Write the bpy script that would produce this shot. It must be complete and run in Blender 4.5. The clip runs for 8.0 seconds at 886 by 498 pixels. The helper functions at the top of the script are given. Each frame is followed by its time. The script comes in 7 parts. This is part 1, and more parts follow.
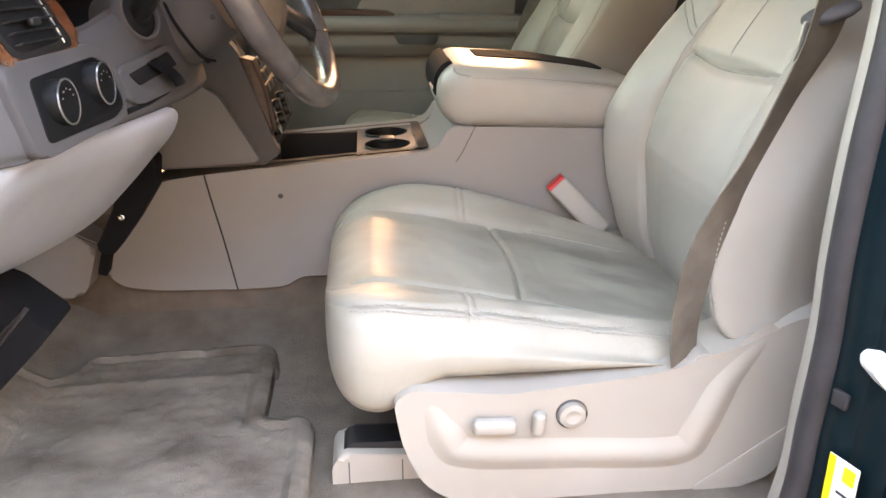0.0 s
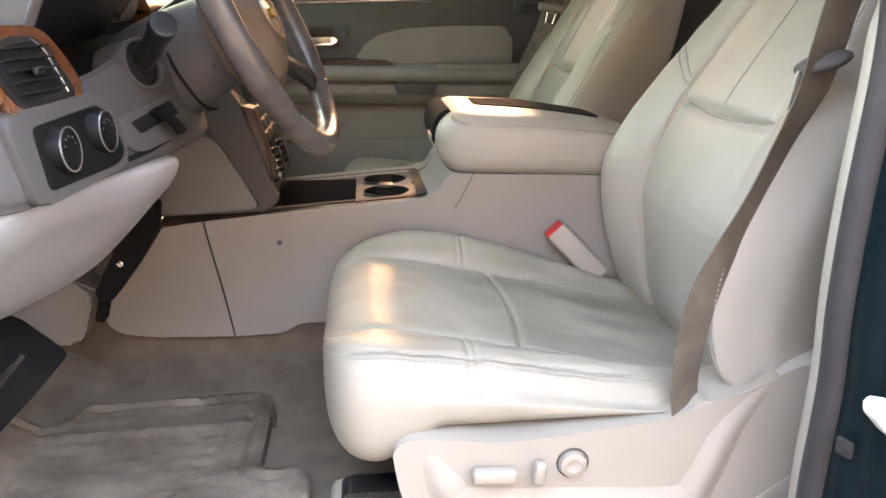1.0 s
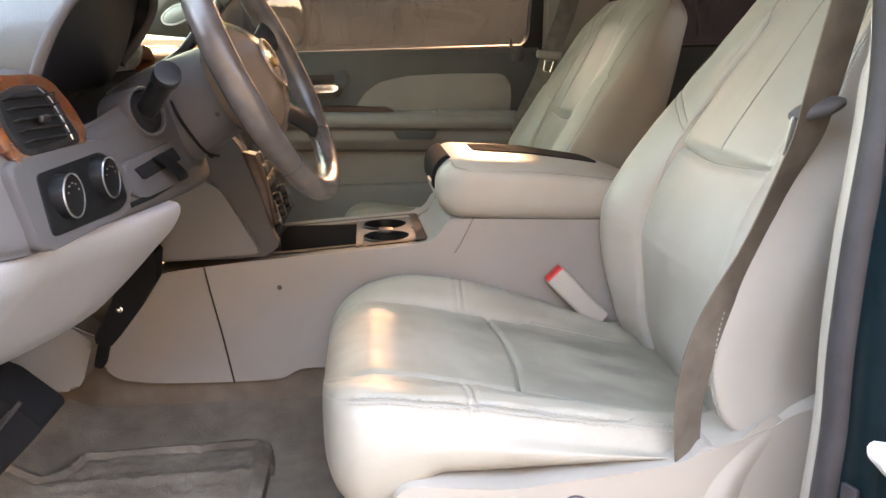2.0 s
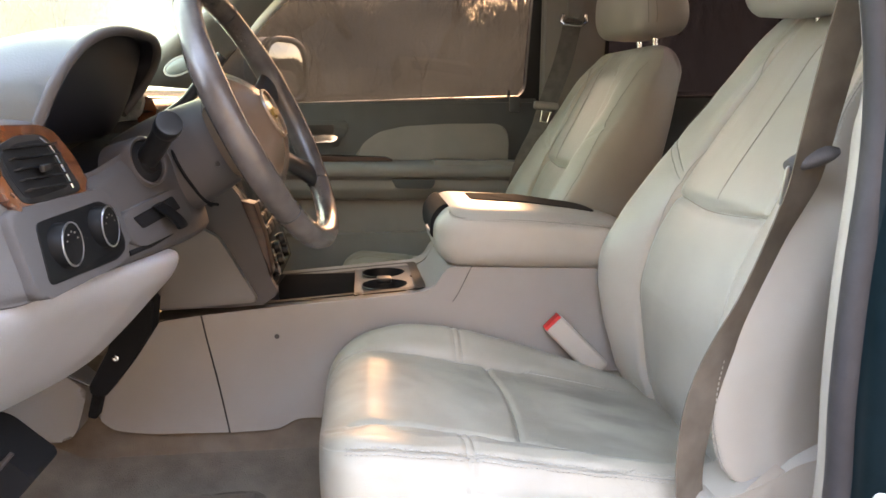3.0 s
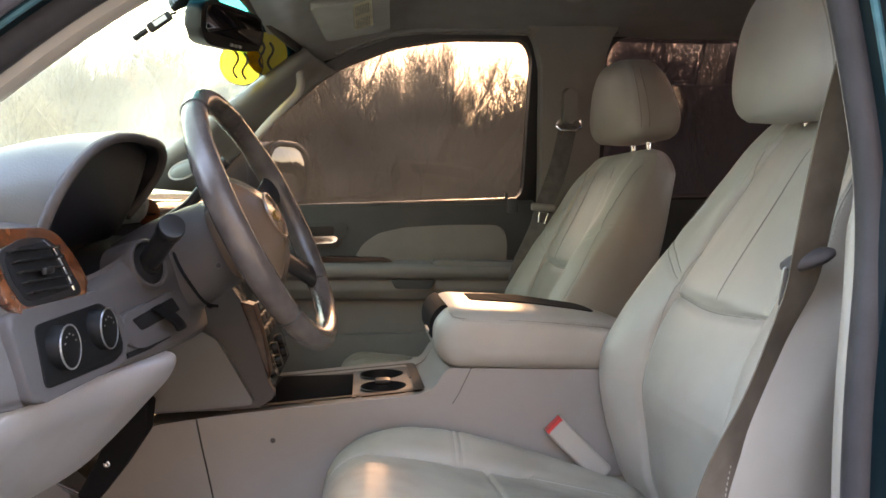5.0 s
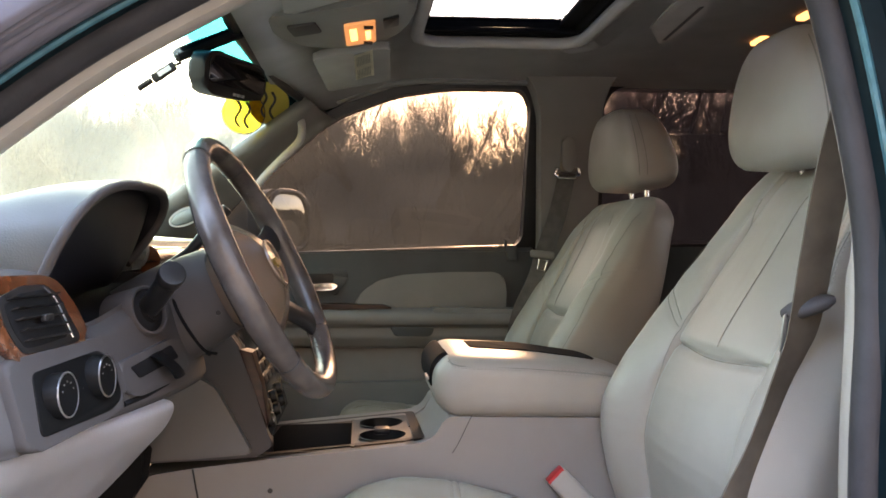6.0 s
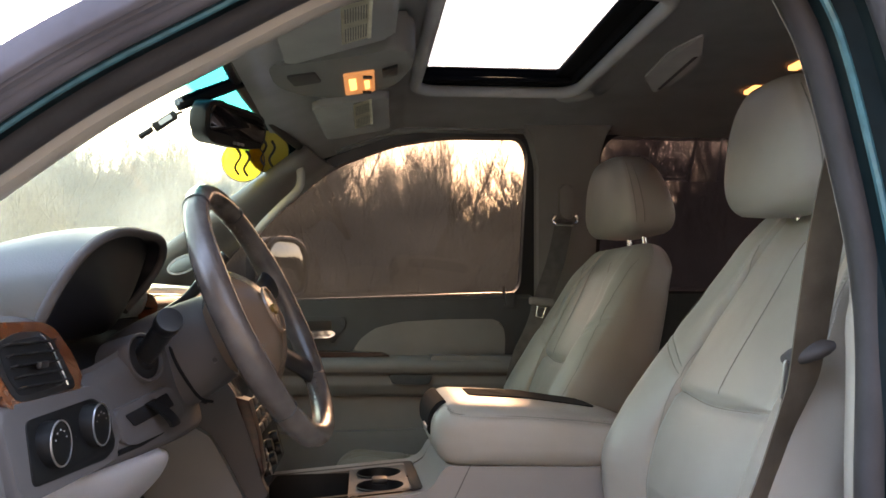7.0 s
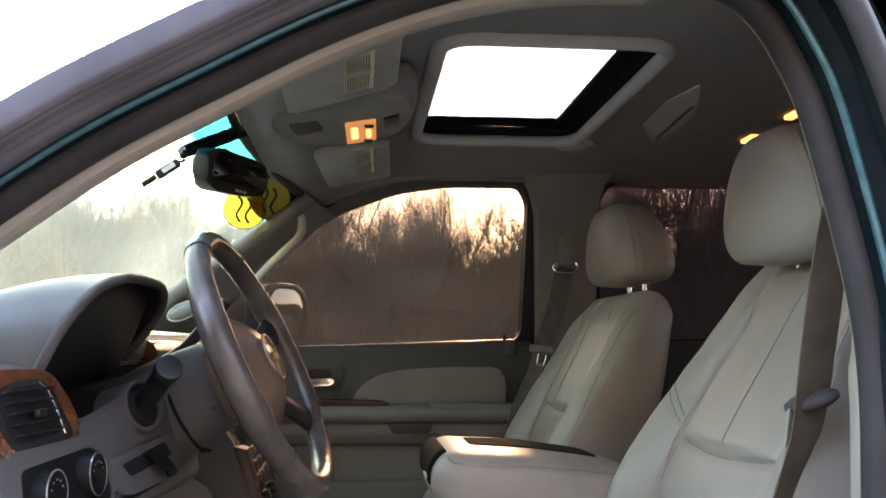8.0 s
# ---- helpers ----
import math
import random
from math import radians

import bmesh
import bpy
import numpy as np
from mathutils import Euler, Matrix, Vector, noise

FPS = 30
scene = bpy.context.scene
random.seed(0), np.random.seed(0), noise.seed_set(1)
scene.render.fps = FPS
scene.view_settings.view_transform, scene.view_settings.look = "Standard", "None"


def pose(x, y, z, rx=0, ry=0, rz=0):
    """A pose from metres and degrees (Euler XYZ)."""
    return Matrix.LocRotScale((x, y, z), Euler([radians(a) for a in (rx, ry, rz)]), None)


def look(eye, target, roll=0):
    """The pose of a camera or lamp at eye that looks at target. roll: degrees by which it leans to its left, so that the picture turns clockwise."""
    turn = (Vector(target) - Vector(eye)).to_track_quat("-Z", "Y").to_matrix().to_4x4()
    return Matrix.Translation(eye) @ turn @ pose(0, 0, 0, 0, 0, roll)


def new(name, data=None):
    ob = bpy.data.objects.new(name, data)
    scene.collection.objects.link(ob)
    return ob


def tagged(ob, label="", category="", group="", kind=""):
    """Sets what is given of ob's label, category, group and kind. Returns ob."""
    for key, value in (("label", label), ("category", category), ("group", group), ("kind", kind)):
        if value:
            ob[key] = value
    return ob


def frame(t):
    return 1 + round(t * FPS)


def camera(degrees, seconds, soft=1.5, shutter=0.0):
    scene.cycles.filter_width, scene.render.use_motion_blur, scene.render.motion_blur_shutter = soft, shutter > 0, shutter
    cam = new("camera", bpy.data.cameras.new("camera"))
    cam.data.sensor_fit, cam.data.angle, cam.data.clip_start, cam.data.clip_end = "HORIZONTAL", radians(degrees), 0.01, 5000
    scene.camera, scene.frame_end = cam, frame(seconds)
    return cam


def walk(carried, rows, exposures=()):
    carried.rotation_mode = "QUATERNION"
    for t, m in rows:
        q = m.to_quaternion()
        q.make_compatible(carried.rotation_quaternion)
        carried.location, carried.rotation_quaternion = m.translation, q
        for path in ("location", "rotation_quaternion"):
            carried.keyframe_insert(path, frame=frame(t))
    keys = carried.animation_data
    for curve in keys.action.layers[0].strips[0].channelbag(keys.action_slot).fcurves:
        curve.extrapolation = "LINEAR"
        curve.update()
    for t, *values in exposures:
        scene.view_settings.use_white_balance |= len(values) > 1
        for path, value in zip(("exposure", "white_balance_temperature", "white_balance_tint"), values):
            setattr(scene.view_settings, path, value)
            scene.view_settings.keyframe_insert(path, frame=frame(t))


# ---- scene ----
# World: x towards the rear of the car, y across it to the passenger side, z up; the ground is z = 0.
cam = camera(58.7, 8.0, soft=1.6)
PATH = [
    (0.0, look((0.002, 0.004, 1.279), (0.175, 1.865, 0.568), -0.25)),
    (0.5, look((0.001, 0.004, 1.279), (0.179, 1.884, 0.622), -0.25)),
    (1.0, look((0.001, 0.004, 1.279), (0.183, 1.903, 0.679), -0.25)),
    (1.5, look((0.001, 0.002, 1.280), (0.184, 1.918, 0.735), -0.35)),
    (3.0, look((0.001, 0.001, 1.280), (0.194, 1.956, 0.909), -0.35)),
    (3.5, look((0.000, 0.001, 1.281), (0.196, 1.969, 0.981), -0.40)),
    (4.0, look((0.000, 0.000, 1.281), (0.199, 1.976, 1.045), -0.40)),
    (4.5, look((0.000, 0.000, 1.282), (0.200, 1.982, 1.104), -0.45)),
    (6.0, look((-0.001, -0.002, 1.282), (0.203, 1.988, 1.281), -0.45)),
    (6.5, look((-0.002, -0.002, 1.281), (0.205, 1.987, 1.342), -0.55)),
    (7.0, look((-0.001, -0.002, 1.280), (0.208, 1.983, 1.400), -0.55)),
    (7.5, look((-0.002, -0.003, 1.280), (0.208, 1.977, 1.459), -0.55)),
    (8.0, look((-0.003, -0.004, 1.280), (0.207, 1.970, 1.519), -0.50)),
]
walk(cam, PATH, exposures=[(0.0, 5.96, 9450, 20), (1.5, 5.98, 9400, 20), (3.0, 5.88, 9200, 20), (4.5, 5.46, 8850, 20), (5.9, 5.46, 8350, 20), (6.6, 5.22, 8400, 20), (8.0, 5.04, 8150, 20)])

# ---- world, sun ----
SUN_DIR = Vector((0.21, 1.0, 0.42)).normalized()      # towards the low sun, beyond the passenger side
world = bpy.data.worlds.new("evening_sky")
scene.world = world
world.use_nodes = True
wn = world.node_tree
sky = wn.nodes.new("ShaderNodeTexSky")
sky.sky_type = "NISHITA"
sky.sun_disc = False
sky.sun_elevation = math.asin(SUN_DIR.z)
sky.sun_rotation = math.atan2(SUN_DIR.x, SUN_DIR.y)
sky.air_density, sky.dust_density, sky.ozone_density = 1.0, 1.5, 1.0
wn.nodes["Background"].inputs["Strength"].default_value = 0.15
wn.links.new(sky.outputs[0], wn.nodes["Background"].inputs["Color"])

sun = new("sun", bpy.data.lights.new("sun", "SUN"))
sun.data.energy, sun.data.angle, sun.data.color = 1.1, radians(4.0), (1.0, 0.78, 0.55)
sun.matrix_world = look((0, 0, 0), -SUN_DIR) @ Matrix.Identity(4)
sun.location = SUN_DIR * 30

# ---- materials ----
def material(name, color, rough=0.5, metal=0.0, spec=0.5, coat=0.0):
    m = bpy.data.materials.new(name)
    m.use_nodes = True
    b = m.node_tree.nodes["Principled BSDF"]
    b.inputs["Base Color"].default_value = (*color, 1)
    b.inputs["Roughness"].default_value = rough
    b.inputs["Metallic"].default_value = metal
    b.inputs["Specular IOR Level"].default_value = spec
    b.inputs["Coat Weight"].default_value = coat
    b.inputs["Coat Roughness"].default_value = 0.08
    return m


def add(m, kind, **inputs):
    n = m.node_tree.nodes.new("ShaderNode" + kind)
    for key, value in inputs.items():
        n.inputs[key.replace("_", " ")].default_value = value
    return n


def vary(m, dark, light, scale, detail=4.0, stretch=(1, 1, 1), low=0.35, high=0.65):
    """Base colour that wanders between two tones. Returns the noise node."""
    t = m.node_tree
    co, mp = add(m, "TexCoord"), add(m, "Mapping")
    mp.inputs["Scale"].default_value = stretch
    nz = add(m, "TexNoise", Scale=scale, Detail=detail)
    ramp = add(m, "ValToRGB")
    ramp.color_ramp.elements[0].position, ramp.color_ramp.elements[1].position = low, high
    ramp.color_ramp.elements[0].color, ramp.color_ramp.elements[1].color = (*dark, 1), (*light, 1)
    t.links.new(co.outputs["Object"], mp.inputs["Vector"])
    t.links.new(mp.outputs[0], nz.inputs["Vector"])
    t.links.new(nz.outputs["Fac"], ramp.inputs[0])
    t.links.new(ramp.outputs[0], t.nodes["Principled BSDF"].inputs["Base Color"])
    return nz


def grain(m, scale, strength, distance=0.001, voronoi=False, extra=None):
    """Fine relief; extra = (scale, weight) adds a broader wave of it."""
    t = m.node_tree
    co = add(m, "TexCoord")
    tex = add(m, "TexVoronoi", Scale=scale) if voronoi else add(m, "TexNoise", Scale=scale, Detail=3.0)
    t.links.new(co.outputs["Object"], tex.inputs["Vector"])
    out = tex.outputs["Distance"] if voronoi else tex.outputs["Fac"]
    if extra:
        broad, mix = add(m, "TexNoise", Scale=extra[0], Detail=3.0), add(m, "Math")
        mix.operation = "MULTIPLY_ADD"
        mix.inputs[1].default_value = extra[1]
        t.links.new(co.outputs["Object"], broad.inputs["Vector"])
        t.links.new(broad.outputs["Fac"], mix.inputs[0])
        t.links.new(out, mix.inputs[2])
        out = mix.outputs[0]
    bump = add(m, "Bump", Strength=strength, Distance=distance)
    t.links.new(out, bump.inputs["Height"])
    t.links.new(bump.outputs[0], t.nodes["Principled BSDF"].inputs["Normal"])


def rough_vary(m, low, high, scale):
    t = m.node_tree
    co, nz, mr = add(m, "TexCoord"), add(m, "TexNoise", Scale=scale, Detail=3.0), add(m, "MapRange")
    mr.inputs["From Min"].default_value, mr.inputs["From Max"].default_value = 0.3, 0.7
    mr.inputs["To Min"].default_value, mr.inputs["To Max"].default_value = low, high
    t.links.new(co.outputs["Object"], nz.inputs["Vector"])
    t.links.new(nz.outputs["Fac"], mr.inputs["Value"])
    t.links.new(mr.outputs[0], t.nodes["Principled BSDF"].inputs["Roughness"])


def pane(name, tint, gloss=0.06, dust=0.0, film_color=(0.9, 0.88, 0.84)):
    """Clear or tinted sheet glass that lets daylight straight through."""
    m = bpy.data.materials.new(name)
    m.use_nodes = True
    t = m.node_tree
    t.nodes.remove(t.nodes["Principled BSDF"])
    clear, shine, mix = add(m, "BsdfTransparent"), add(m, "BsdfGlossy"), add(m, "MixShader")
    fr, power, scale = add(m, "LayerWeight", Blend=0.5), add(m, "Math"), add(m, "Math")
    power.operation, scale.operation = "POWER", "MULTIPLY_ADD"
    power.inputs[1].default_value, scale.inputs[1].default_value, scale.inputs[2].default_value = 4.0, 0.30, 0.5 * gloss
    t.links.new(fr.outputs["Facing"], power.inputs[0])
    t.links.new(power.outputs[0], scale.inputs[0])
    clear.inputs["Color"].default_value = (*tint, 1)
    shine.inputs["Roughness"].default_value = 0.02
    t.links.new(scale.outputs[0], mix.inputs[0])
    t.links.new(clear.outputs[0], mix.inputs[1])
    t.links.new(shine.outputs[0], mix.inputs[2])
    out = mix.outputs[0]
    if dust:                                # fine dust on the glass scatters some sunlight
        film, veil, nz, amount = add(m, "BsdfTranslucent"), add(m, "MixShader"), add(m, "TexNoise", Scale=3.0, Detail=5.0), add(m, "Math")
        amount.operation = "MULTIPLY"
        amount.inputs[1].default_value = 2 * dust
        film.inputs["Color"].default_value = (*film_color, 1)
        t.links.new(nz.outputs["Fac"], amount.inputs[0])
        t.links.new(amount.outputs[0], veil.inputs[0])
        t.links.new(out, veil.inputs[1])
        t.links.new(film.outputs[0], veil.inputs[2])
        out = veil.outputs[0]
    t.links.new(out, t.nodes["Material Output"].inputs["Surface"])
    return m


LEATHER = material("leather", (0.52, 0.48, 0.42), 0.37)
vary(LEATHER, (0.314, 0.285, 0.247), (0.374, 0.342, 0.298), 5, 6)
grain(LEATHER, 900, 0.25, 0.0008, True, (35, 1.2))
rough_vary(LEATHER, 0.32, 0.48, 9)
LEATHER_SIDE = material("leather_side", (0.50, 0.44, 0.38), 0.45)
vary(LEATHER_SIDE, (0.35, 0.315, 0.275), (0.41, 0.37, 0.325), 4, 5)
grain(LEATHER_SIDE, 900, 0.25, 0.0008, True, (30, 0.8))
SEAM = material("seam_shadow", (0.235, 0.215, 0.19), 0.8)
WORN = material("worn_leather", (0.52, 0.48, 0.42), 0.37)
vary(WORN, (0.240, 0.211, 0.168), (0.318, 0.283, 0.229), 6, 8, (1, 1, 1), 0.30, 0.55)
rough_vary(WORN, 0.42, 0.58, 9)
grain(WORN, 900, 0.25, 0.0008, True, (35, 1.2))


def creases(m, scale, dark, reach):
    """Fine crooked cracks in leather, gathered in patches."""
    t = m.node_tree
    b = t.nodes["Principled BSDF"]
    co, patch, gate, mixer = add(m, "TexCoord"), add(m, "TexNoise", Scale=4.5, Detail=2.0), add(m, "MapRange"), add(m, "Mix")
    crack, line = add(m, "TexVoronoi", Scale=scale), add(m, "MapRange")
    crack.feature = "DISTANCE_TO_EDGE"
    wob, shiftn = add(m, "TexNoise", Scale=30.0, Detail=3.0), add(m, "MixRGB")
    shiftn.blend_type, shiftn.inputs[0].default_value = "ADD", 0.06
    mixer.data_type = "RGBA"
    t.links.new(co.outputs["Object"], shiftn.inputs[1])
    t.links.new(co.outputs["Object"], wob.inputs["Vector"])
    t.links.new(wob.outputs["Color"], shiftn.inputs[2])
    t.links.new(shiftn.outputs[0], crack.inputs["Vector"])
    t.links.new(co.outputs["Object"], patch.inputs["Vector"])
    line.inputs["From Min"].default_value, line.inputs["From Max"].default_value = 0.0, reach
    line.inputs["To Min"].default_value, line.inputs["To Max"].default_value = 1.0, 0.0
    gate.inputs["From Min"].default_value, gate.inputs["From Max"].default_value = 0.50, 0.62
    t.links.new(crack.outputs["Distance"], line.inputs["Value"])
    t.links.new(patch.outputs["Fac"], gate.inputs["Value"])
    both = add(m, "Math")
    both.operation = "MULTIPLY"
    t.links.new(line.outputs[0], both.inputs[0])
    t.links.new(gate.outputs[0], both.inputs[1])
    weak = add(m, "Math")
    weak.operation, weak.inputs[1].default_value = "MULTIPLY", 0.42
    t.links.new(both.outputs[0], weak.inputs[0])
    old = b.inputs["Base Color"].links[0].from_socket
    t.links.new(weak.outputs[0], mixer.inputs["Factor"])
    t.links.new(old, mixer.inputs["A"])
    mixer.inputs["B"].default_value = (*dark, 1)
    t.links.new(mixer.outputs["Result"], b.inputs["Base Color"])


def soiled(m, at, size, dark, strength):
    """A rubbed, grubby patch with a ragged edge and streaks along the seat."""
    t = m.node_tree
    b = t.nodes["Principled BSDF"]
    co, mp, streak, gate, mul, mixer = add(m, "TexCoord"), add(m, "Mapping"), add(m, "TexNoise", Scale=7.0, Detail=6.0), add(m, "MapRange"), add(m, "Math"), add(m, "Mix")
    mp.inputs["Scale"].default_value = (0.8, 1.9, 1.0)
    off, far, reach = add(m, "VectorMath"), add(m, "VectorMath"), add(m, "MapRange")
    off.operation, far.operation, mul.operation = "SUBTRACT", "LENGTH", "MULTIPLY"
    off.inputs[1].default_value = at
    reach.inputs["From Min"].default_value, reach.inputs["From Max"].default_value = size * 0.35, size
    reach.inputs["To Min"].default_value, reach.inputs["To Max"].default_value = strength, 0.0
    gate.inputs["From Min"].default_value, gate.inputs["From Max"].default_value = 0.42, 0.60
    mixer.data_type = "RGBA"
    t.links.new(co.outputs["Object"], mp.inputs["Vector"])
    t.links.new(mp.outputs[0], streak.inputs["Vector"])
    t.links.new(streak.outputs["Fac"], gate.inputs["Value"])
    t.links.new(co.outputs["Object"], off.inputs[0])
    t.links.new(off.outputs[0], far.inputs[0])
    t.links.new(far.outputs["Value"], reach.inputs["Value"])
    t.links.new(gate.outputs[0], mul.inputs[0])
    t.links.new(reach.outputs[0], mul.inputs[1])
    t.links.new(b.inputs["Base Color"].links[0].from_socket, mixer.inputs["A"])
    t.links.new(mul.outputs[0], mixer.inputs["Factor"])
    mixer.inputs["B"].default_value = (*dark, 1)
    t.links.new(mixer.outputs["Result"], b.inputs["Base Color"])


creases(WORN, 26, (0.27, 0.24, 0.20), 0.035)
soiled(WORN, (0.08, 0.02, 0.22), 0.22, (0.13, 0.115, 0.093), 0.75)
soiled(WORN, (-0.25, -0.20, 0.27), 0.16, (0.20, 0.17, 0.12), 0.5)
STITCH = material("stitch_thread", (0.335, 0.31, 0.27), 0.8)
CREASE = material("seam_dark", (0.10, 0.088, 0.075), 0.8)
CLUSTER = material("cluster_black", (0.008, 0.0085, 0.012), 0.45, 0.0, 0.35)
SWITCH = material("switch_black", (0.0045, 0.0045, 0.005), 0.55, 0.0, 0.16)
PLASTIC = material("light_plastic", (0.50, 0.46, 0.44), 0.5)
vary(PLASTIC, (0.318, 0.278, 0.236), (0.350, 0.309, 0.264), 6, 4)
grain(PLASTIC, 700, 0.2, 0.0006, False, (40, 0.4))
CONSOLE = material("console_plastic", (0.46, 0.43, 0.42), 0.42)
vary(CONSOLE, (0.236, 0.213, 0.198), (0.264, 0.240, 0.223), 5, 4)
grain(CONSOLE, 700, 0.25, 0.0006, False, (40, 0.3))
TAUPE = material("taupe_plastic", (0.16, 0.145, 0.14), 0.6, 0.0, 0.3)
vary(TAUPE, (0.056, 0.051, 0.051), (0.066, 0.060, 0.060), 8, 4)
grain(TAUPE, 600, 0.3, 0.0006, False, (60, 0.4))
KNEE = material("knee_plastic", (0.48, 0.44, 0.43), 0.42)
vary(KNEE, (0.46, 0.437, 0.437), (0.50, 0.475, 0.475), 6, 4)
grain(KNEE, 700, 0.2, 0.0006, False, (40, 0.4))
# darker take on the console grey: the dash's shadow is in the base colour
LOWER_SHADED = material("lower_plastic_shaded", (0.26, 0.24, 0.225), 0.55)
vary(LOWER_SHADED, (0.112, 0.106, 0.103), (0.128, 0.122, 0.118), 6, 4)
grain(LOWER_SHADED, 700, 0.2, 0.0006, False, (40, 0.4))
COVER = material("cover_plastic", (0.17, 0.115, 0.085), 0.27, 0.0, 0.8)
vary(COVER, (0.150, 0.100, 0.072), (0.185, 0.130, 0.095), 8, 4)
grain(COVER, 600, 0.12, 0.0005)
DASHTOP = material("dash_top", (0.13, 0.14, 0.145), 0.36, 0.0, 0.55, 0.06)
vary(DASHTOP, (0.178, 0.192, 0.194), (0.210, 0.226, 0.228), 8, 4)
grain(DASHTOP, 500, 0.3, 0.0006, True)
DOOR_DARK = material("door_dark", (0.09, 0.095, 0.10), 0.55)
vary(DOOR_DARK, (0.046, 0.054, 0.060), (0.057, 0.066, 0.072), 8, 4)
grain(DOOR_DARK, 600, 0.3, 0.0006)
BLACK = material("black_plastic", (0.012, 0.012, 0.013), 0.38, 0.0, 0.35)
grain(BLACK, 500, 0.2, 0.0005)
RUBBER = material("rubber", (0.03, 0.027, 0.03), 0.55, 0.0, 0.35)
vary(RUBBER, (0.024, 0.0215, 0.0225), (0.035, 0.031, 0.033), 25, 4)
FADED = material("faded_rubber", (0.13, 0.115, 0.125), 0.65, 0.0, 0.3)
vary(FADED, (0.066, 0.060, 0.071), (0.088, 0.080, 0.093), 18, 5)
MATTE = material("matte_black", (0.010, 0.010, 0.011), 0.9, 0.0, 0.1)
grain(RUBBER, 300, 0.3, 0.0008)
GLOSSBLACK = material("gloss_black", (0.008, 0.008, 0.01), 0.12)
KNOBRING = material("knob_ring_bright", (0.85, 0.85, 0.86), 0.3, 1.0)
CHROME = material("chrome", (0.75, 0.75, 0.76), 0.12, 1.0)
SATIN = material("satin_metal", (0.45, 0.45, 0.46), 0.35, 1.0)
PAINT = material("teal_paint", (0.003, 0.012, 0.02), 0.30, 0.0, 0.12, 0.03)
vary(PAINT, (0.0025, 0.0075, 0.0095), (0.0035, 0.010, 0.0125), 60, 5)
# the body teal made lighter: sky reflections on ridges, put into the base colour
PAINT_GLINT = material("teal_paint_sky_glint", (0.03, 0.12, 0.15), 0.32, 0.5, 0.5, 0.6)
vary(PAINT_GLINT, (0.035, 0.13, 0.16), (0.055, 0.19, 0.23), 60, 5)
WOOD = material("glossy_wood", (0.12, 0.035, 0.015), 0.25, 0.0, 0.5, 1.0)
vary(WOOD, (0.034, 0.009, 0.004), (0.15, 0.045, 0.016), 14, 8, (1, 6, 6), 0.3, 0.7)
WOOD_DARK = material("dark_wood", (0.05, 0.016, 0.008), 0.4, 0.0, 0.3, 0.1)
vary(WOOD_DARK, (0.011, 0.0035, 0.002), (0.042, 0.012, 0.006), 14, 8, (1, 6, 6), 0.3, 0.7)
DOOR_GREY = material("door_grey", (0.30, 0.285, 0.27), 0.55)
vary(DOOR_GREY, (0.190, 0.187, 0.184), (0.224, 0.220, 0.216), 7, 4)
grain(DOOR_GREY, 600, 0.3, 0.0006)
PILLAR = material("pillar_plastic", (0.24, 0.225, 0.205), 0.6)
vary(PILLAR, (0.180, 0.169, 0.159), (0.206, 0.194, 0.183), 7, 4)
grain(PILLAR, 600, 0.3, 0.0006)
HEADLINER = material("headliner_cloth", (0.21, 0.195, 0.175), 0.95)
vary(HEADLINER, (0.44, 0.415, 0.40), (0.49, 0.465, 0.45), 12, 6)
grain(HEADLINER, 800, 0.5, 0.001)
VISOR = material("visor_cloth", (0.3, 0.28, 0.26), 0.95)
vary(VISOR, (0.285, 0.265, 0.250), (0.325, 0.303, 0.287), 12, 6)
grain(VISOR, 800, 0.5, 0.001)
CARPET = material("carpet", (0.17, 0.145, 0.125), 1.0, 0, 0.1)
vary(CARPET, (0.135, 0.105, 0.082), (0.225, 0.181, 0.144), 14, 10, (1, 1, 1), 0.3, 0.7)
grain(CARPET, 500, 1.0, 0.004, False, (60, 0.6))
MATCARPET = material("mat_carpet", (0.22, 0.195, 0.17), 1.0, 0, 0.1)
vary(MATCARPET, (0.106, 0.083, 0.065), (0.222, 0.180, 0.144), 9, 14, (1, 1.6, 1), 0.32, 0.68)
grain(MATCARPET, 420, 0.8, 0.003, False, (45, 0.8))
WEBBING = material("belt_webbing", (0.20, 0.16, 0.12), 0.75)
vary(WEBBING, (0.090, 0.072, 0.055), (0.142, 0.115, 0.090), 20, 6)
WEBGREY = material("belt_webbing_grey", (0.10, 0.092, 0.086), 0.75)
vary(WEBGREY, (0.075, 0.069, 0.065), (0.11, 0.101, 0.095), 40, 5)
RED = material("red_button", (0.55, 0.02, 0.02), 0.4)
WHITE = material("print_white", (0.75, 0.74, 0.72), 0.6)
TAN = material("print_tan", (0.62, 0.55, 0.42), 0.7)
vary(TAN, (0.60, 0.53, 0.40), (0.78, 0.71, 0.56), 40, 4)
PRINT = material("print_grey", (0.27, 0.24, 0.20), 0.7)
YELLOW = material("print_yellow", (0.85, 0.60, 0.02), 0.5)
INK = material("print_ink", (0.03, 0.03, 0.03), 0.6)
GLASS = pane("windshield_glass", (0.335, 0.390, 0.300), 0.01, dust=0.055, film_color=(0.73, 0.90, 0.76))
TINT = pane("side_glass", (0.040, 0.033, 0.030), 0.03, dust=0.0020)
PRIVACY = pane("privacy_glass", (0.030, 0.023, 0.024))
CLEAR = pane("rear_glass", (0.12, 0.11, 0.11))
ROOFGLASS = pane("roof_glass", (0.115, 0.13, 0.155), 0.05)
SHADEBAND = pane("shade_band_glass", (0.0008, 0.045, 0.051))
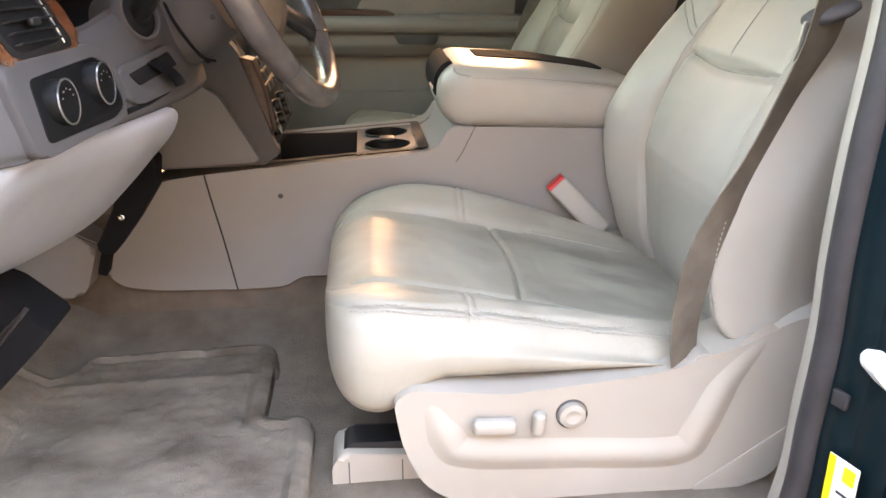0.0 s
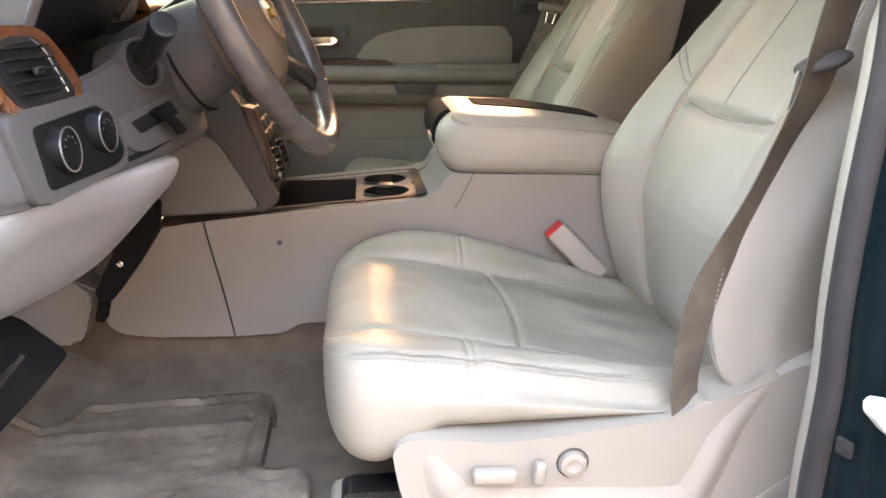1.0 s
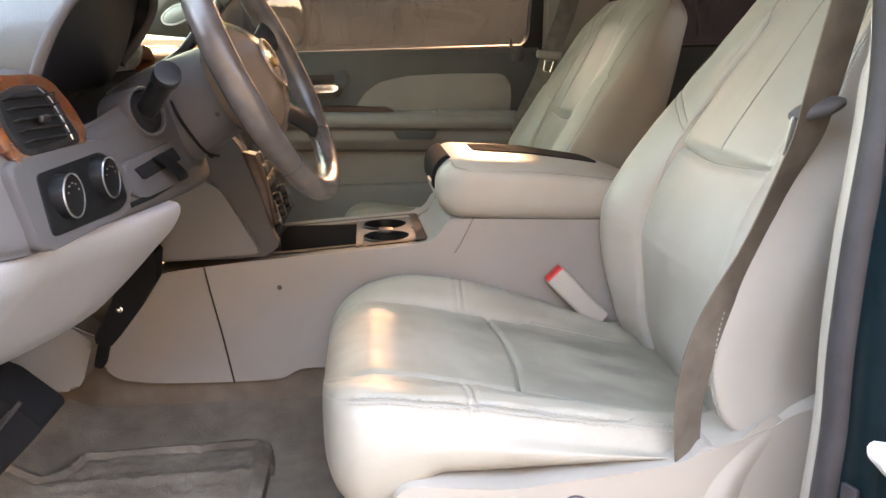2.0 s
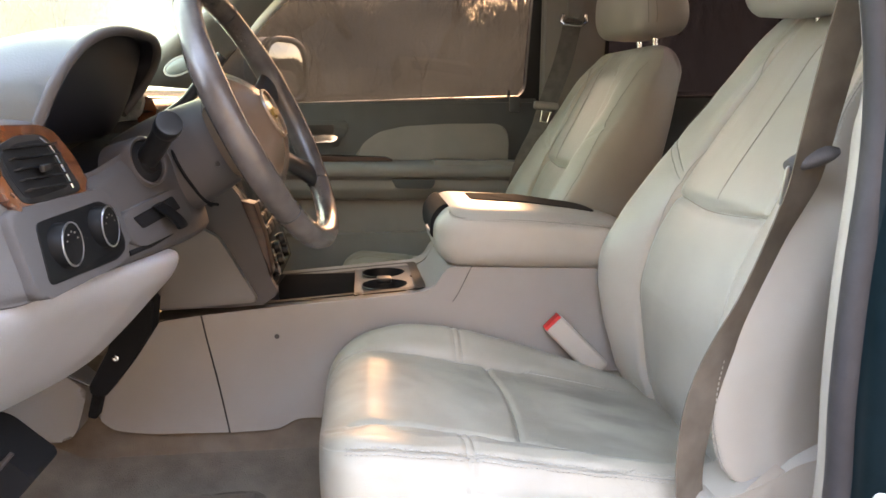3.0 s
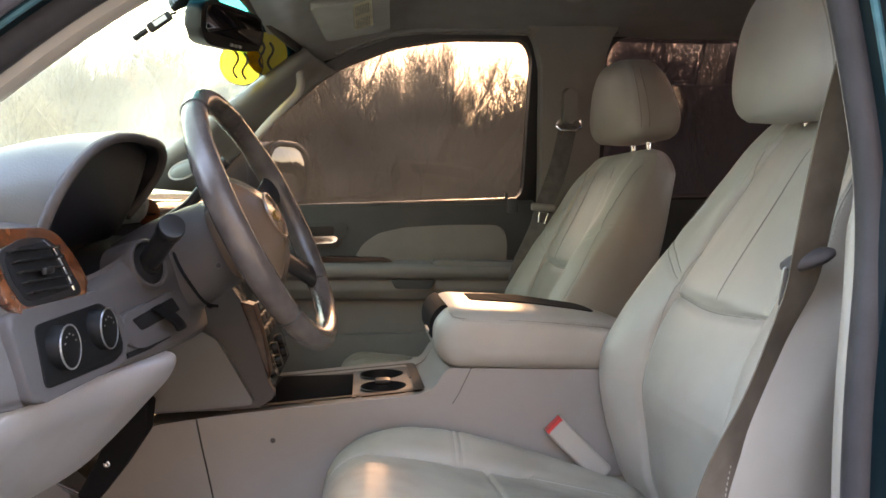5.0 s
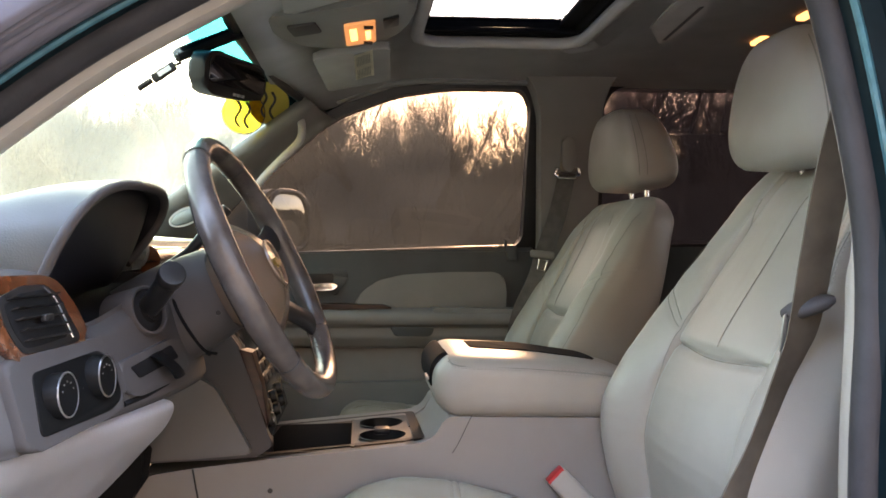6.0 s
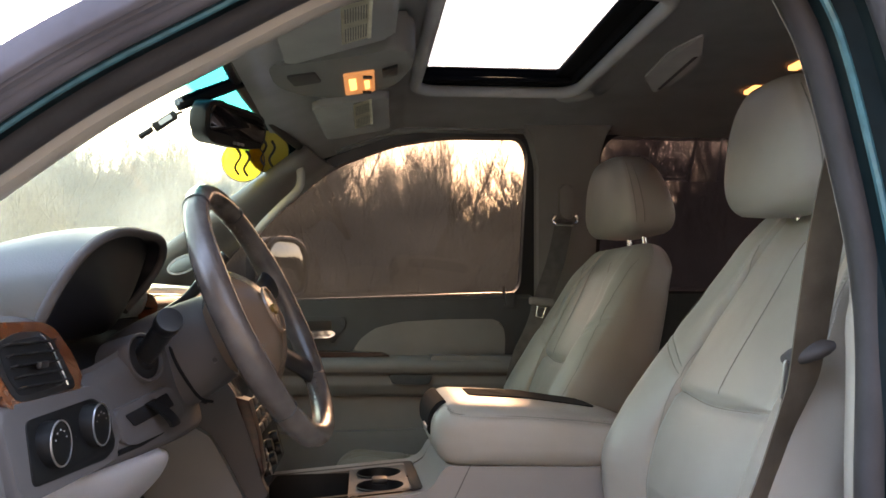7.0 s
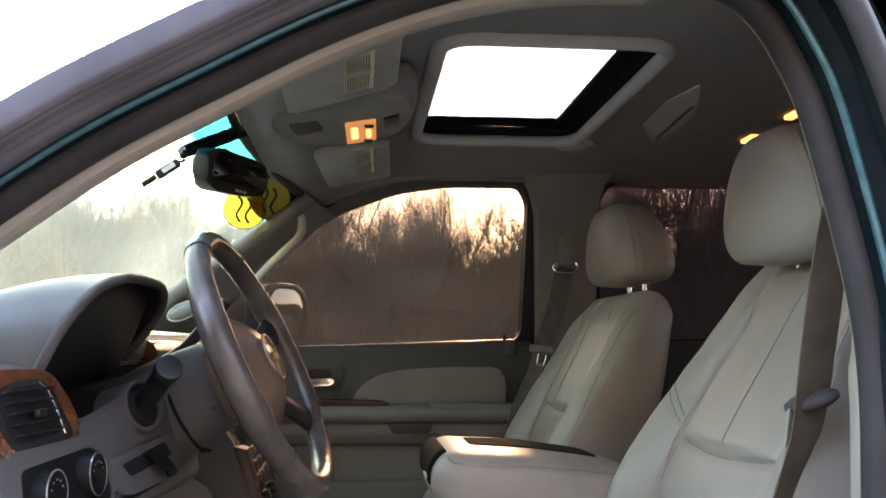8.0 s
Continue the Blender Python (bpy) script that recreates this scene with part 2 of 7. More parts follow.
FADE = [pane("shade_fade_glass", (0.0008 + 0.050 * k * k / 3, 0.045 + 0.06 * k, 0.051 + 0.045 * k)) for k in (0.6, 1.3, 2.0, 2.7)]
STICKER = pane("sticker_film", (0.80, 0.55, 0.04), dust=0.75, film_color=(0.85, 0.58, 0.05))
STICKER_DARK = material("sticker_olive", (0.52, 0.42, 0.05), 0.45)
LAMP = material("lamp_lens", (0.55, 0.33, 0.16), 0.4)
LAMP.node_tree.nodes["Principled BSDF"].inputs["Emission Color"].default_value = (1.0, 0.40, 0.14, 1)
LAMP.node_tree.nodes["Principled BSDF"].inputs["Emission Strength"].default_value = 0.016
BULB = material("lamp_bulb", (0.9, 0.7, 0.4), 0.4)
BULB.node_tree.nodes["Principled BSDF"].inputs["Emission Color"].default_value = (1.0, 0.42, 0.14, 1)
BULB.node_tree.nodes["Principled BSDF"].inputs["Emission Strength"].default_value = 0.09
BARK = material("bark", (0.16, 0.12, 0.09), 0.9)
vary(BARK, (0.10, 0.075, 0.055), (0.22, 0.17, 0.13), 6, 6)
GROUND = material("winter_ground", (0.12, 0.10, 0.06), 1.0)
vary(GROUND, (0.045, 0.041, 0.033), (0.11, 0.098, 0.076), 0.6, 10)


# ---- building tools ----
def thing(name, base, label, category, group="", kind=""):
    ob = new(name)
    ob.location = base
    ob.empty_display_size = 0.05
    return tagged(ob, label, category, group, kind)


def base_of(ob):
    p = Vector((0, 0, 0))
    while ob:
        p += ob.location
        ob = ob.parent
    return p


def finish(me, mat, angle=38):
    for m in (mat if isinstance(mat, (list, tuple)) else [mat]):
        me.materials.append(m)
    me.polygons.foreach_set("use_smooth", [True] * len(me.polygons))
    me.set_sharp_from_angle(angle=radians(angle))


def part(name, bm, mat, parent=None, label="", angle=38, kind="", category=""):
    """One mesh object in world metres, under a thing or a part, or alone."""
    bmesh.ops.recalc_face_normals(bm, faces=bm.faces[:])
    if parent:
        bmesh.ops.translate(bm, verts=bm.verts[:], vec=-base_of(parent))
    me = bpy.data.meshes.new(name)
    bm.to_mesh(me)
    bm.free()
    finish(me, mat, angle)
    ob = new(name, me)
    ob.parent = parent
    return tagged(ob, label, category, "", kind)


def fillet(pts, r, n=5, closed=True):
    """Rounds the corners of a plane polygon."""
    out, k = [], len(pts)
    for i in range(k):
        p = Vector(pts[i])
        if not closed and i in (0, k - 1):
            out.append(p)
            continue
        a, b = Vector(pts[i - 1]) - p, Vector(pts[(i + 1) % k]) - p
        d = min(r, a.length * 0.45, b.length * 0.45)
        s, e = p + a.normalized() * d, p + b.normalized() * d
        for j in range(n + 1):
            t = j / n
            out.append(s * (1 - t) ** 2 + p * 2 * t * (1 - t) + e * t * t)
    return out


def spline(pts, n, closed=False):
    """Points along a smooth curve through pts, in any dimension."""
    P, k = [np.array(p, float) for p in pts], len(pts)
    out, seg = [], k if closed else k - 1
    for i in range(n):
        u = i / n * seg if closed else i / (n - 1) * seg
        j = min(int(u), seg - 1)
        t = u - j
        g = (lambda q: P[q % k]) if closed else (lambda q: P[min(max(q, 0), k - 1)])
        a, b, c, d = g(j - 1), g(j), g(j + 1), g(j + 2)
        out.append(0.5 * (2 * b + (c - a) * t + (2 * a - 5 * b + 4 * c - d) * t * t + (3 * b - a - 3 * c + d) * t ** 3))
    return out


AXES = {"x": lambda a, b, h: (h, a, b), "y": lambda a, b, h: (a, h, b), "z": lambda a, b, h: (a, b, h)}


def prism(bm, pts, axis, lo, hi, bevel=0.0, seg=3):
    """A plane outline pushed along an axis: (y, z) for x, (x, z) for y, (x, y) for z."""
    f = AXES[axis]
    tmp = bmesh.new()
    ring = [[tmp.verts.new(f(p[0], p[1], h)) for p in pts] for h in (lo, hi)]
    tmp.faces.new(ring[0])
    tmp.faces.new(ring[1][::-1])
    k = len(pts)
    for i in range(k):
        tmp.faces.new((ring[0][i], ring[1][i], ring[1][(i + 1) % k], ring[0][(i + 1) % k]))
    if bevel:
        rim = [e for e in tmp.edges if all(v in ring[0] for v in e.verts) or all(v in ring[1] for v in e.verts)]
        bmesh.ops.bevel(tmp, geom=rim, offset=bevel, segments=seg, affect="EDGES", profile=0.5)
    join(bm, tmp)
    return bm


def join(bm, tmp):
    me = bpy.data.meshes.new("tmp")
    tmp.to_mesh(me)
    tmp.free()
    bm.from_mesh(me)
    bpy.data.meshes.remove(me)


def box(bm, c, s, bevel=0.0, m=None, seg=2):
    tmp = bmesh.new()
    bmesh.ops.create_cube(tmp, size=1)
    bmesh.ops.scale(tmp, vec=s, verts=tmp.verts)
    if bevel:
        bmesh.ops.bevel(tmp, geom=tmp.edges[:], offset=bevel, segments=seg, affect="EDGES", profile=0.5)
    bmesh.ops.transform(tmp, matrix=Matrix.Translation(c) @ (m or Matrix.Identity(4)), verts=tmp.verts)
    join(bm, tmp)
    return bm


def surf(bm, f, nu, nv, closed_u=False, cap=False):
    """A sheet from f(u, v) with u, v in 0..1; closed_u joins its ends; cap closes the first and last ring."""
    us = nu if closed_u else nu + 1
    vs = [[bm.verts.new(f(i / nu, j / nv)) for i in range(us)] for j in range(nv + 1)]
    for j in range(nv):
        for i in range(nu):
            q = (i + 1) % us
            bm.faces.new((vs[j][i], vs[j][q], vs[j + 1][q], vs[j + 1][i]))
    if cap:
        bm.faces.new(vs[0][::-1])
        bm.faces.new(vs[-1])
    return bm


def loft(bm, rings, closed=True, cap=True):
    vs = [[bm.verts.new(p) for p in r] for r in rings]
    k = len(rings[0])
    for a, b in zip(vs, vs[1:]):
        for i in range(k if closed else k - 1):
            q = (i + 1) % k
            bm.faces.new((a[i], a[q], b[q], b[i]))
    if cap and closed:
        bm.faces.new(vs[0][::-1])
        bm.faces.new(vs[-1])
    return bm


def sweep(bm, path, shape, closed=False, side=(0, 1, 0)):
    """Carries a plane shape [(a, b)] along a path; a lies along `side`, b across both."""
    k, rings = len(path), []
    side = Vector(side)
    for i, p in enumerate(path):
        p = Vector(p)
        q0 = Vector(path[(i - 1) % k] if closed or i else path[0])
        q1 = Vector(path[(i + 1) % k] if closed or i < k - 1 else path[-1])
        t = (q1 - q0).normalized()
        s = (side - t * side.dot(t)).normalized()
        c = t.cross(s)
        rings.append([p + s * a + c * b for a, b in shape])
    if closed:
        rings.append(rings[0])
        vs = [[bm.verts.new(p) for p in r] for r in rings[:-1]]
        vs.append(vs[0])
        n = len(shape)
        for a, b in zip(vs, vs[1:]):
            for i in range(n):
                bm.faces.new((a[i], a[(i + 1) % n], b[(i + 1) % n], b[i]))
    else:
        loft(bm, rings)
    return bm


def circle(r, n=12, sx=1.0):
    return [(r * sx * math.cos(2 * math.pi * i / n), r * math.sin(2 * math.pi * i / n)) for i in range(n)]


def tube(bm, path, r, n=12, closed=False, side=(0, 1, 0.013), sx=1.0):
    return sweep(bm, path, circle(r, n, sx), closed, side)


def lathe(bm, prof, at, axis, n=28):
    """Turns (radius, height) about an axis direction through `at`."""
    turn = Vector(axis).to_track_quat("Z", "Y").to_matrix()
    rings = [[Vector(at) + turn @ Vector((max(r, 1e-4) * math.cos(2 * math.pi * i / n), max(r, 1e-4) * math.sin(2 * math.pi * i / n), h))
              for i in range(n)] for r, h in prof]
    return loft(bm, rings)


def lip(d, w):
    """A soft groove: 1 on the line, 0 away from it."""
    return math.exp(-(d / w) ** 2)


def ss(a, b, x):
    t = min(max((x - a) / (b - a), 0), 1)
    return t * t * (3 - 2 * t)


def mix3(a, b, t):
    return Vector(a).lerp(Vector(b), t)


# ---- the car's shell ----
CL = 1.54                                   # the car's middle line
FLOOR = 0.60


def glass_y(z):                             # the side glass leans in towards the roof
    return 2.37 - (z - 1.27) * 0.19


def ceiling_z(x, y):
    z = 1.80 - 0.043 * abs((y - CL) / 0.72) ** 3.8
    return z - 0.33 * max(0.0, 0.12 - x) ** 1.0 * (1.0 if x < 0.12 else 0.0)


# floor of the cabin
bm = bmesh.new()


def floor_f(u, v):
    x, y = -0.95 + 3.9 * u, 0.68 + 1.72 * v
    toe = 0.55 * max(0.0, -0.52 - x)        # the toe board rises to the front
    hump = 0.07 * math.exp(-((y - CL) / 0.2) ** 2)
    return Vector((x, y, FLOOR + toe + hump + 0.004 * noise.noise(Vector((x * 6, y * 6, 0)))))


surf(bm, floor_f, 90, 50)
part("floor", bm, CARPET, None, "worn taupe carpet over the cabin floor", kind="structure", category="floor")

# headliner round the sunroof's opening
SX0, SX1, SY0, SY1 = 0.142, 0.528, 1.265, 1.915
bm = bmesh.new()
xs = [-0.22, 0.00, 0.12, SX0 - 0.03, SX0, SX1, SX1 + 0.03, 0.8, 1.4, 2.2, 3.0]
ys = [0.76, 0.9, 1.05, SY0 - 0.03, SY0, 1.4, 1.6, 1.8, SY1, SY1 + 0.03, 2.05, 2.15, 2.22, 2.27]
xs = sorted({round(x, 3) for x in xs + [-0.22 + 0.05 * i for i in range(16)] + [0.62, 0.7, 0.9, 1.0, 1.1, 1.25, 1.6, 1.9]})
ys = sorted({round(y, 3) for y in ys + [0.76 + 0.04 * i for i in range(38)]})
grid = {}
for i, x in enumerate(xs):
    for j, y in enumerate(ys):
        edge = min(max(SX0 - x, x - SX1, SY0 - y, y - SY1, 0), 0.05)
        z = ceiling_z(x, y) - 0.006 * (1 - edge / 0.05) * (edge < 0.05) - 0.0015 * (1 + noise.noise(Vector((x * 3, y * 3, 7))))
        grid[i, j] = bm.verts.new((x, y, z))
for i in range(len(xs) - 1):
    for j in range(len(ys) - 1):
        cx, cy = (xs[i] + xs[i + 1]) / 2, (ys[j] + ys[j + 1]) / 2
        if not (SX0 < cx < SX1 and SY0 < cy < SY1) and not (cx < -0.05 - 0.5 * (cy - 0.82) and cy < 1.0):
            bm.faces.new((grid[i, j], grid[i + 1, j], grid[i + 1, j + 1], grid[i, j + 1]))
bmesh.ops.solidify(bm, geom=bm.faces[:], thickness=-0.012)
part("ceiling", bm, HEADLINER, None, "grey cloth headliner with an open sunroof cut into it", kind="structure", category="ceiling")

# roof skin above, with the same opening
bm = bmesh.new()
for x0, x1, y0, y1 in ((-0.25, -0.10, 1.05, 2.30), (-0.10, SX0 + 0.01, 0.72, 2.30), (SX1 - 0.01, 3.1, 0.62, 2.30), (SX0 + 0.01, SX1 - 0.01, 0.64, SY0), (SX0 + 0.01, SX1 - 0.01, SY1, 2.30)):
    def roof_f(u, v, x0=x0, x1=x1, y0=y0, y1=y1):
        x, y = x0 + (x1 - x0) * u, y0 + (y1 - y0) * v
        return Vector((x, y, ceiling_z(x, y) + 0.05))
    surf(bm, roof_f, 16, 16)
bmesh.ops.solidify(bm, geom=bm.faces[:], thickness=-0.01)
part("roof", bm, PAINT, None, "dark teal painted steel roof of the car", kind="structure", category="roof")

sunroof = thing("sunroof", (0.35, CL, 1.78), "smoked glass sunroof with black frame and trimmed rim", "sunroof")
bm = bmesh.new()
for y0, y1, x0, x1 in ((SY1 - 0.002, SY1 + 0.012, SX0, SX1), (SY0 - 0.012, SY0 + 0.002, SX0, SX1), (SY0, SY1, SX0 - 0.012, SX0 + 0.002), (SY0, SY1, SX1 - 0.002, SX1 + 0.012)):
    box(bm, ((x0 + x1) / 2, (y0 + y1) / 2, 1.828), (x1 - x0, y1 - y0, 0.044))
part("frame", bm, MATTE, sunroof, "matt black inner frame")
bm = bmesh.new()
box(bm, (0.515, (SY0 + SY1) / 2, 1.836), (0.05, SY1 - SY0, 0.014), 0.003)
box(bm, (SX0 + 0.008, (SY0 + SY1) / 2, 1.83), (0.018, SY1 - SY0, 0.014), 0.003)
box(bm, (0.345, SY1 - 0.012, 1.815), (SX1 - SX0, 0.02, 0.012), 0.003)
part("seal", bm, MATTE, sunroof, "black rubber seal")
bm = bmesh.new()
loop = fillet([(SX0 - 0.010, SY0 - 0.010), (SX1 + 0.016, SY0 - 0.010), (SX1 + 0.016, SY1 + 0.014), (SX0 - 0.010, SY1 + 0.014)], 0.07, 8)
tube(bm, [(p[0], p[1], 1.792) for p in loop], 0.015, 12, True, (0, 0.013, 1))
part("rim", bm, HEADLINER, sunroof, "cloth-covered rounded rim")
bm = bmesh.new()
ridge = fillet([(0.40, SY1 + 0.052), (SX1 + 0.066, SY1 + 0.052), (SX1 + 0.066, SY0 - 0.06)], 0.09, 10, False)
ridge = spline([(p[0], p[1]) for p in ridge], 60)
loft(bm, [[Vector((p[0] + dx, p[1] + dx * 0.2, ceiling_z(p[0], p[1]) - 0.001 - 0.017 * ss(0, 12, i) * ss(0, 14, 59 - i) * math.cos(dx / 0.030 * math.pi / 2))) for dx in np.linspace(-0.030, 0.030, 9)] for i, p in enumerate(ridge)], False, False)
bmesh.ops.solidify(bm, geom=bm.faces[:], thickness=0.004)
part("outer_rim", bm, HEADLINER, sunroof, "broad soft ridge moulded behind the opening")

bm = bmesh.new()
box(bm, ((SX0 + SX1) / 2, (SY0 + SY1) / 2, 1.842), (SX1 - SX0 + 0.01, SY1 - SY0 + 0.01, 0.004))
part("glass_panel", bm, ROOFGLASS, sunroof, "smoked roof glass")

# windshield
WS_TOP, WS_BOT = (-0.24, 1.705), (-0.98, 1.22)


def wind_f(u, v, off=0.0):
    y = CL + (u - 0.5) * 2 * (0.60 + 0.14 * v)
    bow = ((y - CL) / 0.74) ** 2
    x = WS_TOP[0] + (WS_BOT[0] - WS_TOP[0]) * v + 0.13 * bow
    z = WS_TOP[1] + (WS_BOT[1] - WS_TOP[1]) * v - 0.035 * bow
    return Vector((x - off, y, z + off))


windshield = tagged(new("window_1"), "clear raked windshield with a teal shade band", "windshield", kind="structure")
bm = bmesh.new()
surf(bm, lambda u, v: wind_f(u, 0.118 + 0.882 * v), 24, 12)
part("pane", bm, GLASS, windshield)
bm = bmesh.new()
surf(bm, lambda u, v: wind_f(u, 0.004 + 0.086 * v), 24, 4)
part("shade_band", bm, SHADEBAND, windshield, "teal tinted shade band")
for k in range(4):                           # the band fades out downwards
    bm = bmesh.new()
    surf(bm, lambda u, v: wind_f(u, 0.090 + 0.007 * (k + v)), 24, 2)
    part("shade_fade", bm, FADE[k], windshield, "paler lower edge of the shade band")
bm = bmesh.new()
rim = [wind_f(i / 20, 0.0) for i in range(21)] + [wind_f(1, 0.05 + i / 20 * 0.9) for i in range(20)]
rim += [wind_f(1 - i / 20, 1) for i in range(21)] + [wind_f(0, 0.95 - i / 20 * 0.9) for i in range(20)]
tube(bm, rim, 0.012, 8, True, (0.013, 0.2, 1))
part("surround", bm, BLACK, windshield, "black ceramic edge and seal")

# driver's door opening: trim, seal, painted flange along one loop
LOOP = [(-0.62, 0.60), (-0.64, 0.9), (-0.60, 1.13), (-0.46, 1.262), (-0.313, 1.378), (-0.222, 1.444), (-0.125, 1.50), (-0.023, 1.555),
        (0.084, 1.597), (0.19, 1.618), (0.30, 1.62), (0.365, 1.594), (0.40, 1.54), (0.42, 1.486), (0.444, 1.377), (0.456, 1.30),
        (0.459, 1.22), (0.452, 1.10), (0.450, 0.99), (0.453, 0.90), (0.449, 0.80), (0.445, 0.70), (0.415, 0.60), (0.33, 0.555), (-0.2, 0.55), (-0.5, 0.55)]


def loop_at(y, grow, n=130):
    """The opening's loop, widened by `grow` metres, at depth y."""
    pts = [Vector((p[0], p[1])) for p in spline(LOOP, n, True)]
    out = []
    for i, p in enumerate(pts):
        t = (pts[(i + 1) % n] - pts[i - 1]).normalized()
        g = grow + (0.03 * ss(1.24, 1.34, p.y) if p.x > 0.33 and y > 0.72 else 0.0)
        if p.x > 0.30 and 0.703 < y < 0.76:
            g += 0.020
        q = p + Vector((-t.y, t.x)) * g
        out.append(Vector((q.x, y, q.y)))
    return out


def band(name, mat, label, rings, kind="structure"):
    bm = bmesh.new()
    rows = [loop_at(y, g) for y, g in rings]
    rows = [list(r) for r in zip(*rows)]
    rows.append(rows[0])
    vs = [[bm.verts.new(p) for p in r] for r in rows[:-1]]
    vs.append(vs[0])
    for a, b in zip(vs, vs[1:]):
        for i in range(len(a) - 1):
            bm.faces.new((a[i], a[i + 1], b[i + 1], b[i]))
    return part(name, bm, mat, None, label, kind=kind, category="door opening")


band("trim_opening", PLASTIC, "light grey plastic trim inside the door opening", [(0.704, 0.008), (0.708, -0.003), (0.718, -0.006), (0.738, -0.002), (0.752, 0.012), (0.768, 0.07)])
bm = bmesh.new()
sweep(bm, loop_at(0.690, 0.016), circle(0.0165, 12), True)
part("seal", bm, RUBBER, None, "dark rubber weather seal round the door opening", kind="structure", category="seal")
bm = bmesh.new()
crown = [p for p in loop_at(0.602, 0.030) if p.z > 1.18 and p.x < 0.33 or p.z > 1.6]
crown = sorted(crown, key=lambda p: p.x)
sweep(bm, crown, [(-0.030, -0.016), (-0.026, 0.002), (-0.010, 0.006), (0.006, 0.008), (0.018, 0.004), (0.026, -0.006), (0.028, -0.014), (0.020, -0.022), (0.004, -0.0305), (-0.004, -0.0318), (-0.0095, -0.0292), (-0.0112, -0.0238), (-0.0128, -0.0268), (-0.0152, -0.0256), (-0.0166, -0.0212), (-0.0180, -0.0246), (-0.0225, -0.0232), (-0.0240, -0.0180), (-0.0258, -0.0215), (-0.0290, -0.0190)])
part("trim_drip_rail", bm, FADED, None, "faded grey ribbed rubber strip along the door frame", kind="structure", category="trim", angle=50)
band("door_frame", PAINT, "dark teal painted steel door frame", [(0.70, 0.014), (0.664, 0.016), (0.650, 0.019), (0.640, 0.030), (0.622, 0.031), (0.614, 0.0345), (0.590, 0.035)])
# second weatherstrip, from the front pillar over the door
bm = bmesh.new()
strip = sorted([p for p in loop_at(0.652, 0.022) if p.z > 1.18 and p.x < 0.30], key=lambda p: p.x)
sweep(bm, strip, [(-0.022, 0.006), (-0.019, 0.012), (-0.010, 0.014), (-0.006, 0.009), (-0.002, 0.014), (0.010, 0.015), (0.016, 0.010), (0.021, 0.012), (0.024, 0.004), (0.0, -0.004)])
part("seal_upper", bm, FADED, None, "ribbed grey rubber weatherstrip over the door", kind="structure", category="seal")
# painted edge, brightened by colour as if it caught the sky
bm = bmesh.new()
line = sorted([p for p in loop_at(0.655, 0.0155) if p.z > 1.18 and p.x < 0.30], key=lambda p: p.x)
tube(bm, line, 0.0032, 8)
part("trim_bead", bm, PAINT_GLINT, None, "thin teal painted edge between the rubber strips, brightened with the sky glint colour", kind="structure", category="car body")
# ridges on the rear edge of the opening; their lighter teal paints in sky reflections
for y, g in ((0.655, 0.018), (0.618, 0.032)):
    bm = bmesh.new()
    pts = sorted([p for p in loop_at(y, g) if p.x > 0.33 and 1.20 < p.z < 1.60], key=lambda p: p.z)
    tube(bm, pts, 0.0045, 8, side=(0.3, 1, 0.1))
    part("trim_bead", bm, PAINT_GLINT, None, "rounded paint ridge along the door frame, sky reflection in its lighter teal", kind="structure", category="car body")


bm = bmesh.new()
tube(bm, spline([(0.380, 0.575, 1.592), (0.397, 0.575, 1.558), (0.413, 0.575, 1.517), (0.430, 0.575, 1.462), (0.445, 0.575, 1.39)], 30), 0.011, 10)
part("trim_rear_door_edge", bm, RUBBER, None, "dark rubber strip on the rear door's leading edge", kind="structure", category="trim")


# ---- seats ----
def lerp_at(table, x):
    return float(np.interp(x, [p[0] for p in table], [p[1] for p in table]))


Z_MID = [(-0.06, 0.856), (0, 0.868), (0.1, 0.849), (0.21, 0.823), (0.35, 0.791), (0.52, 0.750)]
Z_IN = [(-0.06, 0.858), (0, 0.880), (0.06, 0.893), (0.156, 0.881), (0.255, 0.851), (0.347, 0.820), (0.432, 0.787), (0.52, 0.755)]
Z_OUT = [(-0.06, 0.868), (0, 0.868), (0.12, 0.854), (0.25, 0.830), (0.38, 0.808), (0.52, 0.788)]
X_BOL = [(0.74, 0.485), (0.80, 0.452), (0.90, 0.424), (0.975, 0.412), (1.02, 0.418), (1.10, 0.463), (1.15, 0.50), (1.275, 0.60), (1.375, 0.668), (1.42, 0.70)]
X_MID = [(0.74, 0.51), (0.80, 0.485), (0.97, 0.462), (1.06, 0.488), (1.15, 0.538), (1.275, 0.618), (1.37, 0.678), (1.42, 0.71)]
X_NEAR = [(0.74, 0.535), (0.78, 0.50), (0.797, 0.472), (0.805, 0.455), (0.815, 0.439), (0.843, 0.423), (0.89, 0.412), (0.942, 0.414), (1.007, 0.426), (1.068, 0.452), (1.145, 0.495), (1.207, 0.533), (1.269, 0.560), (1.325, 0.60), (1.42, 0.70)]
X_BACK = [(0.74, 0.58), (0.9, 0.61), (1.055, 0.645), (1.18, 0.70), (1.35, 0.76), (1.42, 0.765)]


def smooth_at(table, x, h=0.025):
    return (lerp_at(table, x - h) + 2 * lerp_at(table, x) + lerp_at(table, x + h)) / 4


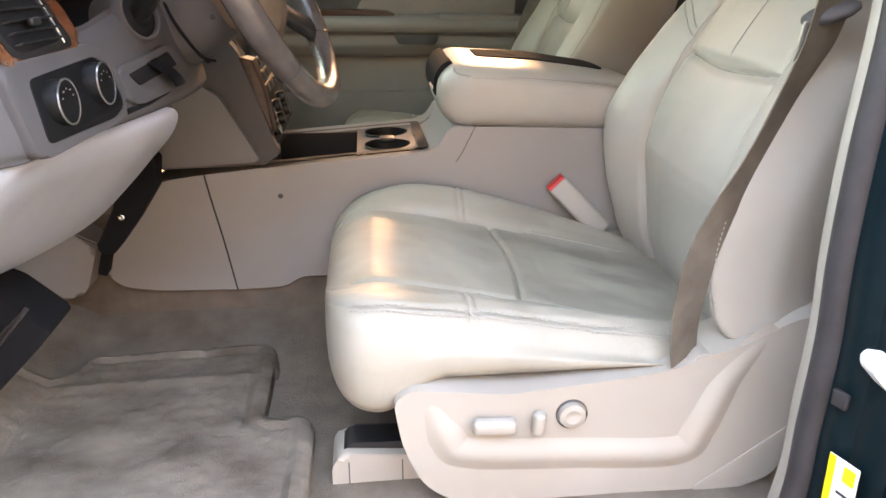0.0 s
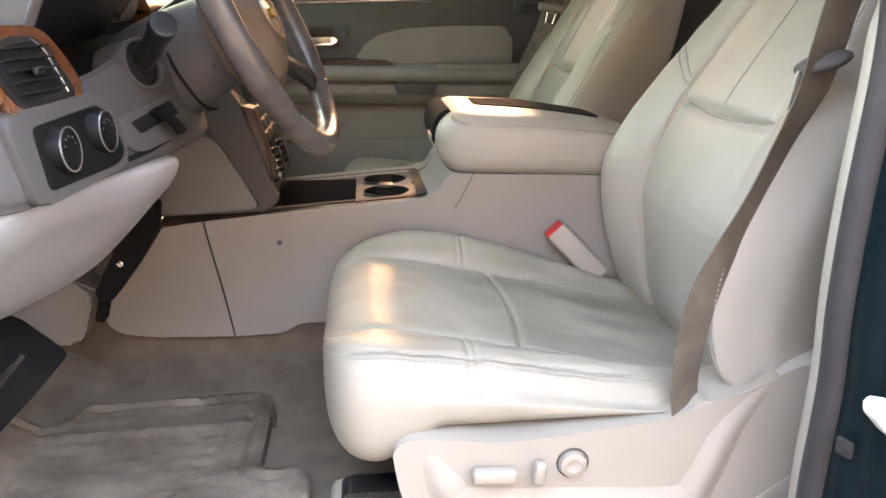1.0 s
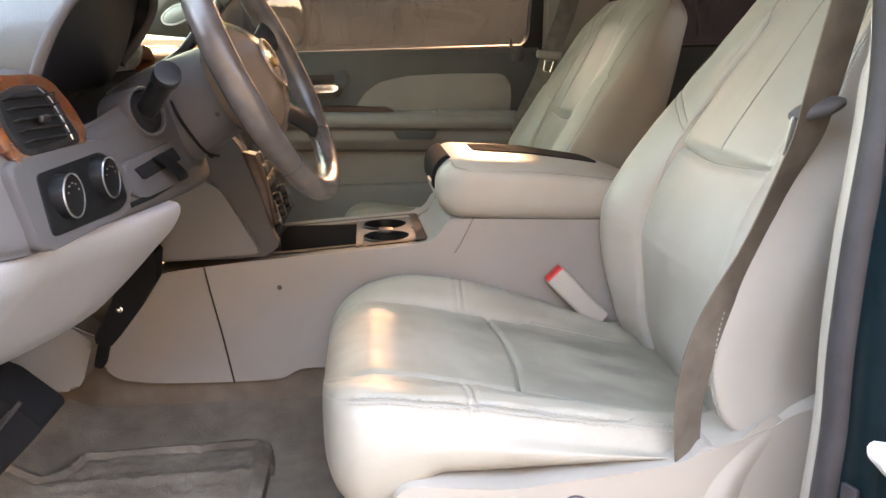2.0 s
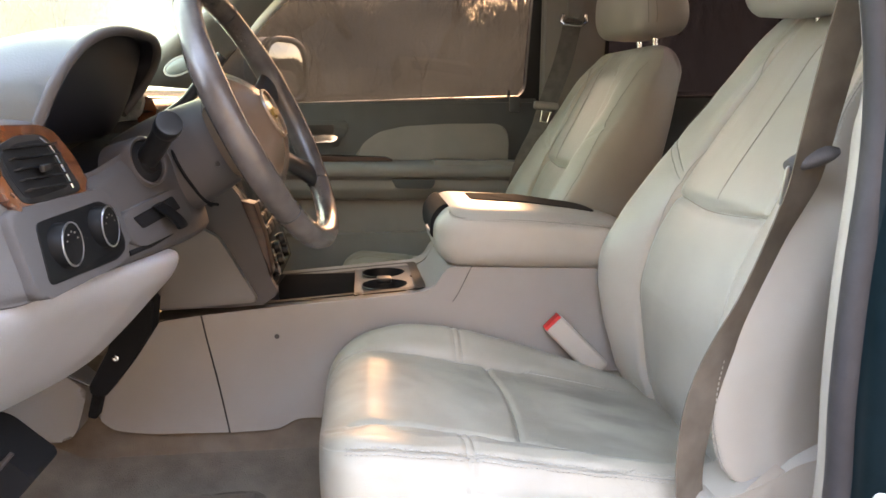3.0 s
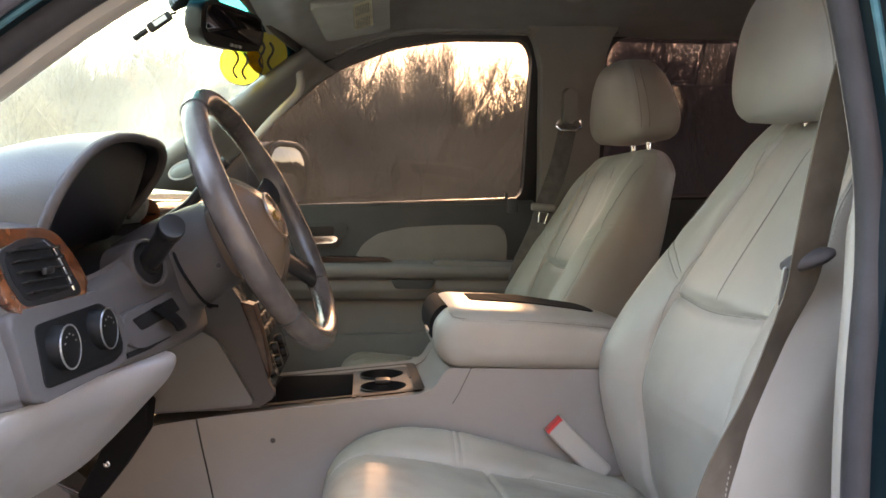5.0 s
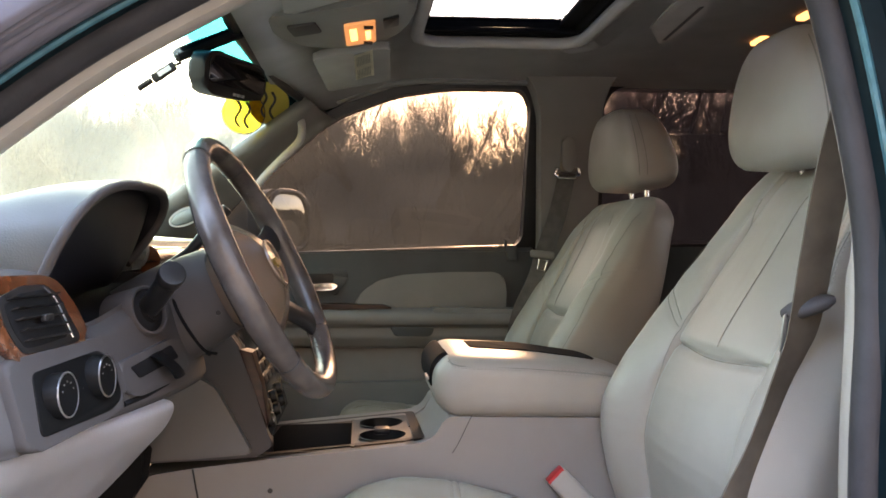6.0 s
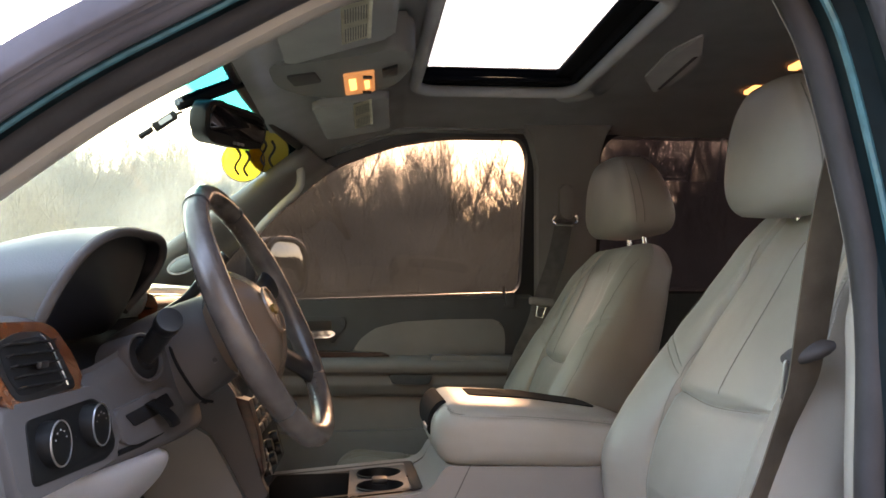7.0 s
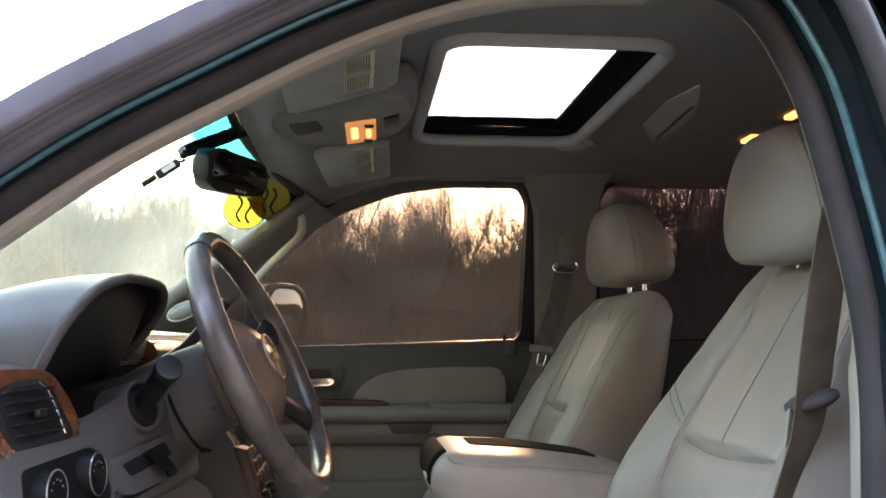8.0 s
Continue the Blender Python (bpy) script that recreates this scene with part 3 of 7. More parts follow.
def cushion_ring(x, cy, out, n=210):
    """Cross-section of the cushion at x; out = -1 where the door side has smaller y."""
    zi, zo, zm = smooth_at(Z_IN, x), smooth_at(Z_OUT, x), smooth_at(Z_MID, x)
    zb = 0.712 + 0.045 * ss(0.0, 0.09, x)
    keys = [(0, zb), (0.20, zb), (0.260, zb + 0.02), (0.270, (zb + zo) / 2), (0.255, zo - 0.028), (0.238, zo - 0.006), (0.226, zo), (0.20, zo + 0.003),
            (0.17, zo * 0.6 + zm * 0.4), (0.14, zm + 0.002), (0.07, zm + 0.004), (0, zm + 0.005), (-0.07, zm + 0.004), (-0.14, zm + 0.003), (-0.17, zi * 0.6 + zm * 0.4),
            (-0.205, zi + 0.001), (-0.235, zi - 0.006), (-0.252, zi - 0.03), (-0.258, (zb + zi) / 2), (-0.245, zb + 0.02), (-0.20, zb)]
    pts = spline(keys, n, True)
    q = max(0.0, (0.010 - x) / 0.080)
    k = max(0.0, 1 - q ** 2.6) ** (1 / 2.6)
    res = []
    for d, z in pts:
        top = z > zb + 0.06
        g = 0.0
        if top:
            w = 0.0045
            g += 0.005 * lip(d - 0.228, w) + 0.006 * lip(d - 0.152, w) * (x > -0.03) + 0.006 * lip(d + 0.152, w)
            if abs(d) < 0.152:
                bowed = 0.20 + 0.012 * math.cos(d * 10)
                g += 0.006 * lip(x - bowed, w)
                g += 0.003 * ss(0.2, 0.32, x) * noise.noise(Vector((x * 14, d * 9, 3.1)))
                g += 0.0016 * noise.noise(Vector((x * 30, d * 34, 5)))
            elif d > 0:
                g += 0.003 * (lip(x - 0.118, 0.003) + lip(x - 0.130, 0.003)) + 0.0025 * noise.noise(Vector((x * 26, d * 50, 8)))
            else:
                g += 0.003 * (lip(x - 0.148, 0.003) + lip(x - 0.160, 0.003))
        z -= g
        mid = 0.815
        yy = cy - out * 0 + (d * k ** 0.55) * out
        zz = mid + (z - mid) * (k if z > mid else k ** 0.8)
        res.append(Vector((x, yy, zz)))
    return res


def back_ring(z, cy, out, n=200, worn=False):
    """Slice of the backrest at z; a worn one has its door-side bolster sat thin and flat."""
    xb, xm, xk = smooth_at(X_BOL, z), smooth_at(X_MID, z), smooth_at(X_BACK, z) + (0.0 if worn else 0.028)
    w = 0.262 - 0.012 * ss(1.0, 1.25, z) - 0.03 * ss(1.22, 1.40, z)
    keys = [(xk, 0), (xk, 0.16), (xk - 0.02, w - 0.03)]
    if worn:
        xn = smooth_at(X_NEAR, z, 0.012)
        xf = max(xm - 0.010, xn)
        keys += [((xk + xn) / 2, w + 0.006), (xn + 0.05, w + 0.006), (xn + 0.012, w + 0.003), (xn + 0.001, w - 0.004), (xn + 0.006, w - 0.018), (xn * 0.55 + xf * 0.45, w - 0.042),
                 (xn * 0.15 + xf * 0.85, w - 0.076), (xm - 0.004, w - 0.100), (xm - 0.003, w - 0.125)]
    else:
        keys += [((xk + xb) / 2, w), (xb + 0.045, w + 0.002), (xb + 0.018, w - 0.008), (xb, w - 0.04), (xb + 0.01, w - 0.075), (xm - 0.012, w - 0.11), (xm - 0.002, w - 0.125)]
    keys += [(xm - 0.004, 0.07), (xm - 0.006, 0), (xm - 0.004, -0.07), (xm - 0.002, 0.125 - w), (xm - 0.012, 0.11 - w), (xb + 0.01, 0.075 - w),
             (xb, 0.04 - w), (xb + 0.018, 0.008 - w), (xb + 0.045, -w - 0.002), ((xk + xb) / 2, -w), (xk - 0.02, 0.03 - w), (xk, -0.16)]
    pts = spline(keys, n, True)
    q = max(0.0, (z - 1.335) / 0.085)
    k = max(0.0, 1 - q ** 2.6) ** (1 / 2.6)
    if not worn:
        q2 = max(0.0, (0.80 - z) / 0.06)
        k *= max(0.0, 1 - min(q2, 1) ** 2.6) ** (1 / 2.6) * 0.35 + 0.65
    cx = (xm * 0.6 + xk * 0.4)
    narrow = 1.0 if worn else 0.78 + 0.22 * min(1.0, max(0.0, (z - 0.74) / 0.10)) ** 0.5
    res = []
    for i, (x, d) in enumerate(pts):
        front = x < cx
        g = 0.0
        if front:
            foot = w - (0.092 if worn and d > 0 else 0.118)
            g += (0.004 if worn and d > 0 else 0.006) * lip(abs(d) - foot, 0.005)
            if abs(d) < foot:
                zs = 1.119 - 0.006 * math.cos(d * 14)
                g += 0.008 * lip(z - zs, 0.005)
                g += -0.011 * math.cos(d / (w - 0.118) * 1.3) * ss(1.119, 1.140, z) * (1 - ss(1.33, 1.40, z))
                g += 0.0022 * (lip(d - 0.008, 0.003) + lip(d + 0.008, 0.003)) * ss(1.14, 1.18, z)
                g += 0.0022 * noise.noise(Vector((z * 9, d * 9, 12.0)))
            else:
                zl = 1.185 + (abs(d) - 0.2) * 0.7
                g += 0.004 * (lip(z - zl, 0.003) + lip(z - zl - 0.012, 0.003)) * (0.0 if worn and d > 0 else 1.0)
                g += 0.0016 * noise.noise(Vector((z * 22, d * 30, 6.0)))
            g += 0.003 * lip(abs(d) - w + 0.004, 0.004)
        x += g
        res.append(Vector((cx + (x - cx) * (0.25 + 0.75 * k if z > 1.3 else k), cy + d * out * (0.72 + 0.28 * k if z > 1.3 else narrow), z)))
    return res


def headrest_mesh(cx, cy, z0, z1, out, wide=0.158, deep=0.0):
    bm = bmesh.new()
    rings = []
    for j in range(31):
        v = j / 30
        z = z0 + (z1 - z0) * v
        lean = 0.03 * v
        half = wide - 0.072 * v ** 1.8
        e = abs(2 * v - 1) ** 2.9
        k = max(0.0, 1 - e) ** (1 / 3.0)
        fr, bk = cx - 0.070 + lean * 0.6 + 0.010 * (1 - v), cx + 0.090 + deep - (0.052 + deep * 0.6) * v ** 1.4 + lean * 0.6
        ring = []
        for i in range(64):
            a = 2 * math.pi * i / 64
            c, s = math.cos(a), math.sin(a)
            px, py = abs(c) ** 0.58 * (1 if c > 0 else -1), abs(s) ** 0.62 * (1 if s > 0 else -1)
            taper = 1.0 - 0.14 * (px + 1) / 2
            g = 1 - 0.018 * lip(px + 0.72, 0.05) * (abs(py) > 0.75)
            ring.append(Vector(((fr + bk) / 2 + px * (bk - fr) / 2 * (0.35 + 0.65 * k) * g, cy + py * half * taper * (0.45 + 0.55 * k) * g, z)))
        rings.append(ring)
    loft(bm, rings)
    return bm


def stitches(bm, pts, normal, gap=0.0068, length=0.0042, r=0.0007):
    """A row of short thread stitches along a path."""
    run, last = 0.0, Vector(pts[0])
    for a, b in zip(pts, pts[1:]):
        a, b = Vector(a), Vector(b)
        L = (b - a).length
        d = (b - a) / max(L, 1e-6)
        while run < L:
            p = a + d * run
            side = d.cross(normal).normalized()
            q = [p - d * length / 2 + side * r, p + d * length / 2 + side * r, p + d * length / 2 - side * r, p - d * length / 2 - side * r]
            lo = [bm.verts.new(v) for v in q]
            hi = [bm.verts.new(v * 0.5 + (q[0] + q[2]) * 0.25 + normal * r * 1.6) for v in q]
            bm.faces.new(hi)
            for i in range(4):
                bm.faces.new((lo[i], lo[(i + 1) % 4], hi[(i + 1) % 4], hi[i]))
            run += gap
        run -= L


def cushion_point(x, d, cy, out, lift=0.0):
    """A place on the cushion's top at distance d from its middle line."""
    ring = cushion_ring(x, cy, out, 420)
    best = min(ring[105:335], key=lambda p: abs((p.y - cy) * out - d))
    return best + Vector((0, 0, lift))


def leaned(x, z, shift, lean):
    return shift - lean * max(0.0, z - 1.12)


def back_point(z, d, cy, out, shift, lean=0.0, worn=False):
    ring = back_ring(z, cy, out, 420, worn)
    best = min(ring[85:345], key=lambda p: abs((p.y - cy) * out - d) + 0.3 * p.x)
    return best + Vector((leaned(0, best.z, shift, lean) - 0.0006, 0, 0))


def seam(path, parent, rows=(0.005,), normal=(0, 0, 1), side=(0, 1, 0), r=0.0008, mat=None):
    """A stitched joint: a dark line with thread beside it."""
    bm = bmesh.new()
    tube(bm, path, r, 6, side=(0.3, 0.2, 1))
    line = part("seam", bm, mat or SEAM, parent)
    bm = bmesh.new()
    for off in rows:
        stitches(bm, [Vector(p) + Vector(side) * off + Vector(normal) * 0.0006 for p in path], Vector(normal))
    part("stitching", bm, STITCH, line)
    return line


def make_seat(name, cy, out, label, head, shift=0.0, lean=0.0, wide=0.165, worn=False, drop=0.0):
    seat = thing(name, (0.25, cy, FLOOR), label, "car seat", "front seats")
    bm = bmesh.new()
    xs = [-0.070 + 0.090 * (i / 26) ** 2 for i in range(27)] + [0.02 + (i + 1) * 0.0034 for i in range(145)]
    loft(bm, [cushion_ring(x, cy, out) for x in xs])
    cu = part("cushion", bm, WORN, seat, "creased grey-beige leather cushion")
    edge = [cushion_point(-0.03 + 0.5 * i / 70, 0.236, cy, out) for i in range(71)]
    seam(edge, cu, (0.006, -0.006), (0, -out * -0.5, 0.8), (0, -out, 0.3))
    for d in (0.152, -0.152):
        seam([cushion_point(-0.02 + 0.46 * i / 60, d, cy, out) for i in range(61)], cu, (0.005,), side=(0, out, 0))
    seam([cushion_point(0.20 + 0.012 * math.cos(d * 10), d, cy, out) for d in np.linspace(-0.15, 0.15, 30)], cu, (0.005,), side=(1, 0, 0), r=0.0007, mat=CREASE)
    for x0, d0, d1 in ((0.118, 0.155, 0.232), (0.130, 0.155, 0.232), (0.148, -0.235, -0.155), (0.160, -0.235, -0.155)):
        seam([cushion_point(x0, d, cy, out) for d in np.linspace(d0, d1, 14)], cu, (), side=(1, 0, 0), r=0.0008)
    bm = bmesh.new()
    zs = [0.742 + 0.0034 * i for i in range(175)] + [1.338 + 0.081 * math.sin(i / 24 * math.pi / 2) for i in range(25)]
    loft(bm, [back_ring(z, cy, out, worn=worn) for z in zs])
    for v in bm.verts:
        v.co.x += leaned(0, v.co.z, shift, lean)
        v.co.z -= drop * ss(1.30, 1.40, v.co.z)
    br = part("backrest", bm, LEATHER, seat, "leather backrest with stitched bolsters")
    for sg in (1, -1):
        seam([back_point(0.86 + 0.50 * i / 60, sg * ((0.168 if worn and sg > 0 else 0.144) - 0.03 * ss(1.1, 1.36, 0.86 + 0.50 * i / 60)), cy, out, shift, lean, worn) for i in range(61)], br, (), (-1, 0, 0.3), (0, 1, 0))
        edge_line = [back_point(0.84 + 0.52 * i / 60, sg * (0.256 - 0.035 * ss(1.05, 1.38, 0.84 + 0.52 * i / 60)), cy, out, shift, lean, worn) for i in range(61)]
        if worn and sg > 0:                  # the door-side edge seam follows the bolster's sharp front
            edge_line = [back_ring(0.815 + 0.52 * i / 60, cy, out, 420, True)[98] + Vector((-0.0008, 0, 0)) for i in range(61)]
        seam(edge_line, br, (0.006, -0.006), (-0.8, -sg * -out * 0.5, 0.2), (0, 1, 0))
    seam([back_point(1.119 - 0.006 * math.cos(d * 14), d, cy, out, shift, lean, worn) for d in np.linspace(-0.125, 0.125, 26)], br, (0.005,), (-1, 0, 0.3), (0.3, 0, 1))
    for sg in (1, -1):
        for off in (0.0, 0.012) if sg < 0 and worn else ():
            seam([back_point(1.185 + (d - 0.2) * 0.7 + off, sg * d, cy, out, shift, lean, worn) + Vector((-0.0012, 0, 0.0006)) for d in np.linspace(0.146, 0.240, 16)], br, (), r=0.0009)
    seam([back_point(1.135 + 0.22 * i / 24, 0.026 if worn else 0.0, cy, out, shift, lean, worn) for i in range(25)], br, (), (-1, 0, 0.3), (0, 1, 0), r=0.0007)
    hx, z0, z1 = head
    hr = part("headrest", headrest_mesh(hx, cy, z0, z1, out, wide, 0.0 if worn else 0.035), LEATHER, seat, "leather headrest")
    for k in ((43, 45) if out < 0 else (47, 45)):
        line = [hr.data.vertices[j * 64 + k].co for j in range(4, 27)]
        line = [p + base_of(seat) for p in line]
        seam(line, hr, (), r=0.0010)
    bm = bmesh.new()
    for s in (-0.055, 0.055):
        tube(bm, [(hx + 0.052, cy + s, z0 - 0.06), (hx + 0.045, cy + s, z0 + 0.03)], 0.006, 10, side=(0, 1, 0))
        part("headrest_post", bm, CHROME, seat, "chrome post")
        bm = bmesh.new()
    bm.free()
    bm = bmesh.new()
    prism(bm, fillet([(0.03, 0.64), (0.5, 0.64), (0.58, 0.72), (0.5, 0.715), (0.05, 0.74)], 0.02), "y", cy - 0.20, cy + 0.20, 0.01)
    part("seat_frame", bm, BLACK, seat, "black steel frame under the cushion")
    return seat


driver = make_seat("car_seat", 1.13, -1, "grey-beige leather power seat with worn, creased cushion", (0.650, 1.40, 1.605), worn=True)
passenger = make_seat("car_seat", 1.95, 1, "grey-beige leather front seat beside the console", (0.655, 1.424, 1.627), -0.030, 0.13, 0.190, drop=0.020)

# power seat side panel with switches
bm = bmesh.new()
side = [(0.018, 0.757), (0.04, 0.773), (0.16, 0.760), (0.305, 0.774), (0.372, 0.783), (0.41, 0.799), (0.445, 0.808), (0.485, 0.824), (0.52, 0.845), (0.575, 0.852), (0.60, 0.83), (0.575, 0.70), (0.53, 0.62), (0.45, 0.585), (0.10, 0.60), (0.055, 0.63), (0.028, 0.69)]
prism(bm, fillet(side, 0.03, 7), "y", 0.845, 0.93, 0.007, 4)
panel = part("side_panel", bm, PLASTIC, driver, "light plastic side panel with seat switches")
bm = bmesh.new()
ridge_path = spline([(0.06, 0.843, 0.758), (0.085, 0.842, 0.70), (0.115, 0.842, 0.677), (0.25, 0.842, 0.668), (0.385, 0.842, 0.662), (0.415, 0.842, 0.695), (0.445, 0.843, 0.765), (0.50, 0.843, 0.835)], 80)
rows = []
for i, p in enumerate(ridge_path):
    t = Vector(ridge_path[min(i + 1, 79)]) - Vector(ridge_path[max(i - 1, 0)])
    c = t.normalized().cross(Vector((0, 1, 0)))
    k = min(1.0, i / 10, (79 - i) / 14)
    rows.append([Vector(p) + c * b * (0.5 + 0.5 * k) + Vector((0, 0.004 - 0.0085 * k * (0.5 + 0.5 * math.cos(b / 0.030 * math.pi)), 0)) for b in np.linspace(-0.030, 0.030, 13)])
loft(bm, rows, False, False)
part("ridge", bm, PLASTIC, panel, "raised moulded ridge")
bm = bmesh.new()
box(bm, (0.143, 0.834, 0.722), (0.056, 0.018, 0.020), 0.006, pose(0, 0, 0, 0, 2, 0), 3)
part("seat_switch", bm, PLASTIC, panel)
bm = bmesh.new()
box(bm, (0.199, 0.834, 0.723), (0.016, 0.018, 0.032), 0.006, pose(0, 0, 0, 0, 6, 0), 3)
part("recline_switch", bm, PLASTIC, panel)
bm = bmesh.new()
lathe(bm, [(0.0, -0.002), (0.0205, -0.002), (0.0205, 0.002), (0.019, 0.003), (0.019, -0.001), (0, -0.001)], (0.243, 0.845, 0.728), (0, -1, 0))
part("lumbar_ring", bm, TAUPE, panel)
bm = bmesh.new()
lathe(bm, [(0.0, 0.0), (0.0175, 0.0), (0.0165, 0.008), (0.010, 0.010), (0.005, 0.008), (0, 0.007)], (0.243, 0.845, 0.728), (0, -1, 0))
part("lumbar_switch", bm, PLASTIC, panel)
bm = bmesh.new()
prism(bm, fillet([(0.41, 0.60), (0.56, 0.71), (0.565, 0.69), (0.52, 0.615), (0.45, 0.588)], 0.012), "y", 0.8425, 0.85, 0.001)
part("cap", bm, PLASTIC, panel)
bm = bmesh.new()
prism(bm, fillet([(-0.066, 0.55), (-0.066, 0.63), (-0.05, 0.648), (0.03, 0.642), (0.12, 0.64), (0.12, 0.55)], 0.012), "y", 0.90, 0.97, 0.008)
cover_ob = part("track_cover", bm, PLASTIC, driver, "light plastic seat rail cover")
for xx in (-0.043, 0.029):
    bm = bmesh.new()
    tube(bm, [(xx, 0.8995, 0.56), (xx, 0.8995, 0.635)], 0.0009, 6)
    part("joint", bm, TAUPE, cover_ob)
bm = bmesh.new()
prism(bm, fillet([(-0.058, 0.628), (-0.045, 0.655), (0.1, 0.652), (0.1, 0.63)], 0.01), "y", 0.915, 0.96, 0.004)
part("rail", bm, BLACK, driver, "black seat rail")


# ---- centre console ----
bm = bmesh.new()
prism(bm, fillet([(-0.70, 0.56), (-0.70, 0.76), (-0.45, 0.735), (0.3, 0.735), (0.3, 0.56)], 0.02), "y", 1.398, 1.682, 0.02)
part("floor_tunnel", bm, CARPET, None, "taupe carpet over the floor tunnel", kind="structure", category="floor")

console = thing("centre_console", (0.1, CL, FLOOR), "light grey plastic centre console with open storage tray", "console")
TOP = [(-0.493, 0.735), (-0.44, 0.82), (-0.381, 0.897), (-0.293, 0.908), (-0.194, 0.917), (0.100, 0.938), (0.124, 0.950), (0.138, 0.974), (0.150, 0.984), (0.75, 0.962)]
BOTTOM = [(0.75, 0.60), (0.06, 0.60), (0.03, 0.705), (-0.135, 0.708), (-0.165, 0.688), (-0.255, 0.686), (-0.40, 0.690), (-0.463, 0.700)]
bm = bmesh.new()
prism(bm, fillet(TOP + BOTTOM, 0.03), "y", 1.385, 1.408, 0.006)
prism(bm, fillet(TOP + BOTTOM, 0.03), "y", 1.632, 1.695, 0.006)
notch = [(-0.493, 0.735), (-0.44, 0.82), (-0.381, 0.897), (-0.293, 0.907), (-0.196, 0.916), (-0.188, 0.865), (0.102, 0.885), (0.106, 0.938), (0.124, 0.949), (0.138, 0.973), (0.150, 0.983), (0.75, 0.961)]
prism(bm, notch + BOTTOM, "y", 1.4, 1.64)
part("body", bm, CONSOLE, console, "light grey moulded body")
bm = bmesh.new()
tube(bm, spline([(-0.293, 1.384, 0.908), (-0.285, 1.384, 0.86), (-0.27, 1.384, 0.78), (-0.255, 1.384, 0.686)], 16), 0.0015, 6)
part("seam", bm, BLACK, console, "dark panel joint")
bm = bmesh.new()
tube(bm, spline([(0.19, 1.384, 0.985), (0.175, 1.384, 0.955), (0.165, 1.3845, 0.935), (0.155, 1.3845, 0.92)], 12), 0.0007, 6)
part("seam", bm, TAUPE, console, "fine panel joint")
bm = bmesh.new()
lathe(bm, [(0, 0), (0.0045, 0), (0.0045, 0.001), (0.003, 0.002), (0.0012, 0.002), (0, 0.001)], (-0.163, 1.386, 0.865), (0, -1, 0), 16)
part("screw", bm, TAUPE, console)
# tray bezel, liner and cup holders
bm = bmesh.new()


def tray(x, y, up):
    return Vector((x, y, 0.9305 + 0.072 * x + up))


def ring_plate(bm, outer, inner, f):
    k = len(outer)
    o, i = [bm.verts.new(f(*p)) for p in outer], [bm.verts.new(f(*p)) for p in inner]
    for a in range(k):
        bm.faces.new((o[a], o[(a + 1) % k], i[(a + 1) % k], i[a]))


outer = fillet([(-0.198, 1.402), (0.108, 1.402), (0.102, 1.64), (-0.18, 1.64)], 0.012)
inner = fillet([(-0.184, 1.414), (0.090, 1.414), (0.085, 1.628), (-0.168, 1.628)], 0.008)
ring_plate(bm, outer, inner, lambda x, y: tray(x, y, 0.006))
bmesh.ops.solidify(bm, geom=bm.faces[:], thickness=-0.008)
part("tray_bezel", bm, TAUPE, console, "taupe bezel round the tray")
bm = bmesh.new()
for x0, x1, y0, y1, z0, z1 in ((-0.186, -0.02, 1.412, 1.63, -0.062, -0.055), (-0.188, -0.184, 1.41, 1.632, -0.06, 0.002), (-0.024, -0.018, 1.41, 1.632, -0.06, 0.002),
                               (-0.186, -0.02, 1.408, 1.412, -0.06, 0.002), (-0.186, -0.02, 1.629, 1.633, -0.06, 0.002)):
    box(bm, tray((x0 + x1) / 2, (y0 + y1) / 2, (z0 + z1) / 2), (x1 - x0, y1 - y0, z1 - z0))
part("tray_liner", bm, BLACK, console, "black rubber tray liner")
bm = bmesh.new()
for cyh in (1.468, 1.574):
    sq, ci = [], []
    for a in range(40):
        t = 2 * math.pi * (a + 0.5) / 40
        c, s = math.cos(t), math.sin(t)
        m = max(abs(c), abs(s))
        sq.append((0.034 + 0.056 * c / m, cyh + 0.054 * s / m))
        ci.append((0.034 + 0.043 * c, cyh + 0.044 * s))
    ring_plate(bm, sq, ci, lambda x, y: tray(x, y, 0.002))
part("cup_plate", bm, DOOR_DARK, console, "dark grey cup holder plate")
for cyh in (1.468, 1.574):
    bm = bmesh.new()
    c = tray(0.034, cyh, 0.0)
    rings = [[c + Vector((r * math.cos(t * math.pi / 16), r * math.sin(t * math.pi / 16), h)) for t in range(32)] for r, h in
             ((0.045, 0.003), (0.043, 0.004), (0.0425, -0.001), (0.039, -0.058), (0.001, -0.058))]
    loft(bm, rings, cap=False)
    part("cup_holder", bm, BLACK, console)
bm = bmesh.new()
box(bm, tray(0.034, 1.521, 0.0), (0.03, 0.03, 0.012), 0.004)
part("cup_divider", bm, BLACK, console)
# padded lid
lid_prof = [(0.148, 0.982), (0.124, 1.012), (0.124, 1.058), (0.155, 1.088), (0.30, 1.080), (0.43, 1.060), (0.52, 1.036), (0.545, 1.0), (0.54, 0.964), (0.3, 0.974)]
bm = bmesh.new()


def lid_crown(y):
    return 0.010 * max(0.0, 1 - ((y - 1.535) / 0.15) ** 2)


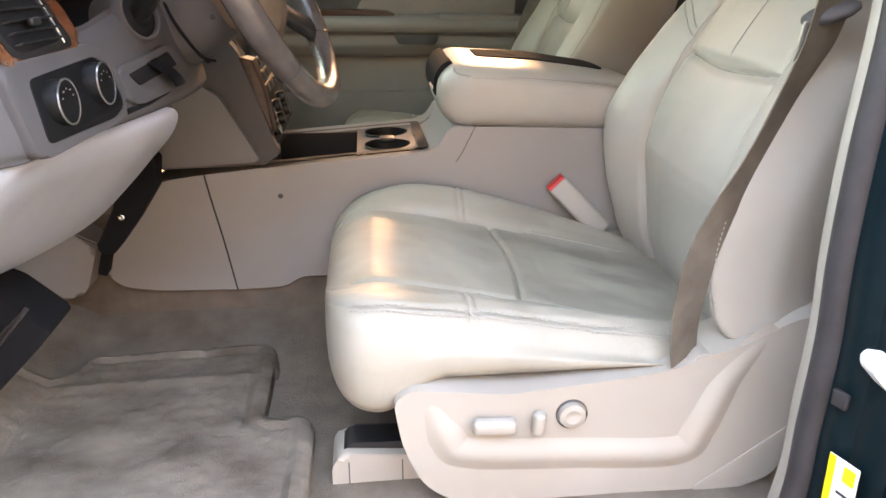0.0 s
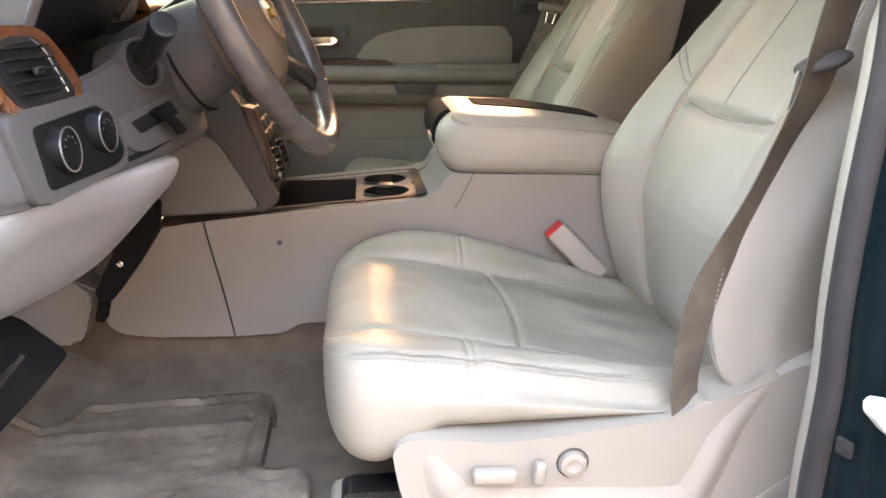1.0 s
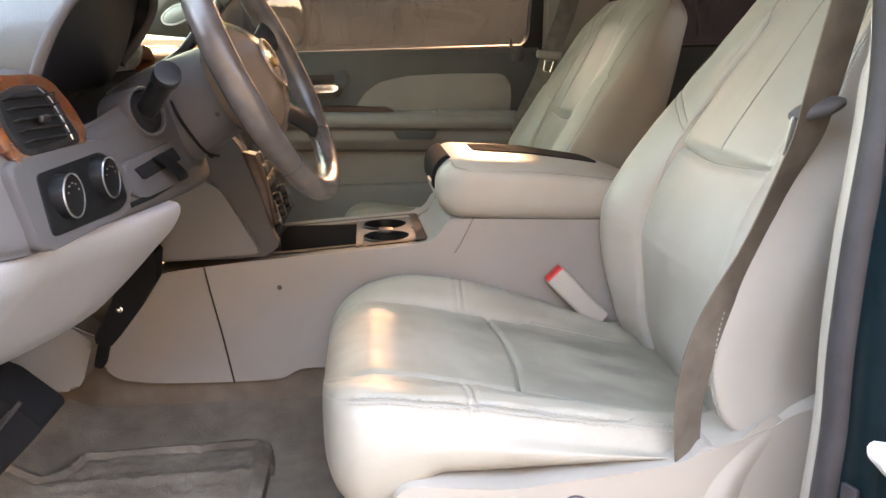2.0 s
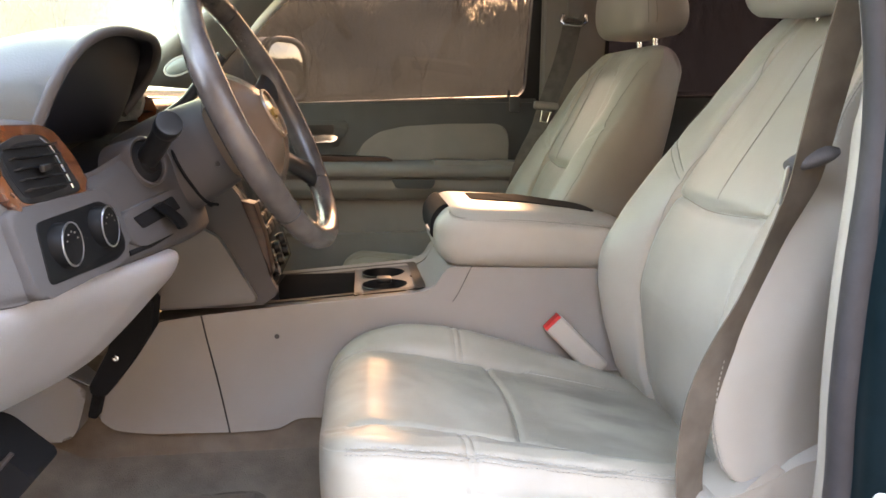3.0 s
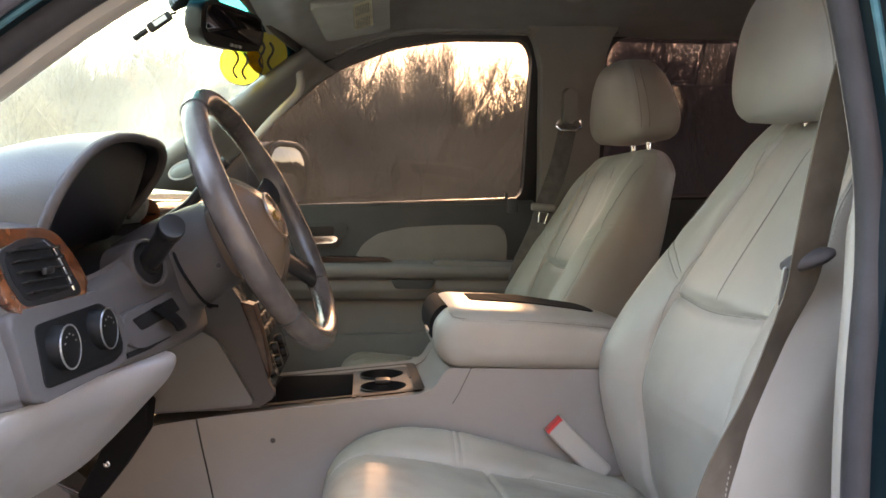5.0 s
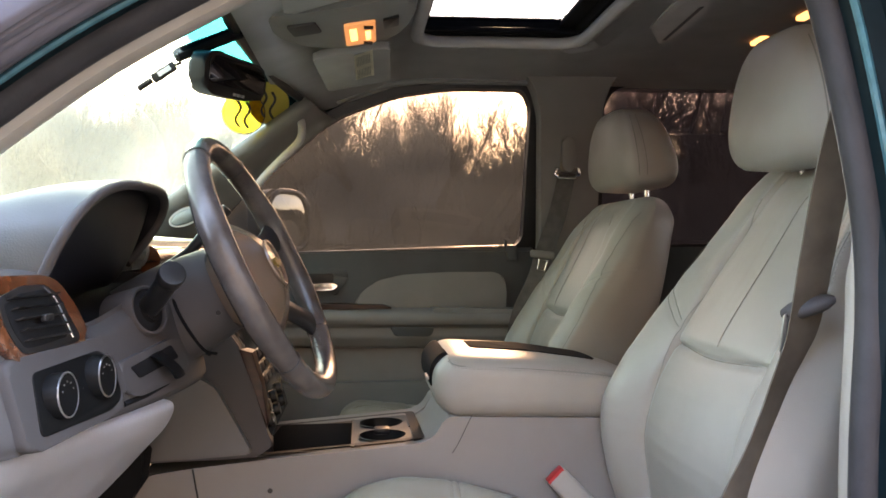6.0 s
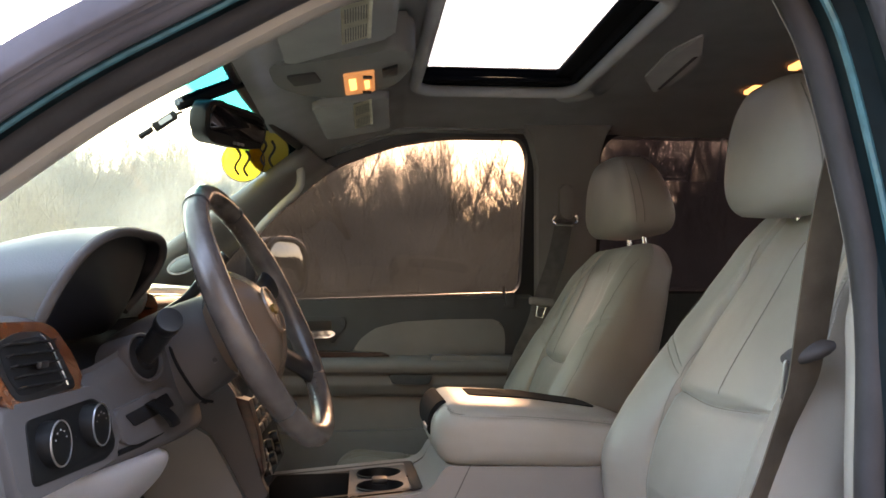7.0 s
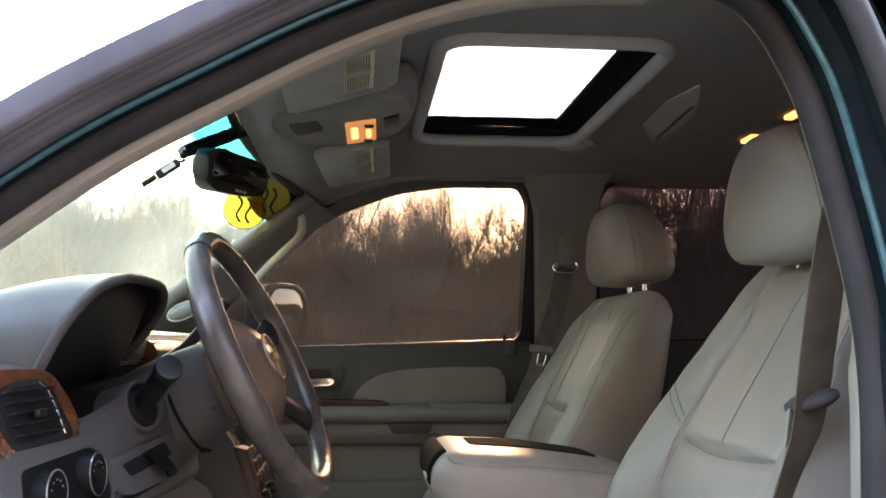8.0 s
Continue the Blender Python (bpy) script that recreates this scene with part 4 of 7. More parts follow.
rings, prof = [], fillet(lid_prof, 0.03, 6)
stations = [(1.373, 0.036), (1.3745, 0.026), (1.379, 0.016), (1.387, 0.007), (1.397, 0.002)] + [(1.397 + 0.256 * k / 16, 0.0) for k in range(1, 17)]
stations += [(1.662, 0.002), (1.669, 0.007), (1.6735, 0.015), (1.675, 0.024)]
for y, e in stations:
    ring = []
    for x, z in prof:
        x, z = 0.335 + (x - 0.335) * (1 - e / 0.21), 1.030 + (z - 1.030) * (1 - e / 0.058)
        ring.append(Vector((x, y, z + lid_crown(y) * ss(1.02, 1.06, z))))
    rings.append(ring)
loft(bm, rings)
for v in bm.verts:                          # the front corners are rounded in plan
    for d in (1.425 - v.co.y, v.co.y - 1.625):
        d = min(max(d / 0.05, 0.0), 1.0)
        v.co.x += 0.040 * (1 - math.sqrt(1 - d * d)) * max(0.0, 1 - (v.co.x - 0.12) / 0.16)
lid = part("lid", bm, LEATHER, console, "padded leather armrest lid")
bm = bmesh.new()
lidline = spline([(0.152, 1.404, 1.082), (0.175, 1.384, 1.073), (0.30, 1.3795, 1.0655), (0.43, 1.3795, 1.0515), (0.51, 1.3795, 1.034)], 90)
stitches(bm, [p + np.array((0, -0.0035, -0.0025)) for p in lidline], Vector((0, -0.7, 0.7)), r=0.0009)
stitches(bm, [p + np.array((0, 0.0035, 0.0030)) for p in lidline], Vector((0, -0.7, 0.7)), r=0.0009)
part("stitching", bm, STITCH, lid, "double row of thread")
bm = bmesh.new()
tube(bm, lidline, 0.0011, 6)
part("seam", bm, SEAM, lid, "fine seam line")
bm = bmesh.new()
strip = fillet([(0.200, 1.480), (0.200, 1.580), (0.42, 1.592), (0.440, 1.565), (0.446, 1.492), (0.435, 1.474), (0.285, 1.470)], 0.012)
prism(bm, strip, "z", 0.0, 0.005, 0.0012)
bmesh.ops.triangulate(bm, faces=[f for f in bm.faces if len(f.verts) > 4])
bmesh.ops.subdivide_edges(bm, edges=bm.edges[:], cuts=3)
for v in bm.verts:
    v.co.z += float(np.interp(v.co.x, [0.15, 0.30, 0.43, 0.52], [1.0855, 1.0785, 1.0575, 1.034])) - 0.0010 + lid_crown(v.co.y)
part("slot", bm, MATTE, lid, "black recessed grip along the top")
bm = bmesh.new()
front = [(0.121, 1.03), (0.1185, 1.048), (0.1205, 1.068), (0.133, 1.086), (0.150, 1.0955), (0.158, 1.08), (0.14, 1.05), (0.132, 1.03)]
prism(bm, fillet(front, 0.010), "y", 1.432, 1.63, 0.004)
part("latch_panel", bm, MATTE, lid, "black front panel with latch")
bm = bmesh.new()
box(bm, (0.1165, 1.46, 1.045), (0.004, 0.05, 0.006), 0.001)
part("latch", bm, SATIN, lid)

# ---- dashboard ----
dash = thing("dashboard", (-0.4, CL, 0.9), "grey two-tone dashboard with wood trim", "dashboard")
# upper pad beyond the driver's hood
bm = bmesh.new()
padp = [(-0.335, 1.302), (-0.325, 1.285), (-0.335, 1.255), (-0.9, 1.20), (-0.98, 1.225), (-0.75, 1.30), (-0.5, 1.318)]
prism(bm, fillet(padp, 0.02), "y", 1.235, 2.32, 0.012)
part("top_pad", bm, DASHTOP, dash, "dark grey grained top pad")
bm = bmesh.new()
prism(bm, fillet([(-0.318, 1.288), (-0.31, 1.27), (-0.318, 1.245), (-0.34, 1.245), (-0.34, 1.29)], 0.006), "y", 1.252, 2.30, 0.004)
part("wood_trim", bm, WOOD, dash, "glossy wood strip")
bm = bmesh.new()
prism(bm, fillet([(-0.335, 1.25), (-0.30, 1.18), (-0.27, 1.06), (-0.35, 0.93), (-0.6, 0.93), (-0.6, 1.25)], 0.03), "y", 1.72, 2.32, 0.02)
part("glovebox_face", bm, PLASTIC, dash, "light lower dash on the passenger side")


# instrument hood: an arch that runs forward to the windshield
def hood(u, v):
    a = math.pi * u
    h = max(0.0, math.sin(a)) ** 0.72
    y = 1.105 - 0.262 * abs(math.cos(a)) ** 0.62 if u < 0.5 else 1.105 + 0.152 * abs(math.cos(a)) ** 0.82
    y -= 0.085 * (1 - h) ** 1.3 * (u > 0.5)
    z0 = 1.235 + 0.035 * u
    z = z0 + (1.372 - z0) * h
    x = -0.338 + 0.055 * h
    run = v * 0.62
    z = z - 0.10 * v * h - 0.06 * v ** 2 * (h > 0)
    y = y - (0.10 * v if y < 1.1 else -0.08 * v) * (1 - h * 0.5)
    return Vector((x - run, y, z + 0.006 * math.sin(min(v * 14, math.pi))))


bm = bmesh.new()
surf(bm, hood, 60, 24)
bmesh.ops.solidify(bm, geom=bm.faces[:], thickness=0.014)
part("instrument_hood", bm, DASHTOP, dash, "dark grey padded instrument hood")
bm = bmesh.new()
tube(bm, [hood(i / 48, 0) + Vector((0.0, 0, -0.006)) for i in range(49)], 0.0062, 10, side=(1, 0, 0.01))
part("hood_rim", bm, TAUPE, dash, "rounded rim of the hood")
bm = bmesh.new()


def hood_in(u, k, back):
    p = hood(u, 0)
    return Vector((p.x - back, 1.105 + (p.y - 1.105) * k, 1.225 + (p.z - 1.225) * k))


surf(bm, lambda u, v: hood_in(u, 0.955, 0.003 + 0.022 * v), 48, 3)
part("hood_liner", bm, CLUSTER, dash, "matt black liner inside the hood")
bm = bmesh.new()
surf(bm, lambda u, v: hood_in(u, 0.96 * (1 - v) + 0.02, 0.022).lerp(Vector((-0.345, 1.08, 1.235)), v ** 2), 48, 12)
box(bm, (-0.384, 1.03, 1.205), (0.012, 0.38, 0.10))
cluster = part("gauge_panel", bm, CLUSTER, dash, "dark unlit instrument cluster")


def cluster_sill(u, v):
    y = 0.868 + 0.37 * u
    return Vector((-0.300 - 0.085 * v, y, float(np.interp(y, SILL_Y, SILL_Z)) - 0.014))


SILL_Y, SILL_Z = [0.69, 0.845, 0.860, 0.876, 0.914, 0.976, 1.077, 1.16, 1.3], [1.262, 1.262, 1.232, 1.196, 1.203, 1.217, 1.235, 1.246, 1.25]
bm = bmesh.new()
surf(bm, cluster_sill, 24, 3)
part("sill", bm, MATTE, cluster, "black sill below the gauges")

# driver's outer end: vent, switch panel, column bezel on one curved face
DY, DX = [0.60, 0.72, 0.80, 0.88, 0.95, 1.03, 1.10, 1.40], [-0.338, -0.318, -0.304, -0.286, -0.266, -0.248, -0.240, -0.240]


def face_x(y, z):
    soft = sum(float(np.interp(y + k * 0.02, DY, DX)) for k in (-1, 0, 1)) / 3
    return soft + (1.17 - z) * 0.25


def dash_plate(name, mat, pts, lo, hi, parent, label="", r=0.012, bevel=0.003, cuts=0):
    bm = bmesh.new()
    prism(bm, fillet(pts, r), "x", lo, hi, bevel)
    for v in bm.verts:
        v.co.x += face_x(v.co.y, v.co.z)
    return part(name, bm, mat, parent, label)


bm = bmesh.new()


def outer_face(u, v):
    """Dash end: rolls over at the top, turns in at the near end and at the bottom."""
    y = 0.690 + 0.47 * u
    q = [(-0.20, 1.268), (-0.08, 1.266), (-0.022, 1.262), (-0.003, 1.248), (0.0, 1.225), (0.0, 1.19), (0.0, 1.15), (0.0, 1.118), (-0.006, 1.104), (-0.03, 1.096), (-0.20, 1.085)]
    h, z = spline(q, 41)[min(int(round(v * 40)), 40)]
    top = float(np.interp(y, SILL_Y, SILL_Z))
    z = 1.10 + (z - 1.10) * (top - 1.10) / 0.162 if z > 1.10 else z
    if z > 1.2:
        h = max(h, -0.20 + 0.188 * ss(0.855, 0.90, y))
    near = max(0.0, (0.742 - y) / 0.052)
    h -= 0.10 * (1 - math.sqrt(max(0.0, 1 - near ** 2)))
    return Vector((face_x(y, z) + h, y, z))


surf(bm, outer_face, 70, 40)
endcap = part("outer_panel", bm, TAUPE, dash, "taupe outer dash panel")
bm = bmesh.new()
prism(bm, fillet([(-0.60, 1.262), (-0.44, 1.262), (-0.39, 1.225), (-0.375, 1.10), (-0.60, 1.09)], 0.015), "y", 0.684, 0.70, 0.006)
part("end_cover", bm, TAUPE, endcap, "side cover of the dash")
dash_plate("vent_bezel", WOOD, [(0.722, 1.260), (0.78, 1.260), (0.818, 1.259), (0.838, 1.252), (0.859, 1.222), (0.867, 1.188), (0.80, 1.183), (0.757, 1.178), (0.732, 1.188), (0.720, 1.225)], -0.005, 0.0062, endcap, "glossy wood surround of the vent", 0.012, 0.0055)
vent = dash_plate("vent", BLACK, [(0.736, 1.240), (0.775, 1.250), (0.812, 1.250), (0.829, 1.240), (0.850, 1.190), (0.78, 1.187), (0.752, 1.188), (0.739, 1.212)], 0.0, 0.0075, endcap, "black air vent", 0.008, 0.002)
dash_plate("vent_mouth", MATTE, [(0.743, 1.235), (0.770, 1.243), (0.809, 1.245), (0.817, 1.234), (0.829, 1.197), (0.78, 1.193), (0.757, 1.193), (0.746, 1.212)], 0.002, 0.0082, vent, "", 0.006, 0.0005)
for i in range(5):
    bm = bmesh.new()
    zz = 1.199 + i * 0.0098
    y1 = 0.833 - 0.18 * i * 0.0098
    rows = [[Vector((face_x(y, zz) + 0.0085 + dx, y, zz + dz)) for dx, dz in ((0, 0), (0.007, 0.0022), (0.0072, 0.0036), (0, 0.0016))] for y in np.linspace(0.757 - 0.25 * i * 0.0098, y1 - 0.006, 8)]
    loft(bm, rows)
    part("slat", bm, BLACK, vent)
bm = bmesh.new()
box(bm, (face_x(0.786, 1.216) + 0.017, 0.786, 1.219), (0.006, 0.020, 0.007), 0.002)
part("vent_tab", bm, BLACK, vent)
bm = bmesh.new()
tube(bm, [(face_x(y, z) + 0.0085, y, z) for y, z in spline([(0.808, 1.247), (0.820, 1.236), (0.829, 1.212), (0.833, 1.195)], 14)], 0.0013, 8)
part("vent_trim", bm, CHROME, vent, "thin bright edge")
dash_plate("switch_frame", TAUPE, [(0.727, 1.186), (0.882, 1.189), (0.900, 1.174), (0.906, 1.139), (0.902, 1.118), (0.876, 1.107), (0.727, 1.100)], -0.01, 0.006, endcap, "taupe frame round the light switches", 0.016, 0.005)
sw = dash_plate("switch_panel", SWITCH, [(0.757, 1.170), (0.872, 1.177), (0.886, 1.165), (0.892, 1.135), (0.890, 1.122), (0.868, 1.113), (0.747, 1.112)], 0.004, 0.0075, endcap, "black light switch panel", 0.008, 0.001)
for yy, zz in ((0.785, 1.144), (0.857, 1.150)):
    ax = Vector((1, -0.07, 0.10)).normalized()
    at = Vector((face_x(yy, zz) + 0.0075, yy, zz)) - ax * 0.004
    bm = bmesh.new()
    lathe(bm, [(0, 0), (0.0225, 0), (0.0219, 0.0135), (0.0207, 0.015), (0, 0.0148)], at, ax)
    knob = part("knob", bm, SWITCH, sw, "black rotary knob")
    bm = bmesh.new()
    lathe(bm, [(0.0206, 0.0), (0.0221, 0.0), (0.0221, 0.0012), (0.0206, 0.0012), (0.0206, 0)], at + ax * 0.0143, ax, 40)
    part("knob_ring", bm, KNOBRING, knob, "bright ring")
    side_v = ax.cross(Vector((0, 0, 1))).normalized()
    up_v = side_v.cross(ax)
    bm = bmesh.new()
    for k in range(5):
        a = -1.2 + k * 0.6
        box(bm, at + ax * 0.0152 + side_v * 0.0125 * math.sin(a) + up_v * 0.0125 * math.cos(a), (0.001, 0.0012 + 0.0008 * (k % 2), 0.0014))
    part("knob_marks", bm, PILLAR, knob, "small pale symbols")

for yy, zz, w, h in ((0.822, 1.149, 0.010, 0.0022), (0.828, 1.142, 0.004, 0.004), (0.812, 1.157, 0.003, 0.004), (0.880, 1.132, 0.003, 0.003), (0.818, 1.126, 0.003, 0.004)):
    bm = bmesh.new()
    box(bm, (face_x(yy, zz) + 0.0076, yy, zz), (0.0008, w, h))
    part("panel_mark", bm, PILLAR, sw, "small pale symbol")

# knee panels
bm = bmesh.new()


def knee(u, v):
    y = 0.695 + 0.345 * u
    xr = float(np.interp(y, [0.70, 0.78, 0.86, 0.94, 1.0, 1.04], [-0.325, -0.312, -0.285, -0.25, -0.232, -0.24]))
    end = max(0.0, 1 - ((y - 0.985) / 0.055) ** 2) ** 0.5 if y > 0.985 else 1.0
    prof = [(-0.25, 1.03), (-0.05, 1.096), (-0.012, 1.100), (0, 1.090), (-0.01, 1.066), (-0.035, 1.038), (-0.080, 0.990), (-0.13, 0.948), (-0.22, 0.905), (-0.36, 0.87)]
    q = spline(prof, 41)[min(int(round(v * 40)), 40)]
    return Vector((xr + q[0] - (1 - end) * 0.04, y, 1.05 + (q[1] - 1.05) * (0.4 + 0.6 * end)))


surf(bm, knee, 44, 40)
bmesh.ops.solidify(bm, geom=bm.faces[:], thickness=0.012)
part("knee_panel", bm, KNEE, dash, "light grey lower knee panel")
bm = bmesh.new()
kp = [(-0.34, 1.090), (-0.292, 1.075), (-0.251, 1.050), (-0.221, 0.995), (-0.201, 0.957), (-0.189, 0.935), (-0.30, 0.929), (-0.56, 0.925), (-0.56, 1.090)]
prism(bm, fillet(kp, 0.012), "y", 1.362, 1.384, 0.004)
part("lower_panel", bm, LOWER_SHADED, dash, "light grey panel below the column, the dash's shade in its colour")
bm = bmesh.new()
kq = [(-0.30, 1.24), (-0.212, 1.116), (-0.197, 1.071), (-0.183, 1.03), (-0.166, 0.966), (-0.155, 0.945), (-0.185, 0.925), (-0.40, 0.92), (-0.45, 1.25)]
prism(bm, fillet(kq, 0.008), "y", 1.380, 1.40, 0.004)
part("stack_panel", bm, TAUPE, dash, "taupe side of the centre stack")
bm = bmesh.new()
st = [(-0.31, 1.26), (-0.21, 1.115), (-0.165, 0.945), (-0.22, 0.92), (-0.5, 0.92), (-0.5, 1.27)]
prism(bm, fillet(st, 0.015), "y", 1.39, 1.74, 0.015)
stack = part("stack_body", bm, TAUPE, dash, "taupe centre stack")
bm = bmesh.new()
wst = [(-0.214, 1.113), (-0.190, 1.106), (-0.175, 1.05), (-0.164, 0.985), (-0.168, 0.975), (-0.185, 1.035), (-0.198, 1.071)]
prism(bm, wst, "y", 1.376, 1.42, 0.003)
part("wood_trim", bm, WOOD_DARK, stack, "glossy wood edge")
bm = bmesh.new()
prism(bm, [(-0.272, 1.210), (-0.206, 1.117), (-0.163, 0.952), (-0.172, 0.95), (-0.214, 1.113), (-0.282, 1.205)], "y", 1.405, 1.72, 0.002)
part("radio_panel", bm, GLOSSBLACK, stack, "gloss black radio and climate panel")
for k, zz in enumerate((1.09, 1.065, 1.04, 1.0, 0.975)):
    xx = -0.205 + (1.113 - zz) / 0.161 * 0.04
    for j in range(3 if k > 2 else 5):
        bm = bmesh.new()
        yy = 1.445 + j * (0.095 if k > 2 else 0.055)
        if k > 2:
            lathe(bm, [(0, 0), (0.013, 0), (0.0115, 0.010), (0, 0.010)], (xx, yy, zz), (1, 0, 0.25), 20)
            knob = part("climate_knob", bm, BLACK, stack)
            if j:
                continue
            bm = bmesh.new()
            lathe(bm, [(0.0108, 0), (0.0122, 0), (0.0122, 0.0014), (0.0108, 0.0014), (0.0108, 0)], Vector((xx, yy, zz)) + Vector((1, 0, 0.25)).normalized() * 0.0095, (1, 0, 0.25), 24)
            part("knob_ring", bm, CHROME, knob, "bright ring")
        else:
            box(bm, (xx + 0.002, yy, zz), (0.008, 0.042, 0.015), 0.002, pose(0, 0, 0, 0, -14, 0))
            part("radio_button", bm, BLACK, stack)

# column bezel fittings: stalk socket, lever, joint beside the shroud
sock = Vector((face_x(0.992, 1.208), 0.992, 1.208))
sax = Vector((0.86, -0.42, 0.28)).normalized()
sock = sock + sax * 0.006
bm = bmesh.new()
lathe(bm, [(0.0330, -0.045), (0.0318, -0.012), (0.0312, 0.001), (0.0298, 0.003), (0.0272, 0.0025), (0.0262, -0.002), (0.0258, -0.010)], sock, sax)
ring_part = part("stalk_socket", bm, TAUPE, endcap, "taupe collar of the stalk")
bm = bmesh.new()
lathe(bm, [(0.0, 0.008), (0.0145, 0.008), (0.0165, 0.003), (0.0235, 0.0005), (0.0262, -0.002), (0.0262, -0.008), (0.0, -0.008)], sock, sax)
part("socket_boot", bm, MATTE, ring_part, "black rubber boot")
plate = dash_plate("lever_plate", TAUPE, [(0.906, 1.158), (1.028, 1.171), (1.052, 1.163), (1.070, 1.134), (1.040, 1.121), (0.925, 1.116), (0.903, 1.124)], -0.004, 0.006, endcap, "recessed plate of the release lever", 0.012, 0.003)
dash_plate("lever_slot", MATTE, [(0.922, 1.150), (1.022, 1.163), (1.034, 1.146), (0.934, 1.136)], 0.002, 0.0068, plate, "black slot", 0.003, 0.0004)
bm = bmesh.new()
rows = []
for k in range(7):
    t = k / 6
    a, b = mix3((0, 0.962, 1.157), (0, 0.985, 1.126), t), mix3((0, 0.985, 1.160), (0, 1.006, 1.128), t)
    out = 0.007 + 0.012 * math.sin(t * 2.0)
    rows.append([Vector((face_x(p.y, p.z) + out + dx, p.y, p.z)) for p, dx in ((a, 0), (b, 0), (b, 0.004), (a.lerp(b, 0.5), 0.0055), (a, 0.004))])
loft(bm, rows)
part("lever", bm, SWITCH, plate, "black pull lever")
bm = bmesh.new()
tube(bm, spline([(-0.252, 1.073, 1.222), (-0.243, 1.066, 1.201), (-0.230, 1.069, 1.176), (-0.216, 1.096, 1.147), (-0.205, 1.125, 1.138)], 30), 0.0022, 8)
part("groove", bm, MATTE, endcap, "dark joint along the column shroud")
bm = bmesh.new()
tube(bm, [(face_x(y, z) - 0.001, y, z) for y, z in ((0.903, 1.112), (0.95, 1.114), (1.0, 1.119), (1.045, 1.128))], 0.0036, 8)
part("groove", bm, MATTE, endcap, "dark gap below the lever plate")
bm = bmesh.new()
tube(bm, [(face_x(y, z) + 0.001, y, z) for y, z in spline([(1.086, 1.232), (1.092, 1.21), (1.104, 1.186), (1.124, 1.163), (1.155, 1.143), (1.20, 1.128)], 30)], 0.0032, 8)
part("groove", bm, MATTE, endcap, "dark joint beside the column shroud")

# ---- steering column and wheel ----
wheel = thing("steering_wheel", (-0.136, 1.13, 1.26), "taupe leather steering wheel with dark spokes", "steering wheel")
WA, WY = radians(25.3), radians(5.2)
WC = Vector((-0.1356, 1.13, 1.258))
WN = Vector((math.cos(WA) * math.cos(WY), -math.sin(WY), math.sin(WA) * math.cos(WY)))
WV = (Vector((0, 1, 0)) - WN * WN.y).normalized()
WU = WN.cross(WV)


def on_wheel(a, b, h=0.0):
    return WC + WV * a + WU * b + WN * h


bm = bmesh.new()
ringpath = [on_wheel(0.1845 * math.sin(2 * math.pi * i / 96), 0.1845 * math.cos(2 * math.pi * i / 96)) for i in range(96)]
rows = []
for i, p in enumerate(ringpath):
    a = 2 * math.pi * i / 96
    rad = (WV * math.sin(a) + WU * math.cos(a))
    grip = 0.0155 + 0.0022 * (lip(abs(math.sin(a)) - 0.95, 0.12))
    rows.append([p + rad * grip * math.cos(t * math.pi / 8) + WN * grip * 1.08 * math.sin(t * math.pi / 8) for t in range(16)])
vs = [[bm.verts.new(p) for p in r] for r in rows]
for i in range(96):
    for t in range(16):
        bm.faces.new((vs[i][t], vs[(i + 1) % 96][t], vs[(i + 1) % 96][(t + 1) % 16], vs[i][(t + 1) % 16]))
rimleather = material("wheel_leather", (0.15, 0.13, 0.12), 0.22)
vary(rimleather, (0.060, 0.050, 0.046), (0.098, 0.084, 0.077), 25, 6)
grain(rimleather, 700, 0.3, 0.0006, True)
part("rim", bm, rimleather, wheel, "worn taupe leather rim")
bm = bmesh.new()
for i in range(96):
    a = 2 * math.pi * i / 96
    if abs(math.sin(a)) > 0.45 and math.sin(a) > 0:
        for k in (-1, 1):
            c = on_wheel(0.1692 * math.sin(a), 0.1692 * math.cos(a), 0.0035 * k)
            box(bm, c, (0.0022, 0.0022, 0.0022), 0.0006)
part("stitching", bm, rimleather, wheel, "raised lacing on the inner rim")
bm = bmesh.new()
for i in (8, 88, 35, 61):
    a = 2 * math.pi * i / 96
    rad = WV * math.sin(a) + WU * math.cos(a)
    loopp = [on_wheel(0.1845 * math.sin(a), 0.1845 * math.cos(a)) + rad * 0.0163 * math.cos(t * math.pi / 10) + WN * 0.0175 * math.sin(t * math.pi / 10) for t in range(20)]
    tube(bm, loopp, 0.0009, 5, True, side=WV * math.cos(a) - WU * math.sin(a))
    part("rim_joint", bm, BLACK, wheel, "dark leather joint")
    bm = bmesh.new()
bm.free()
# airbag cover: a domed shield
bm = bmesh.new()


def cover(u, v):
    a = 2 * math.pi * u
    c, s = math.sin(a), math.cos(a)
    w = 0.100 * math.copysign(abs(c) ** 0.75, c)
    h = (0.088 if s > 0 else 0.098) * math.copysign(abs(s) ** 0.75, s)
    k = v
    dome = 0.046 * (1 - k ** 2.4)
    return on_wheel(w * k, h * k - 0.004, -0.035 + dome + 0.004)


